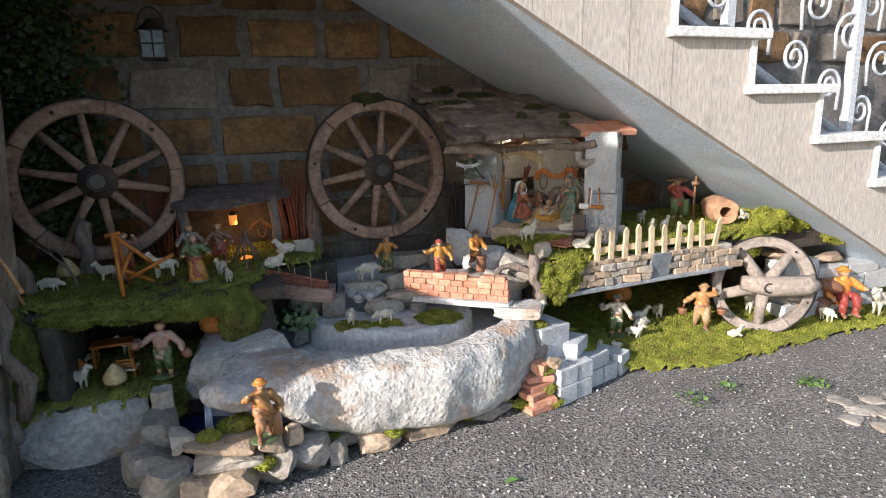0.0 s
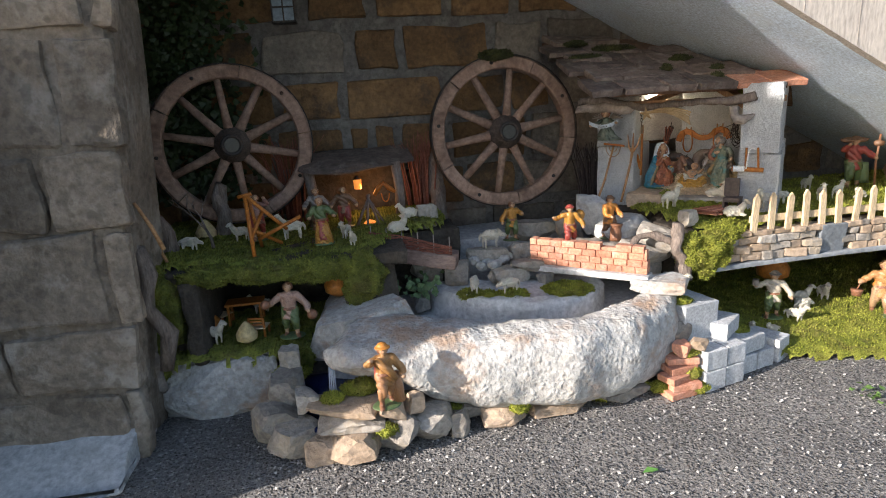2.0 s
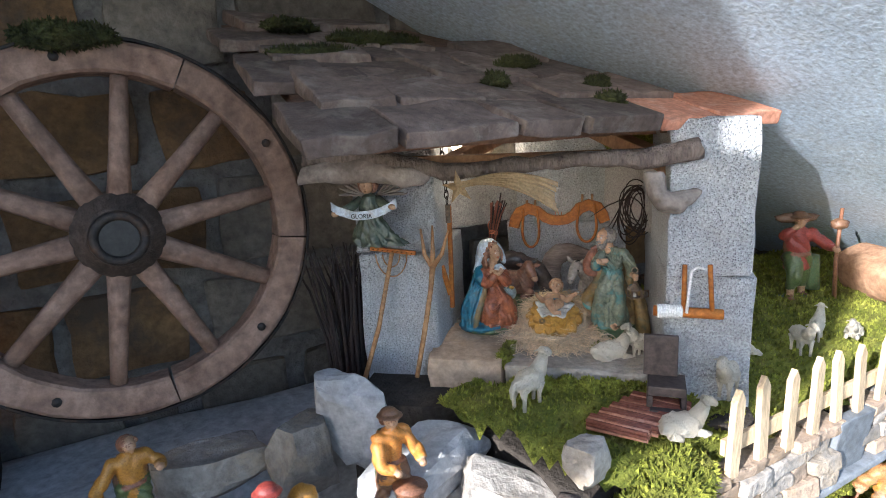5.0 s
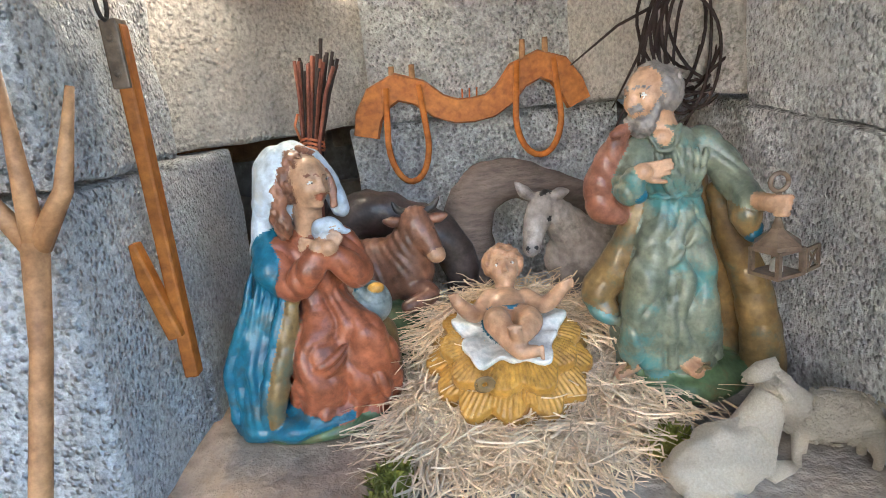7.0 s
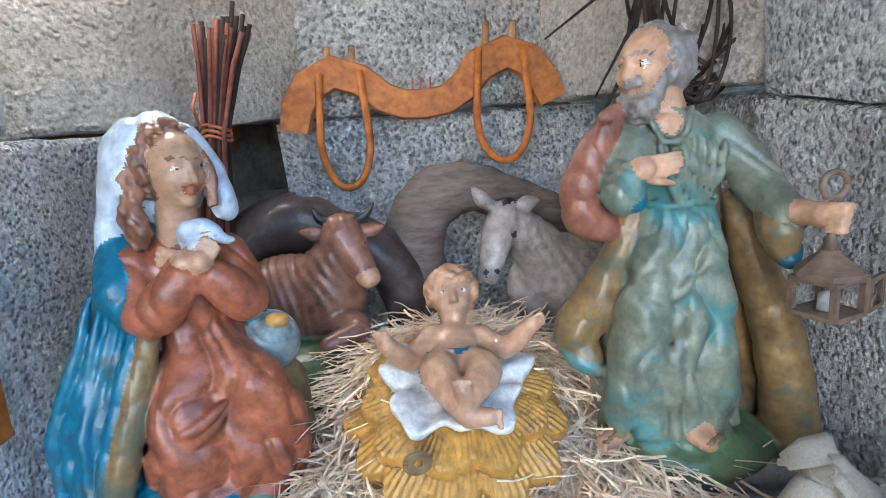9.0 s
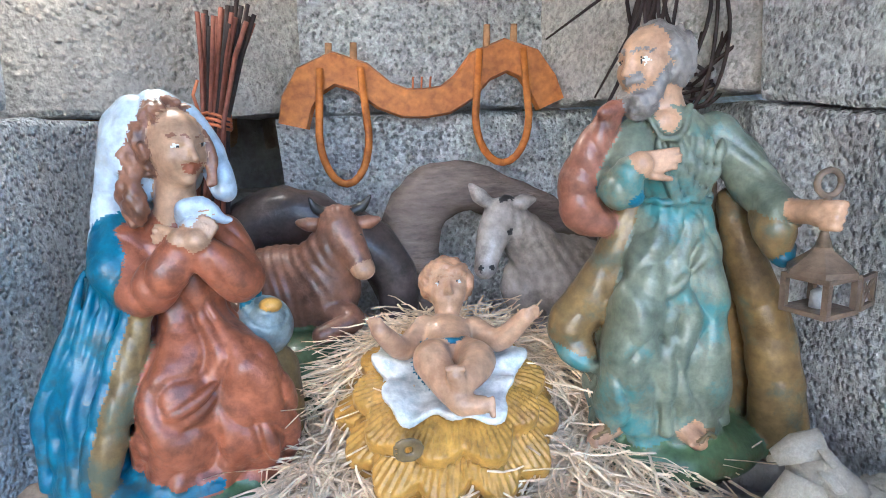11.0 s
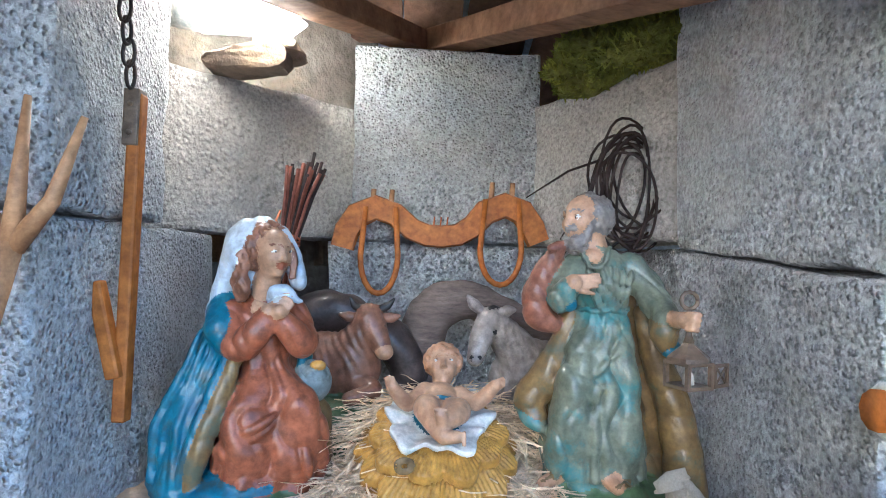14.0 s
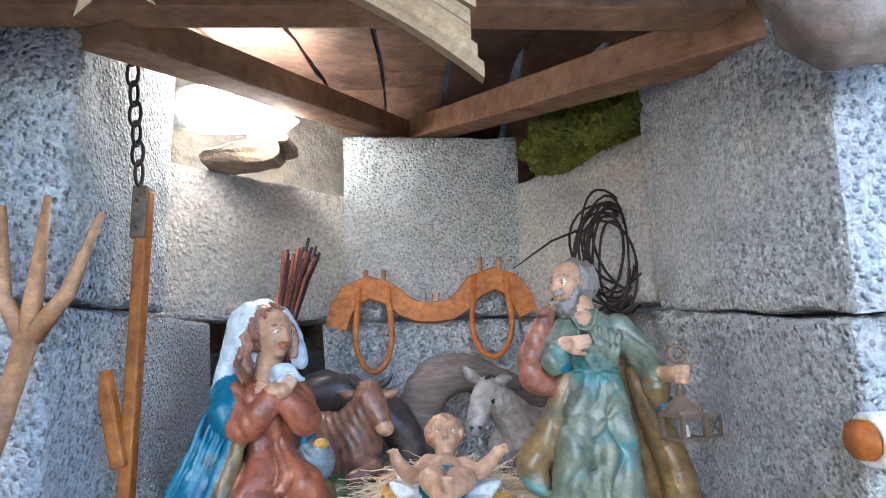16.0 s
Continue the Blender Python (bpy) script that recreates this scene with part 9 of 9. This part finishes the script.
add_tube(bm, [(-0.53, 1.86, 0.46), (-0.605, 1.9, 0.63)], 0.0045, 8)
part("handle", bm, FORKWOOD, axe)
bm = bmesh.new()
add_box(bm, pose(-0.6, 1.895, 0.622, 0, 24, 0), 0.045, 0.008, 0.02, 0.002)
part("blade", bm, IRON, axe)
ladder = thing("trestle", "small reddish wooden trestle ladder", "trestle")
for p0, p1 in (((-0.29, 1.87, 0.45), (-0.305, 1.93, 0.625)), ((-0.3, 1.93, 0.62), (-0.195, 1.94, 0.51)), ((-0.285, 2.0, 0.45), (-0.3, 1.95, 0.625)), ((-0.28, 1.92, 0.49), (-0.15, 1.92, 0.55)), ((-0.3, 1.9, 0.53), (-0.22, 1.98, 0.46)), ((-0.325, 1.93, 0.62), (-0.285, 1.93, 0.628)), ((-0.296, 1.89, 0.5), (-0.262, 1.94, 0.57))):
    bm = bmesh.new()
    add_tube(bm, [p0, p1], 0.006, 6)
    part("pole", bm, TOOLWOOD, ladder)
def gourd(x, y, z, r, m, label):
    bm = bmesh.new()
    add_loft(bm, [(0, 0, 0, 0.4 * r, 0.4 * r, 0), (0, 0, r * 0.35, 0.95 * r, 0.95 * r, 0), (0, 0, r * 0.85, r, r, 0), (0, 0, r * 1.5, 0.62 * r, 0.62 * r, 0), (0, 0, r * 1.9, 0.28 * r, 0.28 * r, 0), (0, 0, r * 2.05, 0.08 * r, 0.08 * r, 0)], 20, 0)
    ob = link("gourd", bm, m, None, "", True)
    ob.matrix_basis = pose(x, y, z)
    tagged(ob, label, "gourd")
GOURD = mat("gourd_skin", (0.52, 0.38, 0.17), (0.64, 0.5, 0.27), 0.5, 30, 0.2, 90)
gourd(-0.34, 1.85, 0.195, 0.032, GOURD, "pale yellow dried gourd on the cave floor")
gourd(-0.485, 2.17, 0.452, 0.034, GOURD, "pale yellow dried gourd on the terrace")
PUMP = mat("pumpkin_skin", (0.38, 0.13, 0.02), (0.52, 0.2, 0.04), 0.5, 30, 0.2, 90)
for x, y, z, r in ((-0.46, 1.95, 0.195, 0.035), (-0.06, 1.95, 0.28, 0.045), (1.62, 2.12, 0.1, 0.06)):
    gourd(x, y, z, r, PUMP, "round orange pumpkin in the shade")
# toy chairs in the cave
def toy_chair(x, y, z, s, rz):
    c = thing("toy_chair", "small red-brown wooden toy chair in the cave", "chair", pose(x, y, z, 0, 0, rz), "toy chairs")
    for q in (-1, 1):
        for yy, h in ((-0.4, 0.5), (0.4, 1.15)):
            bm = bmesh.new()
            add_tube(bm, [(q * 0.4 * s, yy * s, 0), (q * 0.4 * s, yy * s, h * s)], 0.07 * s, 6)
            part("leg", bm, TOOLWOOD, c)
    bm = bmesh.new()
    add_box(bm, T(0, 0, 0.48 * s), 0.95 * s, 0.95 * s, 0.07 * s, 0.002)
    part("seat", bm, STRAW, c, "woven straw seat")
    for h in (0.7, 0.88, 1.05):
        bm = bmesh.new()
        add_box(bm, T(0, 0.4 * s, h * s), 0.8 * s, 0.06 * s, 0.09 * s)
        part("back_slat", bm, TOOLWOOD, c)
toy_chair(-0.31, 1.9, 0.195, 0.055, 170)
toy_chair(-0.45, 2.05, 0.195, 0.055, 60)
tb = thing("toy_table", "small red-brown wooden toy table in the cave", "table")
bm = bmesh.new()
add_box(bm, pose(-0.37, 2.05, 0.255), 0.12, 0.07, 0.008, 0.002)
part("tabletop", bm, TOOLWOOD, tb)
for q in (-1, 1):
    for w in (-1, 1):
        bm = bmesh.new()
        add_box(bm, pose(-0.37 + q * 0.05, 2.05 + w * 0.028, 0.19), 0.008, 0.008, 0.065)
        part("leg", bm, TOOLWOOD, tb)

# wall lantern
wl_ = thing("wall_lantern", "dark iron lantern with bluish panes on the wall", "lantern")
LXc, LYc, LZ = -0.165, 2.4, 1.155
bm = bmesh.new()
add_box(bm, pose(LXc, LYc, LZ), 0.085, 0.06, 0.008, 0.002)
part("base", bm, IRON, wl_)
bm = bmesh.new()
add_loft(bm, [(LXc, LYc, LZ + 0.095, 0.06, 0.045, 0), (LXc, LYc, LZ + 0.125, 0.02, 0.018, 0), (LXc, LYc, LZ + 0.135, 0.015, 0.015, 0)], 4, 0)
part("cap", bm, IRON, wl_)
for q in (-1, 0, 1):
    bm = bmesh.new()
    add_box(bm, pose(LXc + q * 0.038, LYc - 0.028, LZ), 0.005, 0.005, 0.1)
    part("bar", bm, IRON, wl_)
for h in (0.05,):
    bm = bmesh.new()
    add_box(bm, pose(LXc, LYc - 0.029, LZ + h), 0.08, 0.004, 0.005)
    part("bar", bm, IRON, wl_)
bm = bmesh.new()
add_box(bm, pose(LXc, LYc - 0.024, LZ + 0.006), 0.078, 0.003, 0.09)
part("pane", bm, mat("dusty_pane", (0.12, 0.16, 0.2), (0.18, 0.23, 0.28), 0.3, 20, 0.1, 60), wl_, "dusty blue pane")
bm = bmesh.new()
add_tube(bm, [(LXc + 0.042 * math.cos(a), LYc, LZ + 0.115 + 0.06 * math.sin(a)) for a in [math.pi * k / 10 for k in range(11)]], 0.003, 6)
part("ring", bm, IRON, wl_)

# hollow log
log = thing("hollow_log", "short hollow log with pale cut end on the moss", "log")
bm = bmesh.new()
m_ = pose(1.945, 1.86, 0.515, 90, 0, -25)
rings = []
for z, ro, ri in ((0.0, 0.052, 0.026), (-0.06, 0.056, 0.026), (-0.14, 0.055, 0.026)):
    rings.append(([bm.verts.new(m_ @ Vector((ro * (1 + 0.06 * math.sin(3 * a)) * math.cos(a), ro * math.sin(a), z))) for a in [2 * math.pi * k / 28 for k in range(28)]], [bm.verts.new(m_ @ Vector((ri * math.cos(a), ri * 0.85 * math.sin(a), z))) for a in [2 * math.pi * k / 28 for k in range(28)]]))
for (o0, i0), (o1, i1) in zip(rings, rings[1:]):
    for k in range(28):
        j = (k + 1) % 28
        bm.faces.new((o0[k], o1[k], o1[j], o0[j]))
        bm.faces.new((i0[k], i0[j], i1[j], i1[k]))
for k in range(28):
    j = (k + 1) % 28
    bm.faces.new((rings[0][0][k], rings[0][0][j], rings[0][1][j], rings[0][1][k]))
bm.faces.new(rings[-1][0])
bmesh.ops.recalc_face_normals(bm, faces=bm.faces)
jit(bm, 0.004, 30, 1)
part("body", bm, mat("cut_log", (0.3, 0.16, 0.09), (0.46, 0.28, 0.17), 0.9, 22, 0.8, 70, dist=0.004), log)

# pale cut stones by the bagpiper and stones on the slope
for i, (x, y, z, sx, sz) in enumerate([(2.26, 1.77, 0.03, 0.2, 0.085), (2.46, 1.78, 0.03, 0.2, 0.085), (2.67, 1.78, 0.03, 0.22, 0.085), (2.3, 1.775, 0.117, 0.22, 0.085), (2.53, 1.78, 0.117, 0.22, 0.085), (2.75, 1.785, 0.117, 0.2, 0.085), (2.25, 1.78, 0.204, 0.2, 0.1), (2.45, 1.785, 0.204, 0.18, 0.05), (2.65, 1.79, 0.204, 0.2, 0.04)]):
    pale_block(x, y, z, sx - 0.004, 0.1, sz, rr.uniform(-2, 2))
rock(2.2, 1.79, 0.305, 0.14, 0.09, 0.035, 211, 0, ROCK_WARM, "flat warm stone on the pale blocks")
rock(2.18, 1.8, 0.34, 0.07, 0.07, 0.05, 212, 20, TERRA, "reddish broken stone on the slope")
rock(2.5, 1.8, 0.255, 0.18, 0.09, 0.04, 213, 0, ROCK_WARM, "long flat stone on the slope")

# weeds, leaves and the patch of cobbles on the yard
leaves("weeds", "small green weeds growing in the asphalt", 90, lambda r: ((lambda c: Vector((c[0] + r.gauss(0, 0.025), c[1] + r.gauss(0, 0.02), r.uniform(0.004, 0.02))))(r.choice([(1.82, 1.33), (1.84, 1.34), (1.55, 1.43), (1.38, 1.39)])), (r.uniform(-1, 1), r.uniform(-1, 1), 1)), 0.016, 6, mat("weed_leaf", (0.07, 0.14, 0.03), (0.13, 0.22, 0.06), 0.6, 60, 0.2, 100))
bm = bmesh.new()
p = Vector((0.625, 1.225, 0.008))
for q in (-1, 1):
    bm.faces.new([bm.verts.new(p + Vector(v)) for v in ((-0.018, 0, 0), (0.0, q * 0.011, 0.006), (0.02, q * 0.004, 0.003), (0.022, 0, 0.0))])
tagged(link("fallen_leaf", bm, mat("green_leaf", (0.08, 0.22, 0.04), (0.14, 0.3, 0.07), 0.5, 60, 0.2, 100)), "single fresh green leaf fallen on the asphalt", "leaf")
for i in range(9):
    a = i * 2.4
    r_ = 0.035 * math.sqrt(i)
    bm = rock_bm(0.07, 0.06, 0.012, 230 + i, 0.3, 2)
    bmesh.ops.transform(bm, matrix=pose(1.83 + r_ * 1.6 * math.cos(a), 1.12 + r_ * math.sin(a), -0.002, 0, 0, i * 50), verts=bm.verts)
    tagged(link("cobble", bm, ROCK), "worn grey cobble set in the asphalt", "cobble", "patch of cobbles")
leaves("gravel", "loose pale grit scattered on the asphalt", 9000, lambda r: (Vector((r.uniform(-0.3, 2.6), r.uniform(0.2, 1.6), 0.005)), (r.uniform(-0.6, 0.6), r.uniform(-0.6, 0.6), 1)), 0.006, 8, mat("grit", (0.3, 0.29, 0.275), (0.5, 0.48, 0.45), 0.9, 60, 0.2, 100, rand=0.5, island=True))

# ---- stones of the house wall ----
rr = random.Random(31)
zc = 0.26
for row, h in enumerate((0.18, 0.175, 0.18, 0.175, 0.185, 0.18, 0.185, 0.18, 0.17, 0.18, 0.18, 0.18)):
    x = -0.78 + rr.uniform(-0.1, 0)
    while x < 4.4:
        w = rr.choice((0.1, 0.2, 0.24, 0.28, 0.36)) * rr.uniform(0.9, 1.1)
        if zc < 1.0 and x > 2.6:
            break
        mg = rr.uniform(0.026, 0.05)
        bm = bmesh.new()
        add_box(bm, pose(x + w / 2, WALL_Y + 0.028, zc + mg / 2, 0, rr.uniform(-1, 1), 0), w - mg, 0.05, h - mg, 0.01, 2)
        jit(bm, 0.016, 12, row * 9 + x * 5)
        part("stone", bm, WALLSTONE if rr.random() < (0.9 if x < 0.5 else 0.35) else GREYSTONE, wall_back)
        x += w
    zc += h
